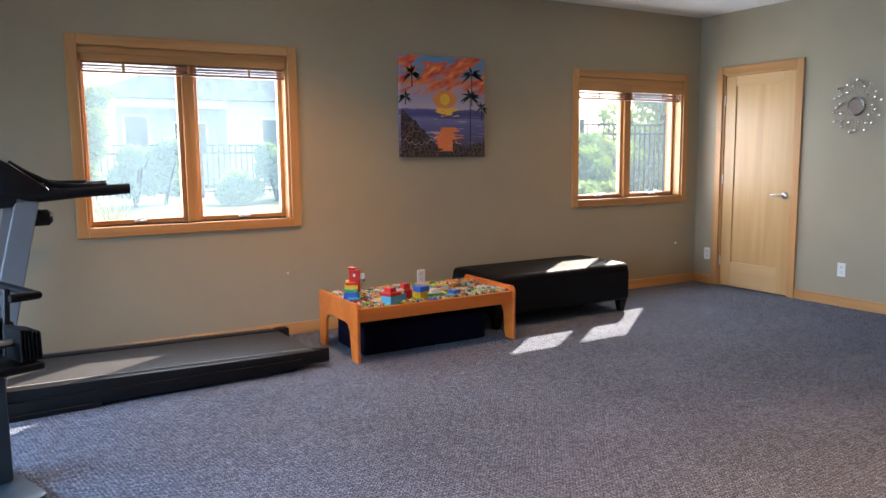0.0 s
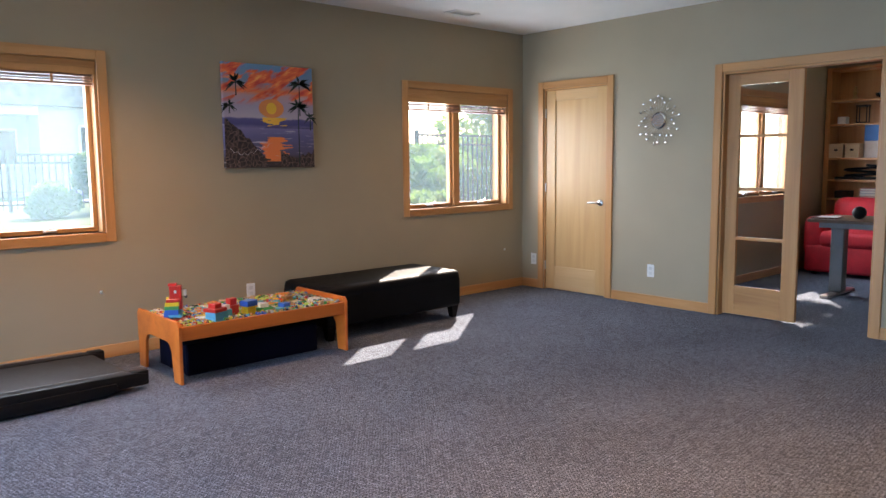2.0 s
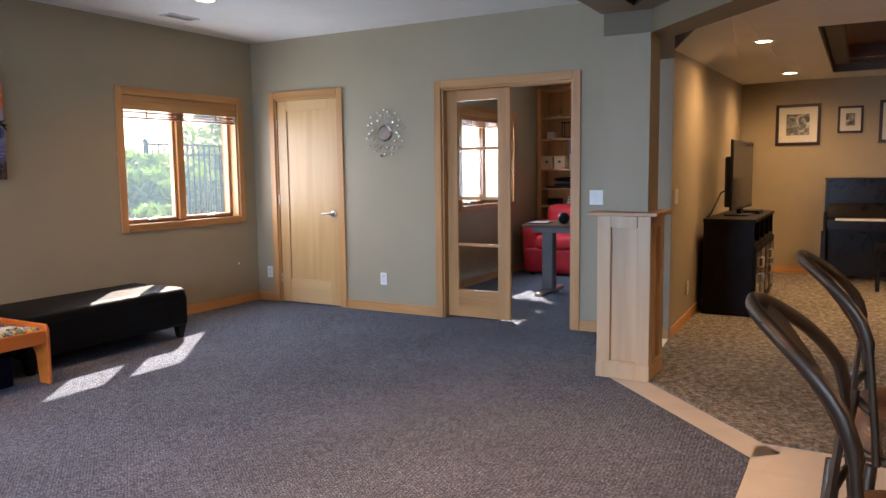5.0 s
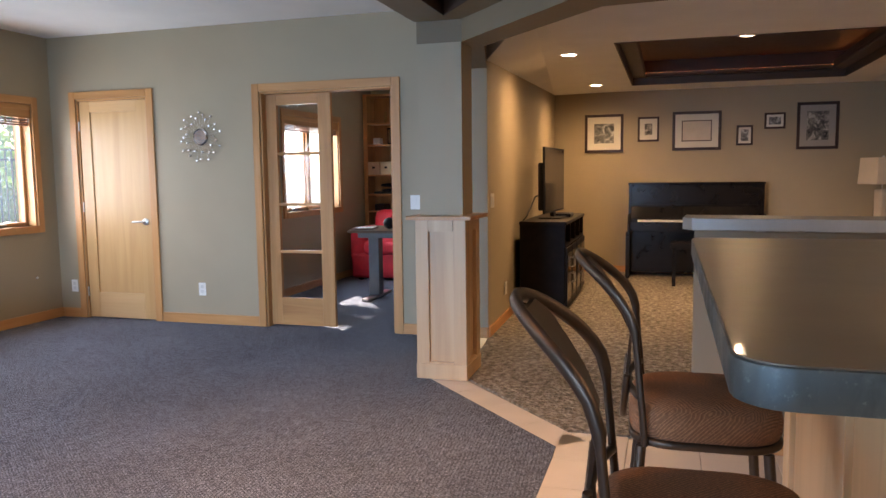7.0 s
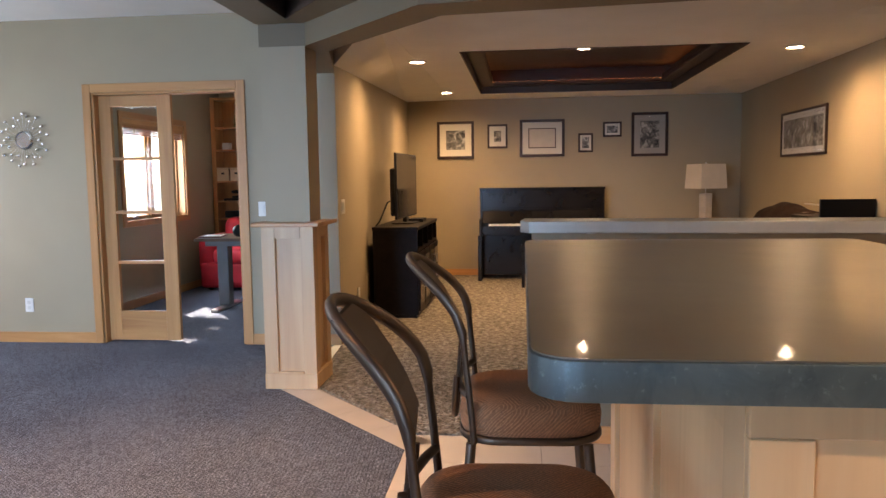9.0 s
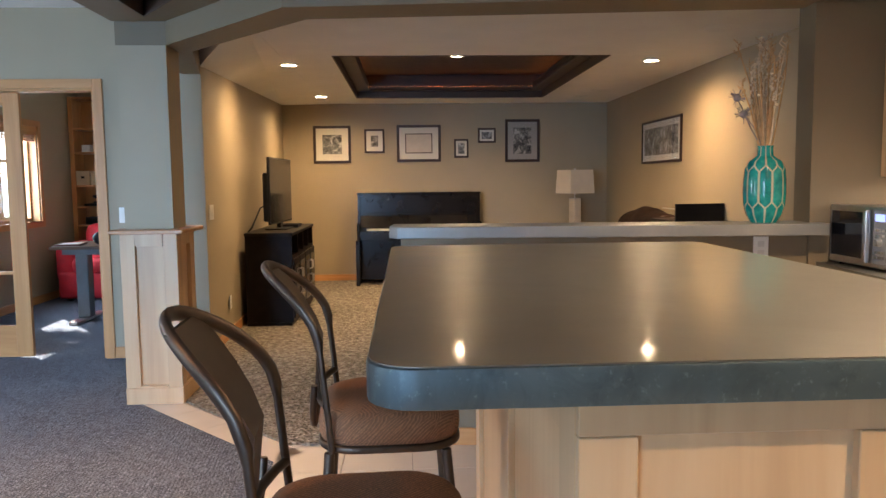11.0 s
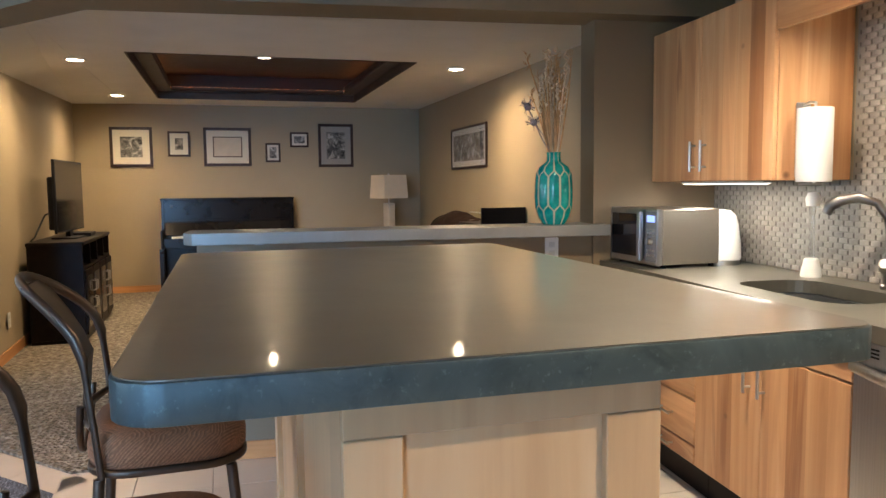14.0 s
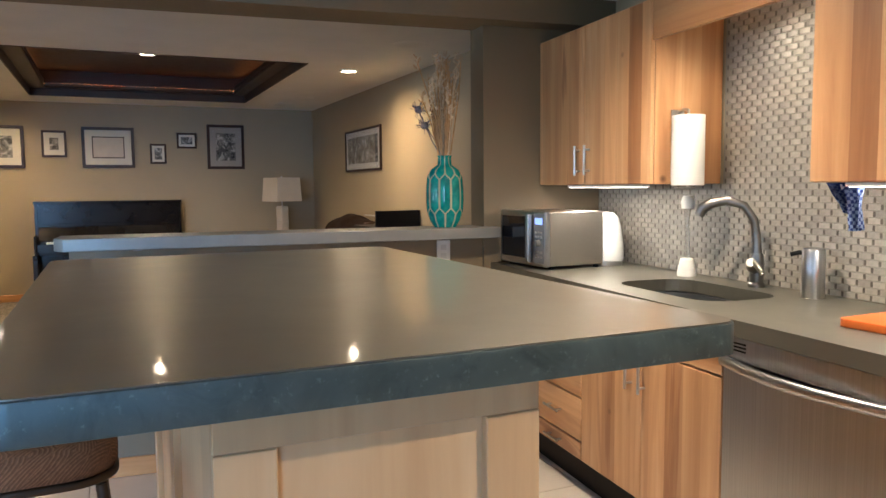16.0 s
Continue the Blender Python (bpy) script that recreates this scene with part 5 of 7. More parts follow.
for k in range(1, 4):
    x = W * k / 4
    part("divider", box(x - 0.011, x + 0.011, 0.0, D_ - 0.02, 0.06, 0.62), ESPRESSO, o)
    part("divider", box(x - 0.011, x + 0.011, 0.0, D_ - 0.02, 0.645, H_ - 0.03), ESPRESSO, o)
DG = plain("dark_cabinet_glass", (0.02, 0.018, 0.016), 0.1, bumps=0)
for k in range(4):
    x0, x1 = W * k / 4 + 0.014, W * (k + 1) / 4 - 0.014
    dr = part("door", box(x0, x1, -0.018, -0.001, 0.065, 0.615, 0.003), ESPRESSO, o)
    part("glass_inset", box(x0 + 0.05, x1 - 0.05, -0.0195, -0.0175, 0.12, 0.56), DG, dr, "dark glass inset")
    hx = x1 - 0.03 if k % 2 == 0 else x0 + 0.03
    for hz in (0.30, 0.45):
        part("handle", tube([(hx, -0.018, hz - 0.045), (hx, -0.045, hz - 0.04), (hx, -0.045, hz + 0.04), (hx, -0.018, hz + 0.045)], 0.006, 8), CHROME, dr, "nickel pull", 50)
o = thing("cable_box", 8.35, 0.62, 0.866, 0, "flat black cable box on the stand", "cable box")
part("case", box(-0.14, 0.14, -0.10, 0.10, 0, 0.035, 0.004), BLACKM, o)
o = thing("television", 7.62, 0.70, 0.866, -2.5, "flat black television standing on the stand", "television")
part("panel", box(0.0, 1.02, -0.012, 0.012, 0.06, 0.70, 0.003), BLACKM, o)
part("screen", box(0.012, 1.008, -0.0135, -0.0118, 0.075, 0.688), plain("tv_screen", (0.012, 0.012, 0.013), 0.13, bumps=0), o, "dark glossy screen")
part("back_shell", box(0.04, 0.98, 0.012, 0.065, 0.09, 0.55, 0.012), BLACKM, o)
part("neck", box(0.46, 0.56, -0.01, 0.03, 0.01, 0.10), BLACKM, o)
part("base", prism(rounded_rect(0.25, 0.77, -0.11, 0.11, 0.04, 4), 0, 0.012, bev=0.002), BLACKM, o)
o = thing("tv_cable", 7.6, 0.78, 0.866, 0, "black cable looping behind the television", "cable")
part("cord", tube([(0.3, -0.02, 0.25), (0.12, 0.02, 0.22), (0.0, 0.04, 0.13), (-0.06, 0.07, 0.04), (-0.08, 0.10, 0.005)], 0.008, 8), BLACKM, o, "", 60)

# upright piano
PIANO = plain("black_piano_lacquer", (0.009, 0.008, 0.008), 0.2, var=0.2, bumps=0.02, spec=0.28)
o = thing("upright_piano", 10.57, -1.54, 0.006, 0, "glossy black upright piano with its keyboard open", "piano")
PW = 1.58
part("case", box(-0.34, -0.01, 0.03, PW - 0.03, 0.05, 1.15, 0.003), PIANO, o)
part("lid", box(-0.36, 0.0, -0.01, PW + 0.01, 1.15, 1.175, 0.004), PIANO, o)
for y in (0.0, PW - 0.03):
    part("side", box(-0.36, 0.0, y, y + 0.03, 0.0, 1.15, 0.002), PIANO, o)
    part("key_block", box(-0.62, -0.34, y, y + 0.03, 0.58, 0.80, 0.012), PIANO, o)
    part("leg", box(-0.60, -0.55, y, y + 0.05, 0.0, 0.58, 0.006), PIANO, o)
part("key_bed", box(-0.61, -0.34, 0.03, PW - 0.03, 0.58, 0.66, 0.006), PIANO, o)
part("fallboard", moved(box(-0.012, 0.012, 0.03, PW - 0.03, 0.0, 0.16, 0.003), pose(-0.385, 0, 0.725, 0, 14, 0)), PIANO, o)
part("music_shelf", box(-0.37, -0.345, 0.03, PW - 0.03, 0.888, 0.905, 0.002), PIANO, o, "brass-edged music shelf")
part("upper_panel", box(-0.350, -0.338, 0.06, PW - 0.06, 0.92, 1.13, 0.002), PIANO, o)
part("key_slip", box(-0.615, -0.60, 0.03, PW - 0.03, 0.60, 0.70, 0.003), PIANO, o)
IVORY = plain("ivory_keys", (0.72, 0.68, 0.58), 0.25, var=0.03, bumps=0)
kw = (PW - 0.24) / 52
me_key = None
for k in range(52):
    y = 0.12 + kw * k
    if me_key is None:
        kob = part("white_key", box(-0.598, -0.44, 0.0005, kw - 0.0005, 0.665, 0.722, 0.0015), IVORY, o)
        me_key = kob.data
    else:
        kob = new("white_key", me_key)
        kob.parent = o
    kob.location = (0, y, 0)
    if k % 7 not in (2, 6) and k < 51:
        part("black_key", box(-0.545, -0.44, y + kw - 0.006, y + kw + 0.006, 0.722, 0.734, 0.001), PIANO, o)
for y in (PW / 2 - 0.09, PW / 2, PW / 2 + 0.09):
    part("pedal", box(-0.43, -0.33, y - 0.018, y + 0.018, 0.05, 0.062, 0.003), metal("brass", (0.6, 0.42, 0.16), 0.3), o, "brass pedal")
o = thing("piano_bench", 9.55, -0.85, 0.006, 0, "low black wooden piano bench", "bench")
part("seat", box(-0.17, 0.17, -0.38, 0.38, 0.43, 0.50, 0.012, seg=2), PIANO, o)
for sx in (-0.14, 0.14):
    for sy in (-0.34, 0.34):
        part("leg", box(sx - 0.02, sx + 0.02, sy - 0.02, sy + 0.02, 0, 0.43, 0.004), PIANO, o)


# framed pictures
def photo(name, seed, warm):
    m, nt, b = base_mat(name, 0.6)
    v = coords(nt, (1, 1, 1), True)
    f = noise_tex(nt, v, 9.0 + seed, 8.0, 0.65, 1.2)
    t = (1.0, 0.93, 0.80) if warm else (1.0, 1.0, 0.98)
    nt.links.new(ramp(nt, f, [(0.36, scaled(t, 0.02)), (0.5, scaled(t, 0.17)), (0.64, scaled(t, 0.55))]), b.inputs["Base Color"])
    return m


FRAME = wood("dark_walnut_frame", (0.020, 0.008, 0.005), (0.032, 0.013, 0.009), (0.045, 0.020, 0.014), 1, 0.35)
MAT = plain("cream_mat_board", (0.66, 0.63, 0.55), 0.8, var=0.02, bumps=0.1)
PICGL = pane_mat("picture_glass")


def picture(m4, w, h, fw, mat_w, image, label, line=False, mount=MAT):
    o = new("framed_picture")
    o.empty_display_size = 0.1
    o.matrix_world = m4
    tagged(o, label, "picture", "framed pictures")
    x, z = w / 2, h / 2
    part("frame", box(-x, x, -0.022, 0.0, z - fw, z, 0.003), FRAME, o)
    part("frame", box(-x, x, -0.022, 0.0, -z, -z + fw, 0.003), FRAME, o)
    part("frame", box(-x, -x + fw, -0.022, 0.0, -z + fw, z - fw, 0.003), FRAME, o)
    part("frame", box(x - fw, x, -0.022, 0.0, -z + fw, z - fw, 0.003), FRAME, o)
    part("mount", box(-x + fw, x - fw, -0.010, -0.002, -z + fw, z - fw), mount, o, "pale mat board")
    a, c = x - fw - mat_w, z - fw - mat_w
    if line:
        part("inner_line", box(-a - 0.012, a + 0.012, -0.0110, -0.0098, -c - 0.012, c + 0.012), FRAME, o)
    part("image", box(-a, a, -0.0125, -0.0108, -c, c), image, o)
    g = part("glass", box(-x + fw, x - fw, -0.0165, -0.0150, -z + fw, z - fw), PICGL, o)
    g.visible_shadow = False


def on_piano_wall(yl, zt, yr, zb):
    return pose(10.588, (yl + yr) / 2, (zt + zb) / 2, 0, 0, 270), yl - yr, zt - zb


M, w, h = on_piano_wall(0.629, 2.065, 0.135, 1.572)
picture(M, w, h, 0.035, 0.085, photo("photo_harbour", 3, False), "dark-framed black and white harbour photograph")
M, w, h = on_piano_wall(-0.044, 2.016, -0.309, 1.702)
picture(M, w, h, 0.025, 0.06, photo("photo_small_print", 6, True), "small dark-framed print with a wide pale mat")
M, w, h = on_piano_wall(-0.471, 2.068, -1.057, 1.58)
picture(M, w, h, 0.035, 0.09, plain("pale_sketch", (0.60, 0.53, 0.44), 0.8, var=0.08, scale=9), "dark-framed pale sketch with a thin inner border", True)
M, w, h = on_piano_wall(-1.234, 1.877, -1.425, 1.63)
picture(M, w, h, 0.024, 0.028, photo("photo_figures", 10, False), "tiny dark-framed print below the others")
M, w, h = on_piano_wall(-1.552, 2.019, -1.792, 1.824)
picture(M, w, h, 0.024, 0.028, photo("photo_wide", 8, False), "small landscape print in a dark frame")
M, w, h = on_piano_wall(-1.918, 2.132, -2.382, 1.565)
picture(M, w, h, 0.035, 0.075, photo("photo_tall", 4, True), "tall dark-framed sepia photograph", False, plain("grey_mat_board", (0.36, 0.33, 0.29), 0.8, var=0.03))
picture(pose(8.42, -3.298, 1.722, 0, 0, 180), 1.22, 0.462, 0.025, 0.06, photo("photo_panorama", 2, False), "wide dark-framed black and white panorama of trees", False, plain("white_mat_board", (0.72, 0.72, 0.70), 0.8, var=0.02))

# lamp on an end table, sofa, and what stands by the right-hand wall
o = thing("end_table", 10.12, -2.85, 0.006, 0, "dark wooden end table under the lamp", "table")
part("top", box(-0.26, 0.26, -0.26, 0.26, 0.55, 0.58, 0.004), ESPRESSO, o)
for sx in (-0.22, 0.22):
    for sy in (-0.22, 0.22):
        part("leg", box(sx - 0.02, sx + 0.02, sy - 0.02, sy + 0.02, 0, 0.55, 0.003), ESPRESSO, o)
o = thing("table_lamp", 10.12, -2.76, 0.586, 20, "table lamp with a square beige shade and pale block base", "lamp")
part("base", box(-0.07, 0.07, -0.05, 0.05, 0, 0.50, 0.01), plain("pale_stone", (0.50, 0.45, 0.38), 0.5), o, "pale stone block base")
part("neck", rod((0, 0, 0.5), (0, 0, 0.86), 0.006, 8), CHROME, o)
SHADE = plain("linen_shade", (0.58, 0.51, 0.41), 0.9, var=0.04, scale=8, bumps=0.3, bscale=400)
bm = bmesh.new()
r0 = [[(sx * k, sy * k, z) for sx, sy in ((-1, -1), (1, -1), (1, 1), (-1, 1))] for k, z in ((0.18, 0.56), (0.165, 0.86), (0.160, 0.86), (0.175, 0.56))]
vv = [[bm.verts.new(c) for c in r] for r in r0]
for a in range(4):
    for k in range(4):
        bm.faces.new((vv[a][k], vv[a][(k + 1) % 4], vv[(a + 1) % 4][(k + 1) % 4], vv[(a + 1) % 4][k]))
bmesh.ops.recalc_face_normals(bm, faces=bm.faces[:])
part("shade", bm, SHADE, o, "square beige linen shade")
part("finial", lathe([(0.0, 0.855), (0.012, 0.856), (0.013, 0.875), (0.0, 0.885)], 12), CHROME, o)

LEATHER = plain("brown_leather", (0.060, 0.026, 0.014), 0.42, var=0.25, scale=6, bumps=0.5, bscale=90)


def soft(x0, x1, y0, y1, z0, z1, r=0.06):
    bm = box(x0, x1, y0, y1, z0, z1)
    bmesh.ops.bevel(bm, geom=bm.edges[:], offset=r, segments=4, affect="EDGES", profile=0.5)
    return bm


o = thing("leather_sofa", 7.9, -2.35, 0.006, 0, "brown leather sofa with a rumpled throw on its back", "sofa")
part("base", soft(-0.95, 0.95, -0.75, 0.25, 0.08, 0.40, 0.04), LEATHER, o, "", 60)
part("backrest", soft(-0.95, 0.95, -0.95, -0.68, 0.10, 0.95, 0.09), LEATHER, o, "", 60)
for sx in (-1, 1):
    part("armrest", soft(sx * 0.95 - 0.13 if sx > 0 else -1.07, 1.07 if sx > 0 else -0.82, -0.9, 0.27, 0.08, 0.62, 0.08), LEATHER, o, "", 60)
for k in range(3):
    part("seat_cushion", soft(-0.81 + 0.54 * k, -0.28 + 0.54 * k, -0.70, 0.22, 0.38, 0.52, 0.05), LEATHER, o, "", 60)
for sx in (-0.85, 0.85):
    for sy in (-0.8, 0.15):
        part("foot", box(sx - 0.03, sx + 0.03, sy - 0.03, sy + 0.03, 0.0, 0.09), ESPRESSO, o)
# dark brown throw heaped over the sofa back
bm = bmesh.new()
grid = []
for j in range(13):
    row = []
    for i in range(41):
        u, q_ = i / 40, j / 12
        x = -0.75 + 1.75 * u
        y = -1.0 + 0.40 * q_
        z = 0.905 + 0.12 * math.sin(math.pi * q_) ** 0.6 * (0.35 + 0.65 * math.exp(-((u - 0.68) / 0.20) ** 2)) + 0.02 * noise.noise(Vector((x * 6, y * 9, 0)))
        z -= 0.12 * (abs(q_ - 0.5) * 2) ** 3
        row.append(bm.verts.new((x, y, z)))
    grid.append(row)
for j in range(12):
    for i in range(40):
        bm.faces.new((grid[j][i], grid[j][i + 1], grid[j + 1][i + 1], grid[j + 1][i]))
bmesh.ops.solidify(bm, geom=bm.faces[:], thickness=0.012)
t_ = thing("throw_blanket", 7.9, -2.35, 0.006, 0, "dark brown fleece throw heaped on the sofa back", "blanket")
part("cloth", bm, plain("brown_fleece", (0.030, 0.013, 0.008), 0.95, var=0.3, scale=15, bumps=0.8, bscale=120), t_, "", 80)
# recliner whose arm shows past the end of the bar
o = thing("leather_recliner", 6.75, -1.45, 0.006, 0, "dark brown leather recliner beyond the bar", "armchair")
part("base", soft(-0.42, 0.42, -0.36, 0.40, 0.08, 0.45, 0.05), LEATHER, o, "", 60)
part("backrest", soft(-0.42, -0.16, -0.34, 0.38, 0.3, 0.92, 0.09), LEATHER, o, "", 60)
for sy in (-0.42, 0.24):
    part("armrest", soft(-0.40, 0.42, sy, sy + 0.20, 0.05, 0.64, 0.08), LEATHER, o, "", 60)
part("plinth", box(-0.36, 0.36, -0.34, 0.34, 0.0, 0.09), BLACKM, o)
# dark music stand desk
o = thing("black_cabinet", 7.12, -3.07, 0.006, 0, "black open-topped storage cabinet against the wall", "cabinet")
part("body", box(-0.33, 0.33, -0.22, 0.20, 0.0, 0.95, 0.004), BLACKM, o)
part("top_rail", box(-0.33, -0.30, -0.22, 0.20, 0.95, 1.10, 0.003), BLACKM, o)
part("top_rail", prism([(-0.30, -0.22), (0.33, -0.22), (0.33, -0.19), (-0.30, -0.19)], 0.95, 1.08), BLACKM, o)
part("shelf_edge", box(-0.30, 0.1, 0.14, 0.17, 1.045, 1.055), CHROME, o)


# ---- carpeted room ----
# canvas painting of a sunset
m, nt, b = base_mat("painted_sunset", 0.6)
tc = nt.nodes.new("ShaderNodeTexCoord")
sp = nt.nodes.new("ShaderNodeSeparateXYZ")
nt.links.new(tc.outputs["Object"], sp.inputs[0])
zn = fn(nt, "MULTIPLY_ADD", sp.outputs["Z"], 1.0 / 0.79, 0.5)
wob = fn(nt, "MULTIPLY_ADD", noise_tex(nt, tc.outputs["Object"], 9.0, 4.0), 0.05, -0.025)
zw = fn(nt, "ADD", zn, wob)
sky_ = ramp(nt, zw, [(0.0, (0.03, 0.02, 0.02)), (0.09, (0.05, 0.03, 0.03)), (0.13, (0.09, 0.08, 0.14)), (0.30, (0.13, 0.12, 0.25)), (0.38, (0.20, 0.17, 0.33)),
                     (0.42, (0.07, 0.07, 0.20)), (0.47, (0.10, 0.09, 0.23)), (0.485, (0.50, 0.40, 0.45)), (0.60, (0.40, 0.33, 0.42)), (0.70, (0.52, 0.30, 0.30)), (0.74, (0.80, 0.20, 0.06)), (0.82, (0.20, 0.26, 0.36)), (1.0, (0.12, 0.28, 0.46))])
mp = nt.nodes.new("ShaderNodeCombineXYZ")
nt.links.new(fn(nt, "ADD", fn(nt, "MULTIPLY", sp.outputs["X"], 2.2), fn(nt, "MULTIPLY", sp.outputs["Z"], 1.2)), mp.inputs[0])
nt.links.new(fn(nt, "SUBTRACT", fn(nt, "MULTIPLY", sp.outputs["Z"], 8.5), fn(nt, "MULTIPLY", sp.outputs["X"], 4.2)), mp.inputs[2])
cl = noise_tex(nt, mp.outputs[0], 1.3, 3.0, 0.5, 0.5)
clf = fn(nt, "MULTIPLY", ramp(nt, cl, [(0.47, (0, 0, 0)), (0.53, (1, 1, 1))]), ramp(nt, zn, [(0.60, (0, 0, 0)), (0.68, (1, 1, 1))]))
ccol = ramp(nt, noise_tex(nt, mp.outputs[0], 3.0, 3.0), [(0.35, (0.62, 0.05, 0.04)), (0.55, (0.85, 0.16, 0.05)), (0.7, (0.95, 0.40, 0.10))])
colr = mix(nt, clf, sky_, ccol)
# glowing reflection path on the water
mp2 = nt.nodes.new("ShaderNodeMapping")
mp2.inputs["Scale"].default_value = (7, 1, 40)
nt.links.new(tc.outputs["Object"], mp2.inputs["Vector"])
rp = noise_tex(nt, mp2.outputs[0], 1.0, 2.0)
near_x = fn(nt, "ABSOLUTE", fn(nt, "ADD", sp.outputs["X"], -0.04))
wid = fn(nt, "SUBTRACT", 1.0, fn(nt, "MULTIPLY", near_x, 6.5))
pf = fn(nt, "MULTIPLY", fn(nt, "GREATER_THAN", fn(nt, "ADD", fn(nt, "MULTIPLY", wid, 0.55), rp), 0.72), fn(nt, "LESS_THAN", zn, 0.30))
colr = mix(nt, fn(nt, "MULTIPLY", pf, fn(nt, "GREATER_THAN", zn, 0.06)), colr, (0.90, 0.22, 0.06))
pf2 = fn(nt, "MULTIPLY", fn(nt, "GREATER_THAN", fn(nt, "ADD", fn(nt, "MULTIPLY", wid, 0.45), rp), 0.75), fn(nt, "LESS_THAN", fn(nt, "ABSOLUTE", fn(nt, "ADD", zn, -0.445)), 0.045))
colr = mix(nt, pf2, colr, (0.95, 0.50, 0.06))
mp3 = nt.nodes.new("ShaderNodeMapping")
mp3.inputs["Scale"].default_value = (4, 1, 42)
nt.links.new(tc.outputs["Object"], mp3.inputs["Vector"])
surf = fn(nt, "MULTIPLY", ramp(nt, noise_tex(nt, mp3.outputs[0], 1.0, 3.0, 0.6, 0.5), [(0.60, (0, 0, 0)), (0.66, (1, 1, 1))]), fn(nt, "LESS_THAN", zn, 0.43))
colr = mix(nt, fn(nt, "MULTIPLY", surf, 0.6), colr, (0.62, 0.58, 0.64))
nt.links.new(colr, b.inputs["Base Color"])
bump(nt, b, noise_tex(nt, tc.outputs["Object"], 60.0, 3.0), 0.3, 0.002)
o = thing("canvas_painting", 3.31, NY, 1.689, 0, "unframed canvas painting of a tropical sunset over water", "painting")
part("canvas", box(-0.39, 0.39, -0.035, -0.002, -0.395, 0.395, 0.003), m, o)
part("painted_sun", moved(lathe([(0.0, 0), (0.045, 0.0), (0.045, 0.0012), (0.0, 0.0012)], 24), pose(0.01, -0.035, 0.062, 90, 0, 0)), plain("sun_yellow_paint", (0.95, 0.52, 0.05), 0.6), o)
part("painted_glow", moved(lathe([(0.0, 0), (0.085, 0.0), (0.085, 0.0006), (0.0, 0.0006)], 24), pose(0.01, -0.0349, 0.062, 90, 0, 0) @ Matrix.Diagonal((1.3, 0.85, 1, 1))), plain("sun_orange_paint", (0.80, 0.27, 0.08), 0.6), o)
PALMC = plain("palm_green_paint", (0.012, 0.03, 0.022), 0.6, var=0.3)
rnd = random.Random(11)


def leaf_flat(bm, p, ang, ln, w):
    d = Vector((math.cos(ang), 0, math.sin(ang)))
    n_ = Vector((-d.z, 0, d.x))
    pts = [p, p + d * ln * 0.35 + n_ * w, p + d * ln + Vector((0, 0, -ln * 0.28)), p + d * ln * 0.35 - n_ * w]
    bm.faces.new([bm.verts.new(v_) for v_ in pts])


for px, pz, sc, trunk in ((-0.285, 0.25, 1.0, 0.10), (-0.345, 0.075, 0.75, 0.06), (0.265, 0.262, 1.15, 0.25), (0.25, 0.085, 1.0, 0.48), (0.36, 0.0, 0.7, 0.1)):
    bm = bmesh.new()
    for k in range(16):
        leaf_flat(bm, Vector((px, -0.0362, pz)), rnd.uniform(-0.6, 3.7), rnd.uniform(0.07, 0.11) * sc, 0.010 * sc)
    z1 = max(pz - trunk, -0.385)
    bm.faces.new([bm.verts.new(c) for c in ((px - 0.005, -0.0362, z1), (px + 0.005, -0.0362, z1), (px + 0.004, -0.0362, pz), (px - 0.004, -0.0362, pz))])
    part("painted_palm", bm, PALMC, o, "dark painted palm tree")
bm = bmesh.new()
prev = None
for (x0, x1, base, amp) in ((-0.388, -0.05, -0.03, 0.10), (0.08, 0.388, -0.26, 0.05)):
    cols = []
    for k in range(25):
        u = k / 24
        x = x0 + (x1 - x0) * u
        if x0 < 0:
            zt = base - 0.30 * u ** 1.3 + 0.03 * noise.noise(Vector((u * 9, 0, 3)))
        else:
            zt = base - 0.08 * math.sin(u * 3) + amp * noise.noise(Vector((u * 7, 1, 3))) + 0.03 * u
        cols.append((bm.verts.new((x, -0.0358, -0.393)), bm.verts.new((x, -0.0358, max(zt, -0.385)))))
    for c0, c1 in zip(cols, cols[1:]):
        bm.faces.new((c0[0], c1[0], c1[1], c0[1]))
m, nt, b = base_mat("rock_paint", 0.6)
v = coords(nt)
cell = nt.nodes.new("ShaderNodeTexVoronoi")
cell.feature = "DISTANCE_TO_EDGE"
cell.inputs["Scale"].default_value = 26.0
nt.links.new(mix(nt, 0.06, v, noise_tex(nt, v, 12.0, 3.0)), cell.inputs["Vector"])
stone = ramp(nt, noise_tex(nt, v, 45.0, 4.0), [(0.35, (0.012, 0.009, 0.011)), (0.6, (0.045, 0.026, 0.022)), (0.75, (0.12, 0.075, 0.06))])
nt.links.new(mix(nt, ramp(nt, cell.outputs["Distance"], [(0.02, (1, 1, 1)), (0.07, (0, 0, 0))]), stone, (0.16, 0.10, 0.085)), b.inputs["Base Color"])
part("painted_shore", bm, m, o, "dark painted rocky shore")
surf_line = [(-0.36 + 0.34 * k / 30, -0.0362, -0.255 - 0.035 * math.sin(k / 30 * 4.2) + 0.012 * math.sin(k * 1.3)) for k in range(31)]
part("painted_surf", tube(surf_line, 0.0035, 5, flat=0.3), plain("surf_white_paint", (0.70, 0.60, 0.58), 0.6), o, "pale painted line of surf")
far_isle = prism([(-0.03, -0.078), (0.05, -0.062), (0.10, -0.072), (0.2, -0.066), (0.27, -0.08), (0.387, -0.078), (0.387, -0.09), (-0.06, -0.09)], -0.0006, 0.0)
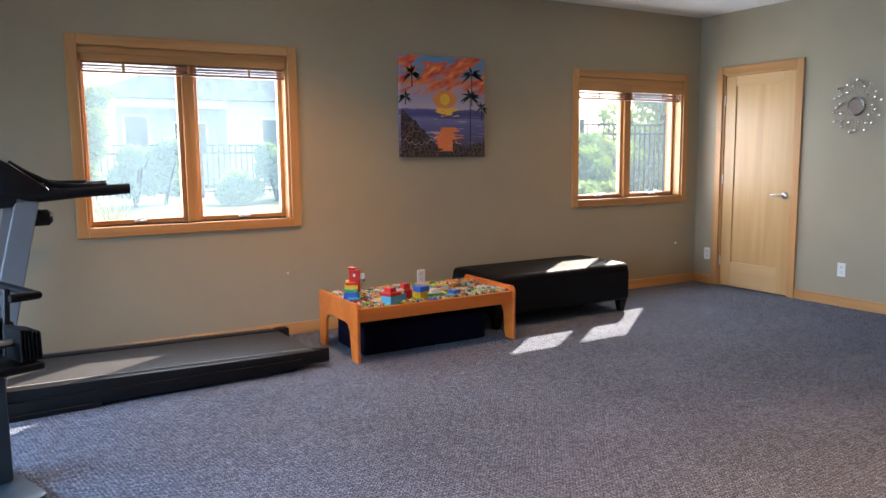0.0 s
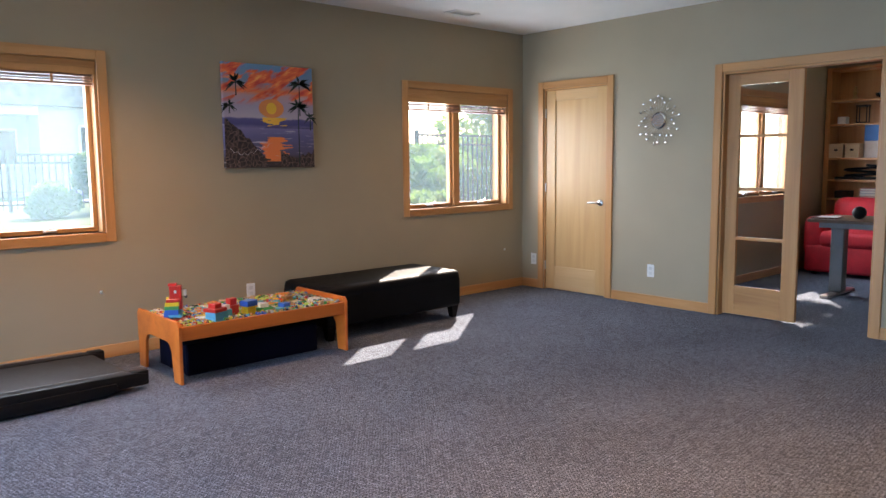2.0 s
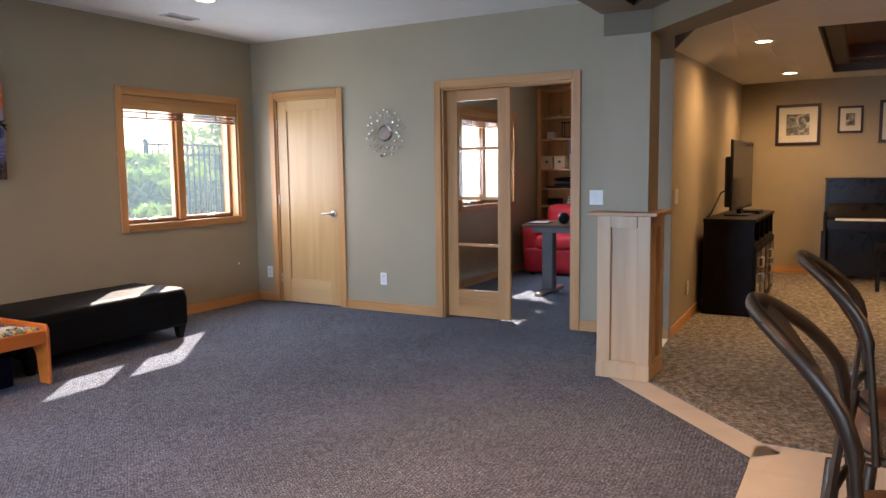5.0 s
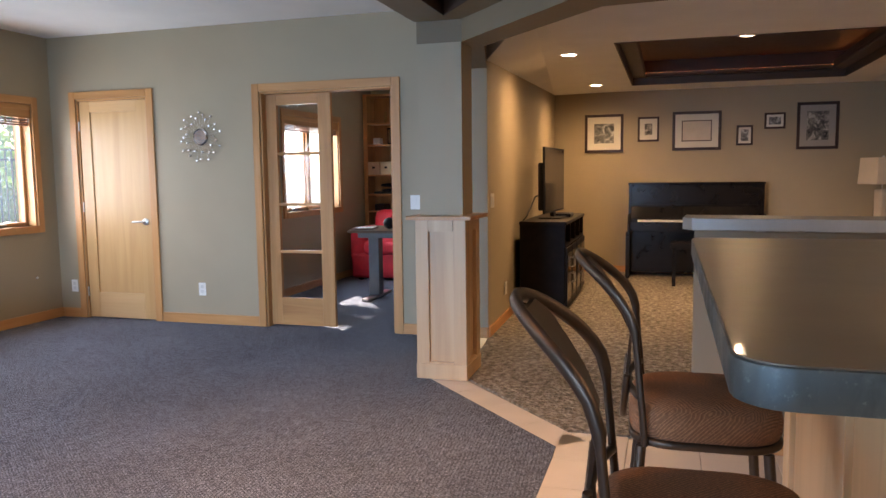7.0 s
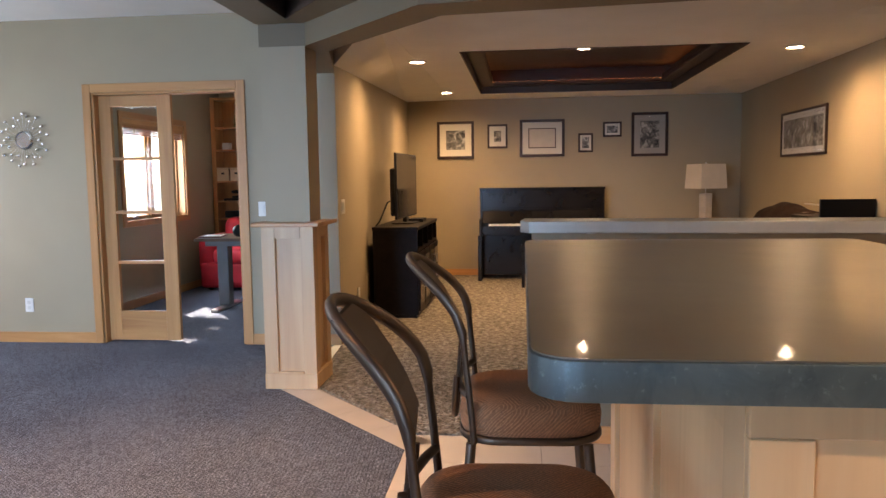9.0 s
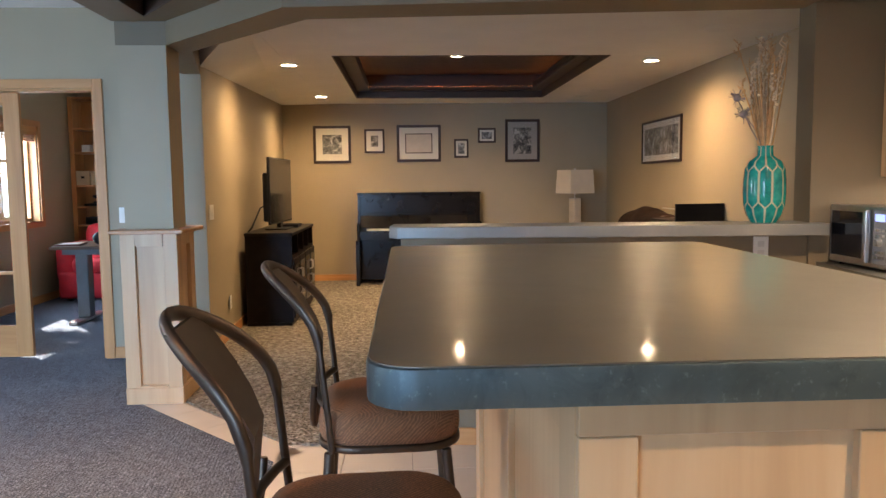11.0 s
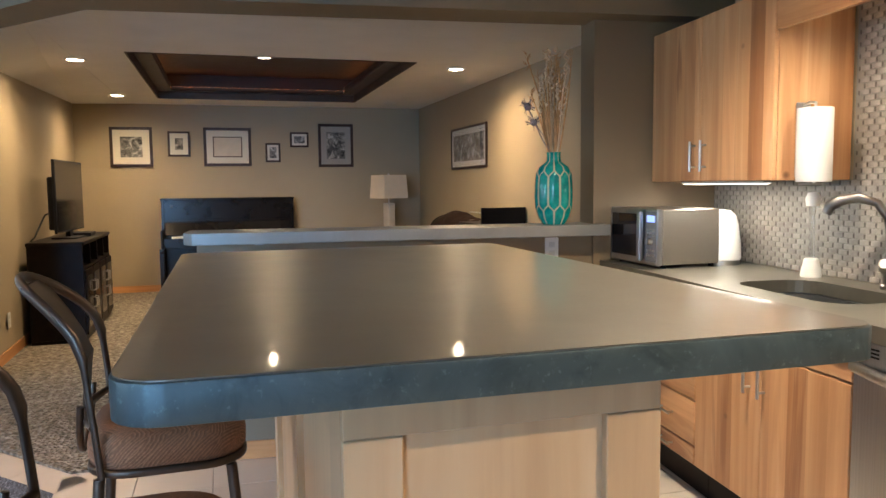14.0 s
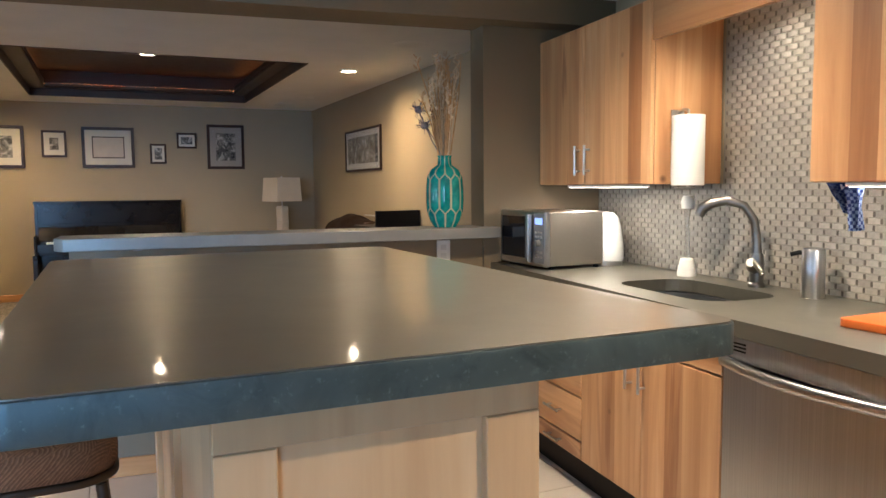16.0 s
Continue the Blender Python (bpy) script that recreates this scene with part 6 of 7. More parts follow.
part("painted_headland", moved(far_isle, pose(0, -0.0355, 0, 90, 0, 0)), plain("violet_paint", (0.10, 0.085, 0.19), 0.6, var=0.3, scale=30), o, "dark violet painted headland")

# sunburst mirror
o = thing("sunburst_mirror", EX, 3.525, 1.67, 270, "round sunburst mirror with silver beads on wires", "mirror")
part("disc", moved(lathe([(0.0, 0), (0.075, 0), (0.078, 0.008), (0.066, 0.02), (0.060, 0.014), (0.0, 0.014)], 32), pose(0, 0, 0, 90, 0, 0)), metal("mirror_silver", (0.58, 0.56, 0.54), 0.24), o, "", 40)
BEAD = metal("bright_silver", (0.86, 0.85, 0.82), 0.2)
for k in range(32):
    a = 2 * math.pi * k / 32
    r = (0.135, 0.212, 0.165, 0.195)[(k * 5 + k // 8) % 4]
    end = (r * math.cos(a), -0.012, r * math.sin(a))
    ray = part("ray", rod((0.06 * math.cos(a), -0.008, 0.06 * math.sin(a)), end, 0.0009, 5), CHROME, o)
    bm = bmesh.new()
    bmesh.ops.create_icosphere(bm, subdivisions=2, radius=0.0135, matrix=Matrix.Translation(end))
    part("bead", bm, BEAD, ray, "silver bead", 80)

# black ottoman bench
o = thing("ottoman_bench", 4.0, 4.72, 0, 0, "long black leather ottoman bench on short feet", "ottoman")
BLKL = plain("black_leather", (0.004, 0.004, 0.005), 0.55, var=0.25, scale=7, bumps=0.3, bscale=160, spec=0.13)
part("body", soft(-0.683, 0.683, -0.313, 0.313, 0.10, 0.36, 0.03), BLKL, o, "", 60)
bm = box(-0.685, 0.685, -0.315, 0.315, 0.30, 0.41)
bmesh.ops.bevel(bm, geom=bm.edges[:], offset=0.050, segments=6, affect="EDGES", profile=0.5)
bmesh.ops.subdivide_edges(bm, edges=[e for e in bm.edges if e.calc_length() > 0.3], cuts=5, use_grid_fill=True)
part("cushion", bm, BLKL, o, "padded black leather top", 60)
for sx in (-0.63, 0.63):
    for sy in (-0.26, 0.26):
        bm = bmesh.new()
        vs = [[bm.verts.new((sx + cx_ * k, sy + cy_ * k, z)) for cx_, cy_ in ((-1, -1), (1, -1), (1, 1), (-1, 1))] for k, z in ((0.022, 0.0), (0.036, 0.105))]
        bm.faces.new(vs[0][::-1]), bm.faces.new(vs[1])
        for k in range(4):
            bm.faces.new((vs[0][k], vs[0][(k + 1) % 4], vs[1][(k + 1) % 4], vs[1][k]))
        part("foot", bm, ESPRESSO, o, "tapered dark wooden foot")

# play table
o = thing("play_table", 2.70, 4.46, 0, 0, "orange-stained wooden play table with arched ends", "play table")
TL, TD, TH = 0.60, 0.33, 0.385
for sx in (-1, 1):
    prof = [(-TD, 0.0), (-TD + 0.10, 0.0), (-TD + 0.125, 0.19), (-TD + 0.15, 0.225), (-TD + 0.19, 0.24), (TD - 0.19, 0.24), (TD - 0.15, 0.225), (TD - 0.125, 0.19), (TD - 0.10, 0.0), (TD, 0.0), (TD + 0.005, TH - 0.03), (TD - 0.02, TH), (-TD + 0.02, TH), (-TD - 0.005, TH - 0.03)]
    bm = moved(prism(prof, -0.010, 0.010, bev=0.003), Matrix(((0, 0, 1, sx * TL), (1, 0, 0, 0), (0, 1, 0, 0), (0, 0, 0, 1))))
    part("end_panel", bm, CHERRY, o, "arched orange end panel")
for sy in (-1, 1):
    part("side_rail", box(-TL + 0.011, TL - 0.011, sy * (TD - 0.012) - 0.009, sy * (TD - 0.012) + 0.009, 0.265, 0.352, 0.003), CHERRY, o)
part("tray_board", box(-TL + 0.011, TL - 0.011, -TD + 0.022, TD - 0.022, 0.29, 0.305), CHERRY, o)
part("play_board", box(-TL + 0.02, TL - 0.02, -TD + 0.03, TD - 0.03, 0.305, 0.334), plain("brown_play_board", (0.20, 0.13, 0.07), 0.6), o)
part("storage_bin", box(-0.50, 0.46, -0.17, 0.27, 0.0, 0.20, 0.01), plain("dark_blue_bin", (0.0015, 0.002, 0.009), 0.8, spec=0.1), o, "dark blue bin below the table")

# toy bricks strewn on the table
BRICKC = [(0.55, 0.03, 0.02), (0.75, 0.50, 0.03), (0.03, 0.12, 0.45), (0.05, 0.30, 0.08), (0.70, 0.68, 0.62), (0.70, 0.25, 0.03), (0.03, 0.03, 0.035), (0.30, 0.17, 0.07), (0.45, 0.62, 0.10), (0.10, 0.42, 0.55), (0.33, 0.33, 0.34), (0.60, 0.42, 0.25)]
BRICKM = [plain("toy_plastic", c, 0.3, var=0.04, bumps=0) for c in BRICKC]


def toy_brick(nx, ny, hgt=0.0096, studs=True):
    bm = box(-nx * 0.004, nx * 0.004, -ny * 0.004, ny * 0.004, 0, hgt)
    if studs:
        for i in range(nx):
            for j in range(ny):
                lathe_b = lathe([(0.0024, 0), (0.0024, 0.0018), (0.0, 0.0018)], 6)
                moved(lathe_b, pose((i - (nx - 1) / 2) * 0.008, (j - (ny - 1) / 2) * 0.008, hgt))
                joined(bm, lathe_b)
    return bm


rnd = random.Random(7)
shapes = [(2, 2), (2, 4), (1, 4), (2, 3), (1, 2), (2, 6), (4, 4)]
meshes = []
for k, (nx, ny) in enumerate(shapes):
    for c in range(len(BRICKM)):
        if (k + c) % 2 == 0:
            bm = toy_brick(nx, ny)
            me = bpy.data.meshes.new("toy_brick")
            bm.to_mesh(me)
            bm.free()
            me.materials.append(BRICKM[c])
            meshes.append(me)
for k in range(420):
    x, y = rnd.uniform(-0.56, 0.56), rnd.uniform(-0.28, 0.28)
    if 0.22 < x < 0.45 and -0.14 < y < 0.06:
        continue
    ob = new("toy_brick", meshes[rnd.choice(range(len(meshes)))])
    s_ = rnd.uniform(1.3, 2.1)
    ob.matrix_world = pose(2.70 + x, 4.46 + y, 0.335 + rnd.choice((0, 0, 0.014)), 0, rnd.choice((0, 0, 8)), rnd.uniform(0, 180)) @ Matrix.Diagonal((s_, s_, s_, 1))
    tagged(ob, "small coloured plastic toy brick lying on the play table", "toy brick", "toy bricks")
# loose layer of the smallest pieces
for c in range(len(BRICKM)):
    bm = bmesh.new()
    for k in range(420):
        x, y = rnd.uniform(-0.57, 0.57), rnd.uniform(-0.295, 0.295)
        if 0.22 < x < 0.45 and -0.14 < y < 0.06:
            continue
        a, l, w_ = rnd.uniform(0, 3.14), rnd.uniform(0.006, 0.016), rnd.uniform(0.004, 0.009)
        tmp = box(-l, l, -w_, w_, 0, rnd.uniform(0.006, 0.016))
        moved(tmp, pose(x, y, 0.3345 + rnd.uniform(0, 0.018), rnd.uniform(-25, 25), rnd.uniform(-25, 25), math.degrees(a)))
        joined(bm, tmp)
    ob = part("loose_toy_pieces", bm, BRICKM[c])
    ob.location = (2.70, 4.46, 0)
    tagged(ob, "strewn small plastic toy pieces on the play table", "toy pieces", "", "stuff")


def toy_tower(x, y, parts, name, label, rz=0, size=1.45):
    o = thing(name, x, y, 0.335, rz, label, "toy")
    for nm, bx, c in parts:
        part(nm, box(*[v_ * size for v_ in bx], 0.002), BRICKM[c], o)


toy_tower(2.165, 4.34, [("stand", (-0.028, 0.028, -0.02, 0.02, 0, 0.018), 0), ("tail", (-0.034, -0.006, -0.014, 0.014, 0.018, 0.04), 2), ("belly", (-0.02, 0.02, -0.016, 0.016, 0.022, 0.05), 9), ("body", (-0.02, 0.022, -0.018, 0.018, 0.05, 0.085), 0),
                        ("wing", (-0.03, 0.012, -0.026, -0.018, 0.034, 0.05), 2), ("wing", (-0.03, 0.014, -0.026, -0.018, 0.05, 0.062), 3), ("wing", (-0.028, 0.016, -0.026, -0.018, 0.062, 0.074), 1), ("wing", (-0.024, 0.016, -0.026, -0.018, 0.074, 0.084), 0),
                        ("wing", (-0.03, 0.014, 0.018, 0.026, 0.036, 0.084), 1), ("head", (-0.014, 0.022, -0.017, 0.017, 0.085, 0.124), 0), ("crest", (-0.018, 0.008, -0.01, 0.01, 0.124, 0.132), 0), ("eye", (0.0, 0.008, -0.019, -0.017, 0.102, 0.112), 4), ("beak", (0.022, 0.036, -0.008, 0.008, 0.092, 0.110), 4), ("beak_tip", (0.030, 0.038, -0.006, 0.006, 0.084, 0.092), 6)],
          "toy_parrot", "red brick-built toy parrot standing on the play table", -30, 1.95)
toy_tower(2.36, 4.20, [("wall", (-0.03, 0.03, -0.03, 0.03, 0, 0.05), 9), ("roof", (-0.036, 0.036, -0.036, 0.036, 0.05, 0.065), 0), ("chimney", (-0.02, 0.02, -0.02, 0.02, 0.065, 0.085), 0)], "toy_house", "small red-roofed toy house of bricks", 20)
toy_tower(2.50, 4.26, [("body", (-0.025, 0.025, -0.02, 0.02, 0, 0.06), 0), ("head", (-0.018, 0.018, -0.016, 0.016, 0.06, 0.09), 0)], "toy_figure", "red brick-built toy robot", 10)
toy_tower(2.44, 4.22, [("body", (-0.02, 0.02, -0.02, 0.02, 0, 0.05), 9), ("head", (-0.014, 0.014, -0.014, 0.014, 0.05, 0.07), 4)], "toy_figure", "light blue brick-built toy robot", 10)
toy_tower(2.60, 4.22, [("wall", (-0.025, 0.025, -0.02, 0.02, 0, 0.05), 1), ("roof", (-0.03, 0.03, -0.025, 0.025, 0.05, 0.075), 2)], "toy_house", "small toy house with a purple roof", 15)
toy_tower(2.72, 4.25, [("deck", (-0.04, 0.04, -0.02, 0.02, 0, 0.03), 3), ("cab", (-0.02, 0.02, -0.018, 0.018, 0.03, 0.05), 4)], "toy_truck", "green toy truck of bricks", -10)
toy_tower(2.86, 4.22, [("chassis", (-0.045, 0.045, -0.022, 0.022, 0.006, 0.022), 9), ("cabin", (-0.02, 0.022, -0.02, 0.02, 0.022, 0.04), 2), ("wheel", (-0.035, -0.02, -0.026, -0.022, 0, 0.015), 6), ("wheel", (0.02, 0.035, -0.026, -0.022, 0, 0.015), 6)], "toy_car", "blue toy car of bricks", 12)
ob = thing("base_plate", 3.035, 4.42, 0.335, 5, "cream building plate among the toy bricks", "toy plate")
part("plate", box(-0.11, 0.11, -0.09, 0.09, 0, 0.005, 0.001), plain("tan_plate", (0.62, 0.50, 0.33), 0.4, bumps=0), ob)

# treadmill
o = thing("treadmill", 0.86, 4.515, 0, 3.0, "dark grey treadmill with a long flat running deck", "treadmill")
GRY = plain("dark_grey_plastic", (0.007, 0.007, 0.008), 0.45, var=0.15, bumps=0.15, spec=0.25)
SILV = plain("silver_grey_paint", (0.17, 0.175, 0.185), 0.4, var=0.06)
BELT = plain("black_rubber_belt", (0.011, 0.011, 0.012), 0.55, var=0.15, bumps=0.5, bscale=300)


def slab_x(poly_xz, y0, y1, bev=0.004):
    return moved(prism(poly_xz, y0, y1, bev=bev), Matrix(((1, 0, 0, 0), (0, 0, -1, 0), (0, 1, 0, 0), (0, 0, 0, 1))))


for y0 in (-0.37, 0.30):
    part("side_rail", slab_x([(-1.0, 0.05), (0.92, 0.03), (1.05, 0.045), (1.05, 0.095), (0.98, 0.112), (-1.0, 0.165)], -y0 - 0.075, -y0, 0.008), GRY, o, "dark foot rail", 40)
    part("rail_stripe", slab_x([(-0.9, 0.1655), (0.93, 0.1165), (0.93, 0.1185), (-0.9, 0.1675)], -y0 - 0.07, -y0 - 0.058, 0.0), SILV, o, "silver stripe")
part("belt", slab_x([(-0.86, 0.11), (0.97, 0.07), (0.985, 0.085), (0.97, 0.105), (-0.86, 0.150)], -0.298, 0.293, 0.003), BELT, o, "black running belt")
part("deck_frame", slab_x([(-0.95, 0.04), (0.9, 0.02), (0.9, 0.06), (-0.95, 0.10)], -0.29, 0.28, 0.0), BLACKM, o)
# black strips below the rails put in the shade down to the floor
for y0 in (-0.385, 0.31):
    part("underside_shade", slab_x([(-1.0, 0.022), (0.80, 0.010), (0.86, 0.03), (0.86, 0.075), (-1.0, 0.10)], -y0 - 0.06, -y0, 0.006), BLACKM, o, "black strip put in for the shade under the side rail", 40)
part("motor_hood", slab_x([(-1.45, 0.05), (-0.86, 0.06), (-0.84, 0.155), (-0.95, 0.215), (-1.35, 0.25), (-1.45, 0.2)], -0.36, 0.36, 0.02), GRY, o, "rounded motor hood", 40)
for y0 in (-0.365, 0.305):
    part("end_cap", box(0.955, 1.055, y0, y0 + 0.075, 0.028, 0.118, 0.012, seg=2), BLACKM, o, "", 40)
for y0 in (-0.39, 0.36):
    part("lift_bar", box(-1.3, -0.28, y0, y0 + 0.03, 0.0, 0.032, 0.006), BLACKM, o)
    part("upright", slab_x([(-0.86, 0.06), (-0.74, 0.06), (-0.50, 1.10), (-0.60, 1.13)], -y0 - 0.045, -y0, 0.006), SILV, o, "silver-grey upright")
part("console", slab_x([(-0.80, 1.06), (-0.52, 1.09), (-0.44, 1.16), (-0.62, 1.30), (-0.74, 1.36), (-0.80, 1.30)], -0.36, 0.39, 0.02), GRY, o, "dark console", 40)
for y0 in (-0.36, 0.36):
    part("handrail", tube([(-0.72, y0, 1.15), (-0.50, y0, 1.13), (-0.3, y0, 1.145), (-0.07, y0, 1.155)], [0.034, 0.032, 0.030, 0.028], 12), BLACKM, o, "padded black handrail", 50)
    part("grip", tube([(-0.62, y0 + 0.02, 1.30), (-0.54, y0 + 0.01, 1.245), (-0.44, y0, 1.19), (-0.33, y0, 1.175), (-0.18, y0, 1.175)], 0.014, 10), BLACKM, o, "curved front grip", 50)
part("safety_key", box(-0.70, -0.66, -0.33, -0.30, 1.33, 1.37, 0.008), plain("magenta_plastic", (0.45, 0.02, 0.16), 0.4), o, "magenta towel clip")
part("cup_holder", box(-0.60, -0.44, -0.37, -0.28, 0.98, 1.06, 0.02), BLACKM, o, "", 40)

# dumbbell stand
o = thing("dumbbell_stand", 0.14, 3.28, 0, 20, "grey floor stand holding a pair of adjustable dumbbells", "dumbbell stand")
STB = plain("blue_grey_steel", (0.022, 0.042, 0.060), 0.35, var=0.1)
part("foot", prism(rounded_rect(-0.30, 0.07, -0.30, 0.14, 0.05, 5), 0.0, 0.028, bev=0.006), STB, o, "blue-grey foot plate", 40)
part("post", box(-0.03, 0.03, -0.06, 0.06, 0.028, 0.50, 0.006), STB, o)
part("tray", box(-0.20, 0.12, -0.22, 0.22, 0.50, 0.53, 0.006), BLACKM, o)
part("top_bar", tube([(0.0, -0.25, 0.80), (0.10, -0.25, 0.80), (0.10, 0.25, 0.80)], 0.016, 10), BLACKM, o, "", 50)
part("bar_support", rod((0.06, 0.0, 0.53), (0.08, 0.0, 0.80), 0.014, 8), BLACKM, o)
for dy in (-0.13, 0.13):
    d = thing("dumbbell", 0, 0, 0, 0, "adjustable black dumbbell with stacked plates", "dumbbell", "dumbbells")
    d.matrix_world = o.matrix_world @ pose(-0.03, dy, 0.61)
    part("grip", rod((-0.08, 0, 0), (0.08, 0, 0), 0.016, 12), CHROME, d, "", 60)
    for k in range(6):
        for sx in (-1, 1):
            x = sx * (0.075 + 0.014 * k)
            part("weight_plate", box(x - 0.005, x + 0.005, -0.075, 0.075, -0.075, 0.06 - 0.004 * k, 0.006), BLACKM, d)


# ---- study ----
o = thing("bookcase", 10.375, 2.30, 0, 0, "tall built-in maple bookcase with half-filled shelves", "bookcase")
BWD = 1.24
part("side", box(-0.33, -0.004, BWD - 0.03, BWD, 0, 2.40, 0.002), TRIM, o)
part("side", box(-0.33, -0.004, -0.03, 0.0, 0, 2.40, 0.002), TRIM, o)
part("back_panel", box(-0.02, -0.005, 0.0, BWD - 0.03, 0, 2.37), TRIM, o)
part("top", box(-0.33, -0.004, 0.0, BWD - 0.03, 2.37, 2.40, 0.002), TRIM_Y, o)
SHELVES = (0.40, 0.83, 1.06, 1.32, 1.73, 2.02)
for z in SHELVES:
    part("shelf", box(-0.32, -0.02, 0.0, BWD - 0.03, z - 0.022, z, 0.002), TRIM_Y, o)
part("stile", box(-0.345, -0.325, BWD - 0.05, BWD + 0.004, 0, 2.40, 0.002), TRIM, o)


def on_shelf(name, y, z, label, cat, pieces):
    q = thing(name, 10.375 - 0.17, 2.30 + y, z, 0, label, cat)
    for nm, bm, mt in pieces:
        part(nm, bm, mt, q, "", 40)


TANB = plain("tan_box", (0.60, 0.46, 0.29), 0.7)
on_shelf("figurine", 0.98, 2.021, "small brass figurine on the shelf", "figurine", [("body", lathe([(0.0, 0), (0.035, 0), (0.03, 0.02), (0.015, 0.05), (0.03, 0.09), (0.012, 0.13), (0.016, 0.15), (0.0, 0.165)], 14), metal("dull_brass", (0.45, 0.30, 0.12), 0.35))])
on_shelf("glass_bowl", 0.68, 2.021, "dark glass bowl on the shelf", "bowl", [("bowl", lathe([(0.0, 0), (0.04, 0), (0.07, 0.03), (0.075, 0.06), (0.065, 0.06), (0.04, 0.02), (0.0, 0.015)], 18), DG)])
on_shelf("lantern", 0.88, 1.731, "dark metal lantern with glass", "lantern", [("base", box(-0.05, 0.05, -0.06, 0.06, 0, 0.02), BLACKM), ("post", box(-0.05, -0.04, -0.06, -0.05, 0.02, 0.2), BLACKM), ("post", box(-0.05, -0.04, 0.05, 0.06, 0.02, 0.2), BLACKM), ("post", box(0.04, 0.05, -0.06, -0.05, 0.02, 0.2), BLACKM), ("post", box(0.04, 0.05, 0.05, 0.06, 0.02, 0.2), BLACKM), ("roof", box(-0.055, 0.055, -0.065, 0.065, 0.2, 0.22), BLACKM)])
on_shelf("candle_box", 1.10, 1.731, "small pale box on the shelf", "box", [("box", box(-0.05, 0.05, -0.05, 0.05, 0, 0.09, 0.003), WHITE)])
for y in (1.125, 0.945):
    on_shelf("storage_box", y, 1.321, "tan cardboard storage box with a dark hole", "box", [("box", box(-0.12, 0.12, -0.08, 0.08, 0, 0.15, 0.004), TANB), ("lid", box(-0.125, 0.125, -0.084, 0.084, 0.15, 0.175, 0.003), TANB), ("hole", box(-0.1215, -0.1195, -0.02, 0.02, 0.085, 0.11), BLACKM)])
on_shelf("photo_block", 0.70, 1.321, "upright blue and white seascape photo block", "photo", [("sky", box(-0.02, 0.0, -0.145, 0.145, 0.20, 0.40), plain("photo_blue", (0.03, 0.20, 0.55), 0.5)), ("beach", box(-0.02, 0.0, -0.145, 0.145, 0.0, 0.20), plain("photo_sand", (0.62, 0.52, 0.45), 0.5))])
on_shelf("cable_coil", 0.85, 1.061, "dark bundle of cables on the shelf", "cables", [("coil", tube([(0.08 * math.cos(q * 0.5), 0.20 * math.sin(q * 0.5), 0.02 + 0.006 * q) for q in range(26)], 0.016, 8), BLACKM), ("tray", box(-0.12, 0.12, -0.28, 0.28, 0.0, 0.03, 0.004), BLACKM)])
rnd = random.Random(3)
for k, c in enumerate(((0.45, 0.05, 0.05), (0.6, 0.55, 0.5), (0.10, 0.12, 0.2), (0.55, 0.2, 0.2))):
    on_shelf("book", 0.70, 0.831 + 0.032 * k, "closed book lying on a stack", "book", [("cover", box(-0.10, 0.10, -0.16 + 0.01 * k, 0.14, 0, 0.031, 0.002), plain("book_cover", c, 0.6)), ("pages", box(-0.101, -0.0995, -0.15 + 0.01 * k, 0.13, 0.004, 0.027), MAT)])
on_shelf("dark_box", 1.05, 0.831, "small dark box on the shelf", "box", [("box", box(-0.09, 0.09, -0.08, 0.08, 0, 0.09, 0.003), BLACKM)])

RED = plain("red_velvet", (0.56, 0.018, 0.030), 0.7, var=0.2, scale=6, bumps=0.3, bscale=90)
o = thing("red_armchair", 9.62, 2.80, 0, 0, "red upholstered armchair in front of the bookcase", "armchair")
part("base", soft(-0.46, 0.34, -0.62, 0.58, 0.03, 0.34, 0.04), RED, o, "", 60)
part("seat_cushion", soft(-0.48, 0.16, -0.42, 0.42, 0.32, 0.50, 0.06), RED, o, "", 60)
part("backrest", soft(0.08, 0.38, -0.52, 0.50, 0.30, 0.86, 0.11), RED, o, "", 60)
for y0 in (-0.66, 0.40):
    part("armrest", soft(-0.44, 0.30, y0, y0 + 0.22, 0.2, 0.66, 0.09), RED, o, "", 60)
for sx in (-0.38, 0.28):
    for sy in (-0.5, 0.48):
        part("foot", box(sx - 0.025, sx + 0.025, sy - 0.025, sy + 0.025, 0, 0.05), ESPRESSO, o)

o = thing("desk", 8.0, 2.28, 0, 0, "grey pedestal desk with a wooden top", "desk")
GREYM = plain("grey_steel", (0.17, 0.165, 0.16), 0.4, metal=0.3)
part("top", box(-0.28, 0.45, -0.72, 0.50, 0.715, 0.745, 0.004), wood("walnut_top", (0.10, 0.055, 0.03), (0.16, 0.09, 0.05), (0.22, 0.13, 0.075), 1), o)
part("apron", box(-0.20, 0.40, -0.66, 0.42, 0.66, 0.714, 0.003), GREYM, o)
for y0 in (0.24, -0.62):
    part("column", box(-0.06, 0.06, y0, y0 + 0.12, 0.03, 0.66, 0.008), GREYM, o)
    part("foot", box(-0.32, 0.36, y0 + 0.02, y0 + 0.10, 0.0, 0.03, 0.006), CHROME, o, "polished foot")
o = thing("desk_papers", 7.95, 2.68, 0.745, 10, "dark folders and papers on the desk", "papers")
part("folder", box(-0.15, 0.15, -0.12, 0.12, 0, 0.012, 0.002), plain("dark_red_folder", (0.10, 0.02, 0.02), 0.6), o)
part("sheet", box(-0.10, 0.14, -0.10, 0.08, 0.0125, 0.014), WHITE, o)
o = thing("desk_globe", 7.95, 2.40, 0.745, 0, "round black desk speaker", "speaker")
bm = bmesh.new()
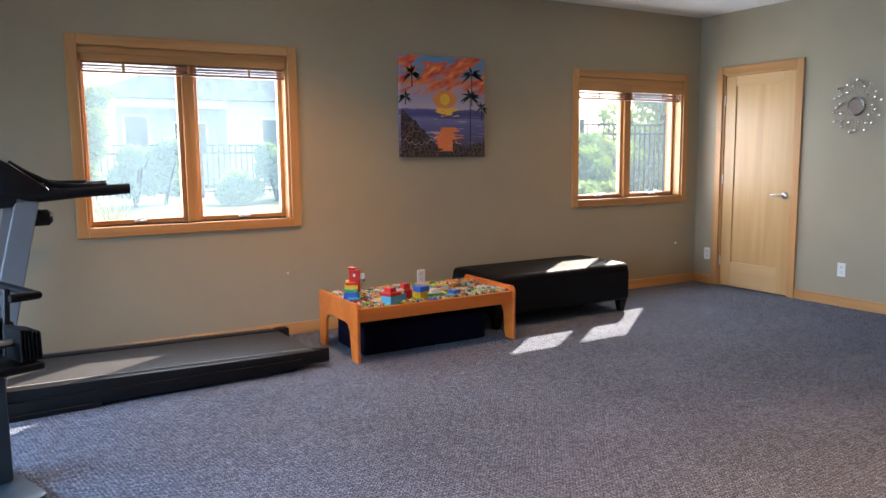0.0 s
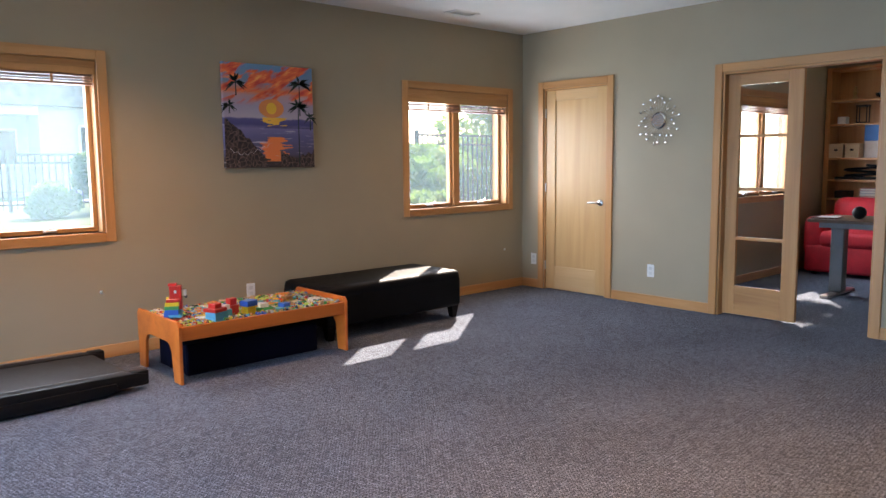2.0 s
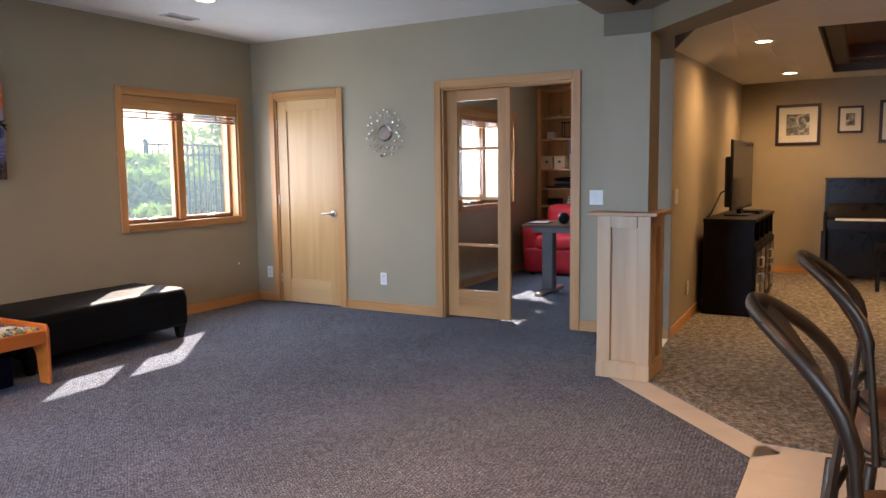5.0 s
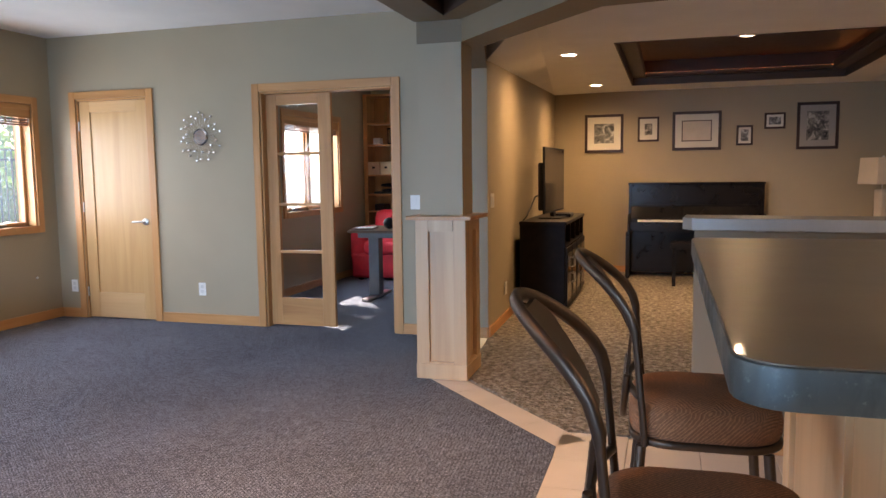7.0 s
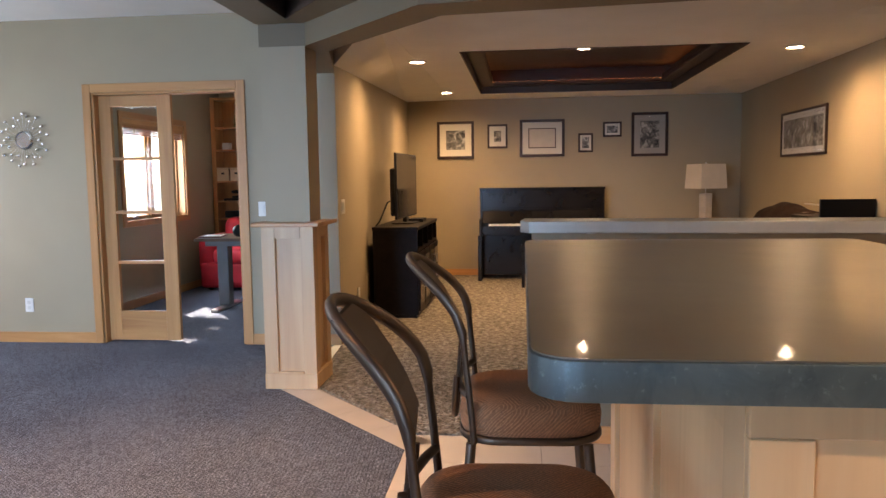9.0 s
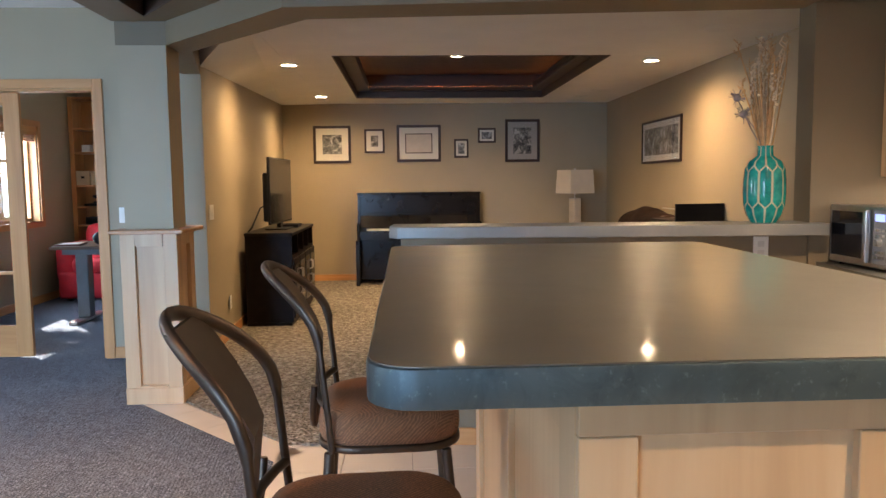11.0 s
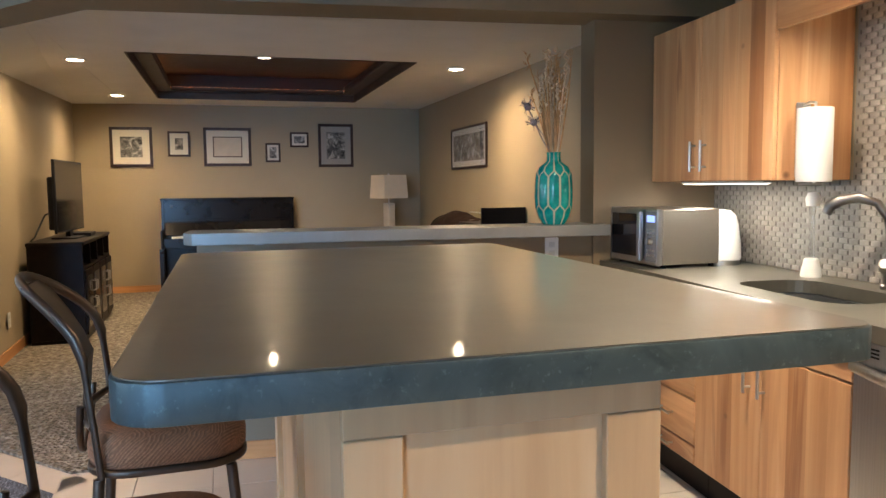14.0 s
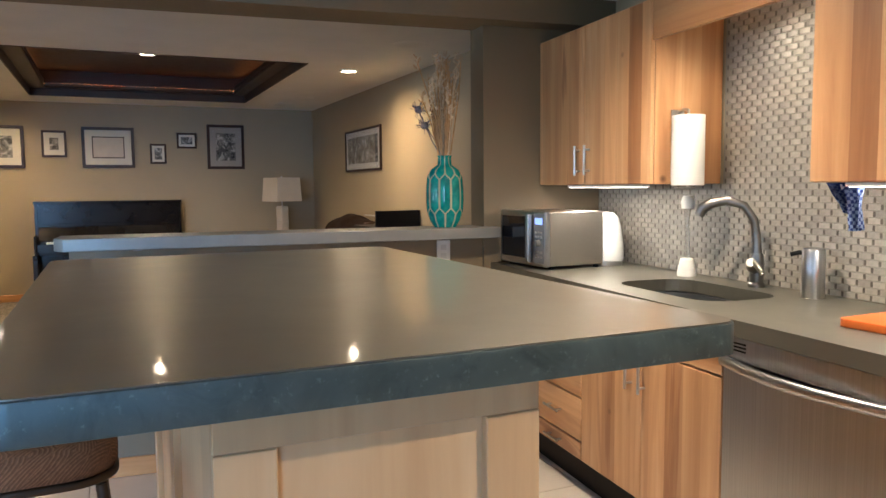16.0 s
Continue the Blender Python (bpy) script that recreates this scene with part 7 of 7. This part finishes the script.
bmesh.ops.create_uvsphere(bm, u_segments=20, v_segments=12, radius=0.062, matrix=pose(0, 0, 0.062))
part("ball", bm, BLACKM, o, "", 80)
o = thing("computer_monitor", 8.05, 2.08, 0.745, 4, "thin black computer monitor on the desk", "monitor")
part("screen", box(-0.012, 0.012, -0.30, 0.18, 0.08, 0.40, 0.003), BLACKM, o)
part("foot", box(-0.10, 0.10, -0.15, 0.05, 0, 0.012, 0.003), BLACKM, o)
part("neck", box(0.005, 0.03, -0.08, -0.02, 0.012, 0.12), BLACKM, o)

# ---- outside ----
m, nt, b = base_mat("lawn_grass", 0.9)
v = coords(nt)
nt.links.new(ramp(nt, noise_tex(nt, v, 3.0, 8.0, 0.7), [(0.3, (0.05, 0.085, 0.025)), (0.5, (0.085, 0.13, 0.035)), (0.75, (0.15, 0.18, 0.06))]), b.inputs["Base Color"])
bump(nt, b, noise_tex(nt, v, 40.0, 6.0), 1.0, 0.05)
bm = bmesh.new()
def ground_z(y):
    return -0.12 + 0.57 * min(1.0, max(0.0, (y - 5.6) / 2.6))


rows_y = [NY + 0.17, 5.6, 6.9, 8.2, 30, 600]
for y0, y1 in zip(rows_y, rows_y[1:]):
    bm.faces.new([bm.verts.new((x, y, ground_z(y))) for x, y in ((-400, y0), (400, y0), (400, y1), (-400, y1))])
bmesh.ops.remove_doubles(bm, verts=bm.verts[:], dist=0.001)
for (x0, x1, y0, y1) in ((-400, WX - 0.15, -400, NY + 0.17), (10.75, 400, -400, NY + 0.17), (EX + 1.0, 10.75, OY + 0.17, NY + 0.17), (WX - 0.15, 10.75, -400, -3.9)):
    bm.faces.new([bm.verts.new(c) for c in ((x0, y0, -0.12), (x1, y0, -0.12), (x1, y1, -0.12), (x0, y1, -0.12))])
structure("ground", bm, m, "sunlit green lawn", "lawn")
structure("path", box(-6, 14, 19.5, 20.6, 0.40, 0.462), plain("pale_concrete", (0.50, 0.48, 0.44), 0.9, var=0.1), "pale concrete path across the lawn", "path")

IRON = plain("black_iron", (0.015, 0.016, 0.018), 0.5)


def fence(x0, x1, y, hgt):
    o = thing("garden_fence", 0, y, 0.45, 0, "black iron picket fence on the lawn", "fence", "fences")
    for z in (0.12, hgt - 0.20, hgt - 0.04):
        part("rail", box(x0, x1, -0.016, 0.016, z, z + 0.035), IRON, o)
    pk = None
    for k in range(int((x1 - x0) / 0.12) + 1):
        if pk is None:
            ob = part("picket", box(-0.010, 0.010, -0.010, 0.010, 0.04, hgt), IRON, o)
            pk = ob.data
        else:
            ob = new("picket", pk)
            ob.parent = o
        ob.location = (x0 + 0.12 * k, 0, 0)
    for k in range(int((x1 - x0) / 2.4) + 1):
        part("post", box(x0 + 2.4 * k - 0.03, x0 + 2.4 * k + 0.03, -0.03, 0.03, 0, hgt + 0.06), IRON, o)


fence(-1.0, 9.0, 16.0, 1.12)
fence(8.6, 14.6, 9.6, 1.36)

LEAF = [plain("leaf_green", c, 0.6, var=0.3, scale=3, bumps=0) for c in ((0.09, 0.17, 0.04), (0.13, 0.20, 0.05), (0.07, 0.13, 0.06))]
for _m in LEAF:
    _t = _m.node_tree
    _b = _t.nodes["Principled BSDF"]
    _tl = _t.nodes.new("ShaderNodeBsdfTranslucent")
    _tl.inputs["Color"].default_value = (0.20, 0.34, 0.06, 1)
    _mx = _t.nodes.new("ShaderNodeMixShader")
    _mx.inputs[0].default_value = 0.4
    _t.links.new(_b.outputs[0], _mx.inputs[1])
    _t.links.new(_tl.outputs[0], _mx.inputs[2])
    _t.links.new(_mx.outputs[0], _t.nodes["Material Output"].inputs["Surface"])


def foliage(bm, centre, rad, count, rnd, size=0.07):
    for k in range(count):
        d = Vector((rnd.gauss(0, 1), rnd.gauss(0, 1), rnd.gauss(0, 1))).normalized() * rad * rnd.uniform(0.45, 1.0) ** 0.6
        p = Vector(centre) + Vector((d.x, d.y, d.z * 0.9))
        if p.z < 0.02:
            p.z = rnd.uniform(0.02, 0.3)
        s = size * rnd.uniform(0.6, 1.4)
        a = Vector((rnd.gauss(0, 1), rnd.gauss(0, 1), rnd.gauss(0, 1))).normalized() * s
        c = a.cross(Vector((rnd.gauss(0, 1), rnd.gauss(0, 1), rnd.gauss(0, 1)))).normalized() * s * 0.55
        bm.faces.new([bm.verts.new(q) for q in (p - a, p + c * 0.8, p + a, p - c * 0.8)])


def shrub(x, y, h, w, c, seed, label):
    rnd = random.Random(seed)
    o = thing("shrub", x, y, ground_z(y), rnd.uniform(0, 360), label, "shrub", "shrubs")
    for k in range(5):
        a = rnd.uniform(0, 6.28)
        part("branch", tube([(0, 0, 0), (math.cos(a) * w * 0.25, math.sin(a) * w * 0.25, h * 0.4), (math.cos(a) * w * 0.5, math.sin(a) * w * 0.5, h * 0.8)], [0.03, 0.02, 0.008], 6), ESPRESSO, o)
    bm = bmesh.new()
    for k in range(11):
        foliage(bm, (rnd.uniform(-1, 1) * w * 0.55, rnd.uniform(-1, 1) * w * 0.55, rnd.uniform(0.25, 0.85) * h), w * 0.42, 320, rnd, 0.075)
    part("crown", bm, LEAF[c], o)


def tree(x, y, h, w, c, seed):
    rnd = random.Random(seed)
    o = thing("tree", x, y, ground_z(y), 0, "leafy green garden tree with an airy crown", "tree", "trees")
    part("trunk", tube([(0, 0, 0), (0.05, 0.02, h * 0.3), (0.0, 0.08, h * 0.6), (0.05, 0.0, h * 0.9)], [0.12, 0.10, 0.07, 0.02], 8), wood("bark", (0.05, 0.035, 0.025), (0.09, 0.065, 0.045), (0.14, 0.10, 0.07), 2, 0.9), o)
    for k in range(7):
        a, z = rnd.uniform(0, 6.28), rnd.uniform(0.3, 0.7) * h
        part("limb", tube([(0.03, 0.03, z), (math.cos(a) * w * 0.4, math.sin(a) * w * 0.4, z + h * 0.12), (math.cos(a) * w * 0.75, math.sin(a) * w * 0.75, z + h * 0.2)], [0.05, 0.03, 0.01], 6), ESPRESSO, o)
    bm = bmesh.new()
    for k in range(22):
        foliage(bm, (rnd.uniform(-1, 1) * w * 0.7, rnd.uniform(-1, 1) * w * 0.7, rnd.uniform(0.35, 1.0) * h), w * 0.34, 260, rnd, 0.11)
    part("crown", bm, LEAF[c], o)


for k, (x, y, h, w, c) in enumerate(((1.0, 9.3, 2.6, 0.32, 1), (2.2, 14.0, 1.15, 0.5, 2), (2.75, 14.3, 1.2, 0.5, 2), (3.95, 13.6, 0.55, 0.45, 0), (4.75, 14.0, 1.2, 0.5, 2), (5.5, 14.6, 1.1, 0.6, 0),
                                     (7.3, 8.3, 1.0, 0.7, 0), (8.2, 9.2, 1.2, 0.75, 1), (9.2, 10.6, 0.9, 0.6, 2), (10.2, 10.4, 1.0, 0.8, 1), (11.4, 10.8, 1.3, 0.9, 0), (6.9, 7.4, 0.6, 0.5, 1))):
    shrub(x, y, h, w, c, 20 + k, "leafy green shrub on the lawn")
tree(14.6, 13.5, 4.4, 1.7, 0, 52)
tree(-2.5, 13.5, 5.0, 1.6, 2, 53)
# unseen tree, added in the sun's path to dapple the study floor
tree(12.9, 7.3, 6.0, 1.1, 1, 54)

# tuft of ornamental grass under the first window
rnd = random.Random(31)
o = thing("ornamental_grass", 1.02, 7.0, ground_z(7.0), 0, "pale tuft of ornamental grass outside the window", "grass tuft")
bm = bmesh.new()
for k in range(260):
    a, ln, out = rnd.uniform(0, 6.283), rnd.uniform(0.45, 0.85), rnd.uniform(0.05, 0.42)
    c_, s_ = math.cos(a), math.sin(a)
    p0 = Vector((c_ * 0.04, s_ * 0.04, 0))
    p1 = Vector((c_ * out * 0.45, s_ * out * 0.45, ln * 0.7))
    p2 = Vector((c_ * out, s_ * out, ln))
    side = Vector((-s_, c_, 0)) * 0.005
    vs = [bm.verts.new(q) for q in (p0 - side, p0 + side, p1 + side, p1 - side)]
    bm.faces.new(vs)
    bm.faces.new((vs[3], vs[2], bm.verts.new(p2)))
part("blades", bm, plain("pale_grass_blade", (0.34, 0.36, 0.20), 0.7, var=0.3, scale=20, bumps=0), o)

o = thing("neighbour_house", 0, 24.0, 0.45, 0, "pale sided house with a porch beyond the fence", "house")
SID = plain("pale_siding", (0.55, 0.56, 0.57), 0.8, var=0.06)
part("wall", box(6.4, 15.0, 0.0, 7.0, 0, 2.6), SID, o)
part("porch_wall", box(3.0, 6.4, 1.3, 1.5, 0, 2.6), SID, o)
part("side_wall", box(2.85, 3.0, 1.3, 7.0, 0, 2.6), SID, o)
part("porch_floor", box(2.75, 6.4, -0.1, 1.3, 0, 0.12), plain("porch_concrete", (0.45, 0.44, 0.42), 0.9), o)
part("pillar", box(2.80, 3.16, -0.06, 0.30, 0.12, 2.35, 0.01), WHITE, o)
part("beam", box(2.75, 6.4, -0.05, 0.25, 2.35, 2.6), WHITE, o)
part("roof", slab_x([(2.3, 2.6), (15.6, 2.6), (15.6, 2.72), (9.0, 5.0), (2.3, 2.72)], -7.5, 0.5, 0.0), plain("grey_shingle", (0.24, 0.23, 0.23), 0.9, var=0.2), o)
for x0, x1, z0, z1 in ((3.5, 4.3, 0.14, 2.2), (5.0, 6.1, 0.9, 2.0)):
    wn = part("window", box(x0, x1, 1.24, 1.30, z0, z1), WHITE, o)
    part("pane", box(x0 + 0.07, x1 - 0.07, 1.22, 1.24, z0 + 0.07, z1 - 0.07), DG, wn)
for x in (8.0, 10.5):
    wn = part("window", box(x - 0.55, x + 0.55, -0.05, 0.0, 0.9, 2.1), WHITE, o)
    part("pane", box(x - 0.47, x + 0.47, -0.06, -0.05, 0.98, 2.02), DG, wn)


# ---- floor tiles and mosaic, piece by piece ----
fl = bpy.data.objects["floor_kitchen"]
TS = 0.33
me_tile = None
for i in range(-1, 10):
    for j in range(-8, 1):
        x, y = 1.25 + TS * i, -0.265 + TS * j
        if x + TS > 4.256 or y + TS > 0.07:
            continue
        if me_tile is None:
            ob = part("tile", box(0.002, TS - 0.002, 0.002, TS - 0.002, -0.009, -0.001, 0.0012), TILE, fl)
            me_tile = ob.data
        else:
            ob = new("tile", me_tile)
            ob.parent = fl
        ob.location = (x, y, 0)
# the strip of tiles that runs slantwise between the carpets
d0, d1 = Vector((4.03, 0.068)), Vector((5.05, 1.03))
dv = (d1 - d0).normalized()
nv = Vector((dv.y, -dv.x))
for k in range(4):
    a, b_ = d0 + dv * (0.002 + 0.345 * k), d0 + dv * (0.343 + 0.345 * k)
    q = [a, b_, b_ + nv * 0.175, a + nv * 0.175]
    part("tile", prism([(p.x, p.y) for p in q], -0.009, -0.001), TILE, fl)
part("tile", prism([(3.90, 0.063), (4.03, 0.066), (4.16, -0.06), (4.252, 0.03), (4.252, -0.262), (3.90, -0.262)], -0.009, -0.0012), TILE, fl)

# woven mosaic over the worktop
ws = bpy.data.objects["wall_kitchen"]
MOS = [plain("mosaic_stone", c, 0.32, var=0.12, scale=60, bumps=0.1) for c in ((0.30, 0.275, 0.24), (0.26, 0.24, 0.215), (0.34, 0.31, 0.275))]
MOSD = plain("mosaic_dark_inset", (0.11, 0.095, 0.08), 0.3, var=0.2, scale=60)
MOSG = plain("mosaic_grout", (0.27, 0.25, 0.215), 0.9)
x0, y0 = kpt(0, -1.966)


def kpose(a, z):
    x, y = kpt(a, -1.966)
    return pose(x, y, z, 0, 0, KA)


bg = part("mosaic_bed", moved(box(-3.2, -0.062, 0.0, 0.003, 0.916, UZ0), pose(x0, y0, 0, 0, 0, KA)), MOSG, ws)
bg = part("mosaic_bed", moved(box(-1.883, -1.065, 0.0, 0.003, UZ0, 2.2), pose(x0, y0, 0, 0, 0, KA)), MOSG, ws)
CW, RH = 0.058, 0.0235


def woven():
    """One strip of stone, bowed outwards in its middle."""
    bm = bmesh.new()
    n_ = 5
    rows = []
    for k in range(n_):
        u = k / (n_ - 1)
        x = 0.0235 * (2 * u - 1)
        h = 0.0045 + 0.0042 * math.sin(math.pi * u)
        rows.append([bm.verts.new((x, 0.002, -0.0098)), bm.verts.new((x, h, -0.0092)), bm.verts.new((x, h, 0.0092)), bm.verts.new((x, 0.002, 0.0098))])
    for r0, r1 in zip(rows, rows[1:]):
        for k in range(3):
            bm.faces.new((r0[k], r0[k + 1], r1[k + 1], r1[k]))
    bm.faces.new(rows[0]), bm.faces.new(rows[-1][::-1])
    bmesh.ops.recalc_face_normals(bm, faces=bm.faces[:])
    return bm


mos_mesh = []
for mt in MOS:
    bm = woven()
    me = bpy.data.meshes.new("stone_strip")
    bm.to_mesh(me)
    bm.free()
    me.materials.append(mt)
    for p in me.polygons:
        p.use_smooth = True
    me.set_sharp_from_angle(angle=radians(40))
    mos_mesh.append(me)
rnd = random.Random(5)
count = 0
rest = [bmesh.new() for _ in MOS]
dots = bmesh.new()
tmpl = [woven() for _ in MOS]
for j in range(56):
    z = 0.916 + RH * (j + 0.5)
    for i in range(56):
        a = -0.095 - CW * i - (CW / 2 if j % 2 else 0)
        if a < -3.15:
            continue
        low = z < UZ0 - 0.01
        if not low and not (-1.85 < a < -1.095 and z < 2.18):
            continue
        c = rnd.choice((0, 0, 1, 2))
        if -1.95 < a < -1.03 and z < 1.40 and count < 300:
            ob = new("stone_strip", mos_mesh[c])
            ob.parent = ws
            ob.matrix_world = kpose(a, z)
            count += 1
        else:
            me = mos_mesh[c]
            nb = len(rest[c].verts)
            rest[c].from_mesh(me)
            rest[c].verts.ensure_lookup_table()
            bmesh.ops.transform(rest[c], matrix=kpose(a, z), verts=rest[c].verts[nb:])
        nb = len(dots.verts)
        a2 = a + CW / 2
        t2 = box(-0.0050, 0.0050, 0.002, 0.0042, -0.0085, 0.0085)
        moved(t2, kpose(a2, z))
        joined(dots, t2)
for c, bm in enumerate(rest):
    ob = part("stone_mosaic", bm, MOS[c], ws, "", 40)
    tagged(ob, "", "", "", "stuff")
tagged(part("dark_insets", dots, MOSD, ws), "", "", "", "stuff")
